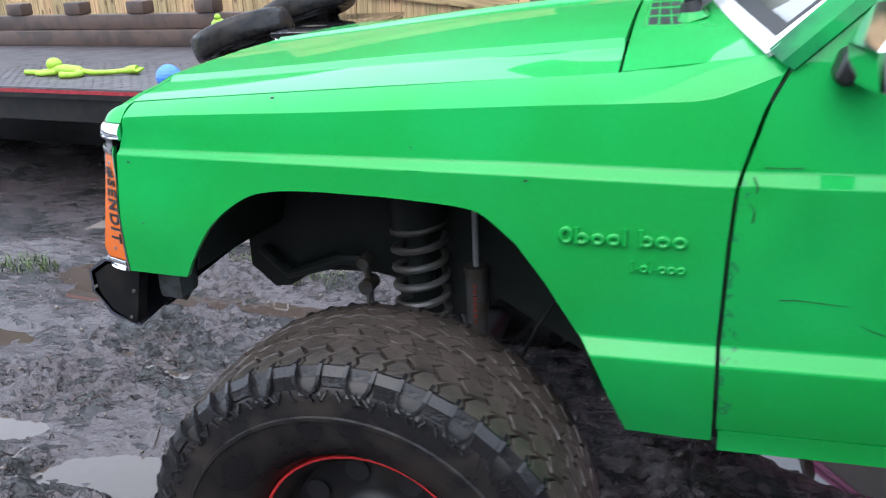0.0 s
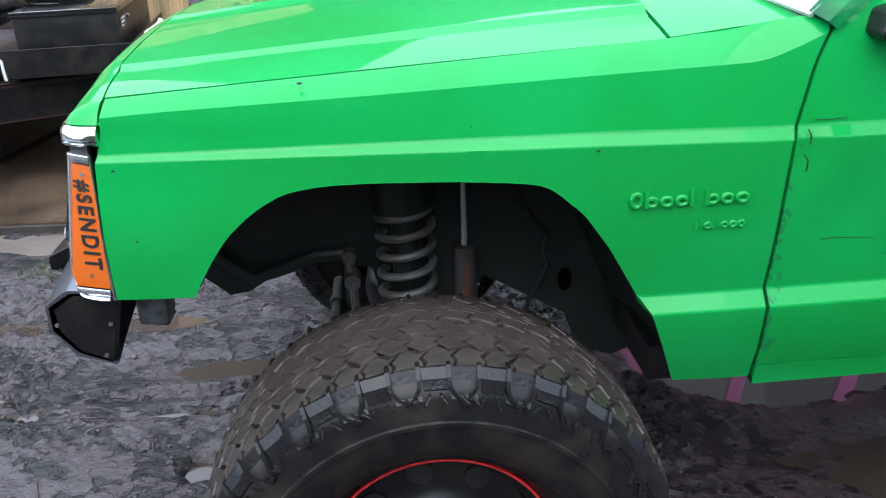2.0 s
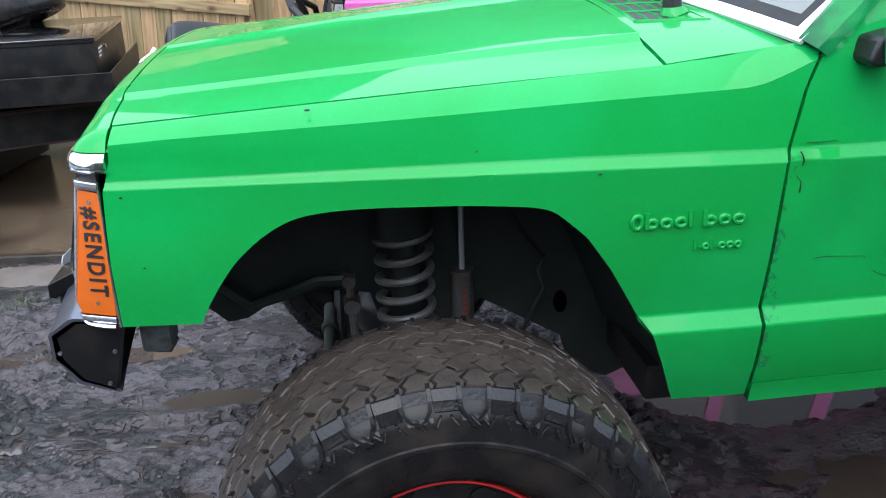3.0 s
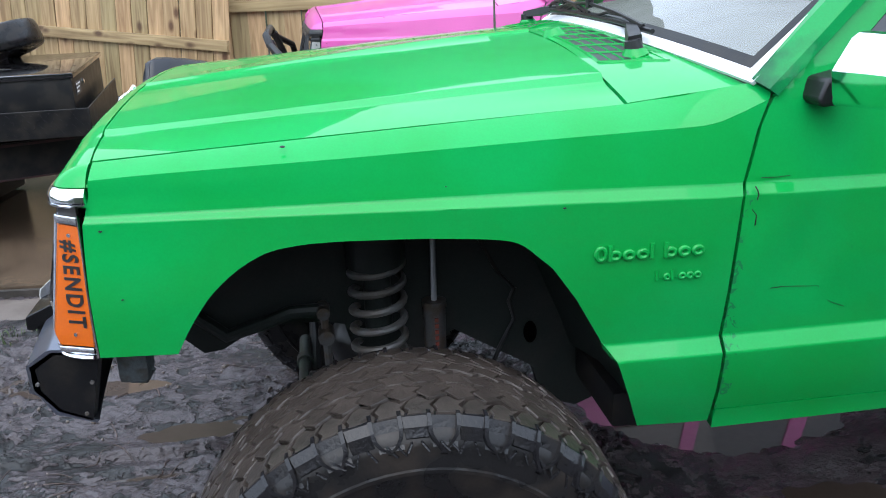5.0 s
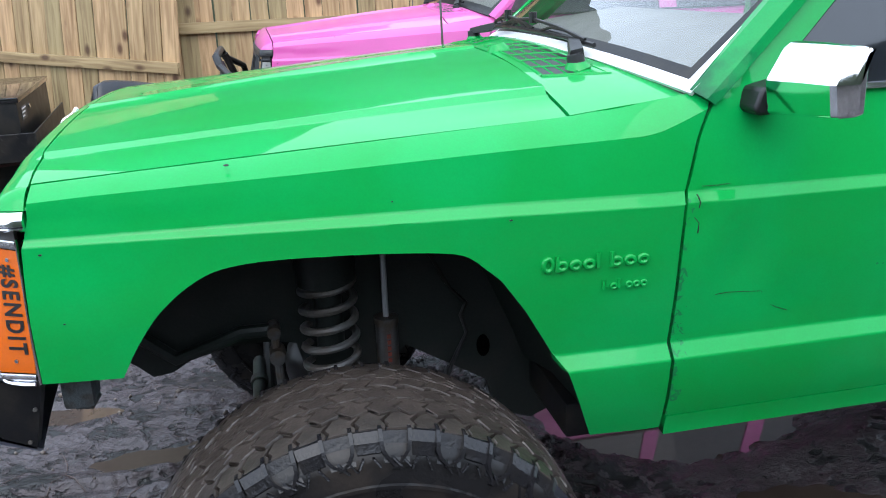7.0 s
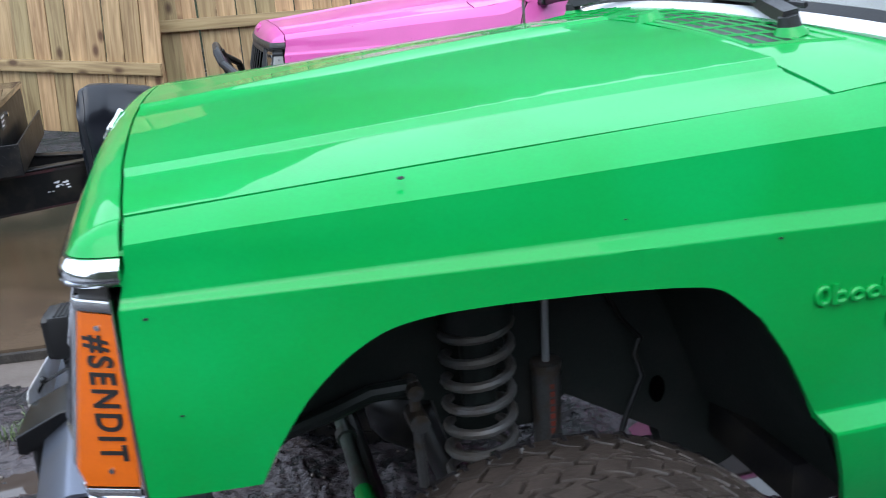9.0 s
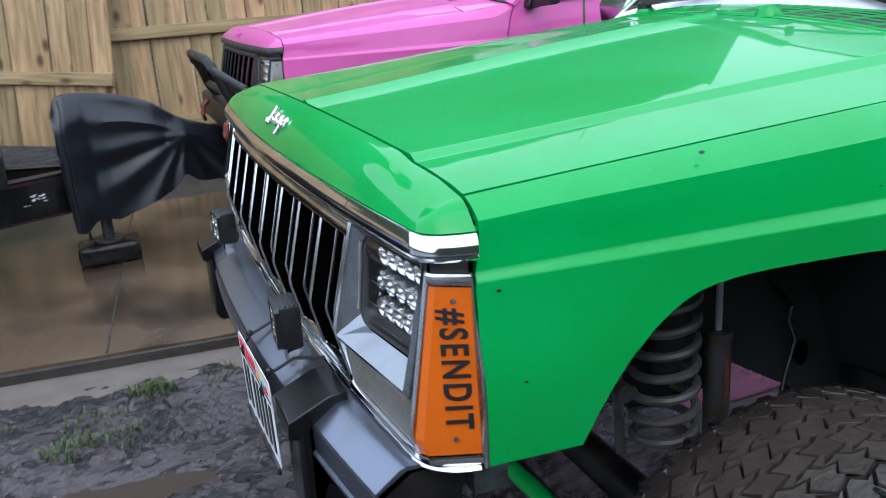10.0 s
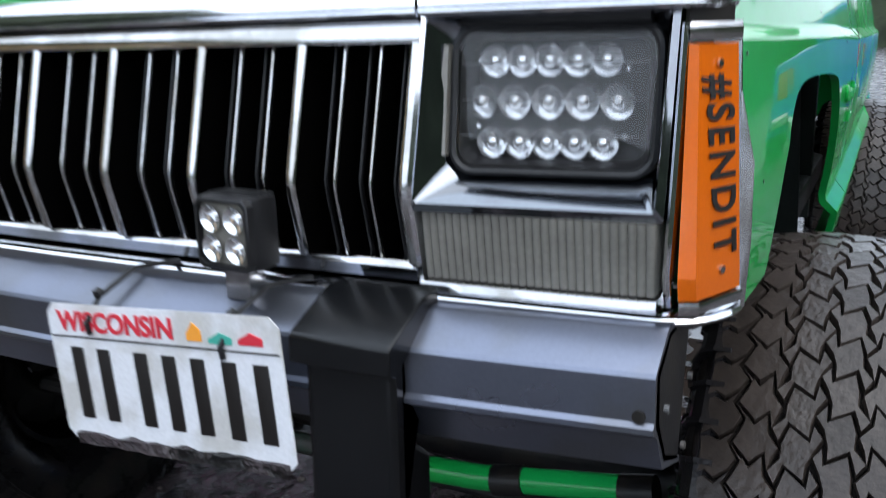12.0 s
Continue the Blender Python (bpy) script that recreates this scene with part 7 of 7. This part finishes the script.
for y in (-0.30, -1.79):
    part("tail_lamp", rbox(8.185, 8.22, y - 0.06, y + 0.06, 0.72, 0.94, 0.01), RED, blue, "red tail lamp")
part("rear_bumper", rbox(8.06, 8.20, -1.86, -0.23, 0.40, 0.54, 0.02), WORN, blue, "bright rear bumper")
for x in (8.7, 10.9):
    for y in (-1.80, -0.30):
        w = new("wheel", TYRE["case"])
        w.parent = blue
        w.matrix_parent_inverse = Matrix.Translation(Vector(blue["base"])).inverted()
        w.matrix_basis = pose(x, y - 0.05, 0.37) @ Matrix.Diagonal((0.9, 0.7, 0.9, 1))

# far tree line: tall beyond the fence and on the driver's side, low elsewhere
b, rows = bmesh.new(), []
for ring, zf in enumerate((0.0, 0.4, 0.7, 0.9, 1.0)):
    row = []
    for i in range(720):
        a = 2 * math.pi * i / 720
        deg = math.degrees(a)
        side = max(0.0, min(1.0, (deg - 46) / 4, (150 - deg) / 12))
        # unseen tall stretch on the driver's side, added to darken what the flanks reflect
        back = max(0.0, min(1.0, (deg - 214) / 12, (348 - deg) / 10))
        r = 46 - 24 * max(side, back) + 1.5 * noise.noise((math.cos(a) * 5, math.sin(a) * 5, 0))
        h = (2.8 + (8.0 - 2.2 * max(0.0, min(1.0, (deg - 106) / 6)) + 5.5 * max(0.0, min(1.0, (deg - 84) / 10, (107 - deg) / 5))) * side + 5.6 * back) * (1 + 0.03 * noise.noise((math.cos(a) * 6, math.sin(a) * 6, 2))) + 0.2 * noise.noise((i * 0.3, 0, 0))
        for at, wide, tall in ((43.0, 2.2, 8.0), (38.5, 0.9, 5.0), (33.0, 2.0, 7.5), (27.5, 1.2, 5.5), (22.0, 2.8, 7.0)):
            h += tall * max(0.0, 1 - abs(deg - at) / wide) ** 0.6 * (1 + 0.35 * noise.noise((i * 0.8, 3, at)))
        row.append((r * math.cos(a) + 0.5 * noise.noise((i * 0.1, ring, 1)), r * math.sin(a) + 0.5 * noise.noise((i * 0.1, ring, 5)), h * zf))
    rows.append(row)
grid(b, rows, wrap=True)
tagged(new("backdrop", mesh("backdrop", b, FAR, 60)), "dark line of trees round the yard, partly added to darken reflections", "trees", kind="structure")
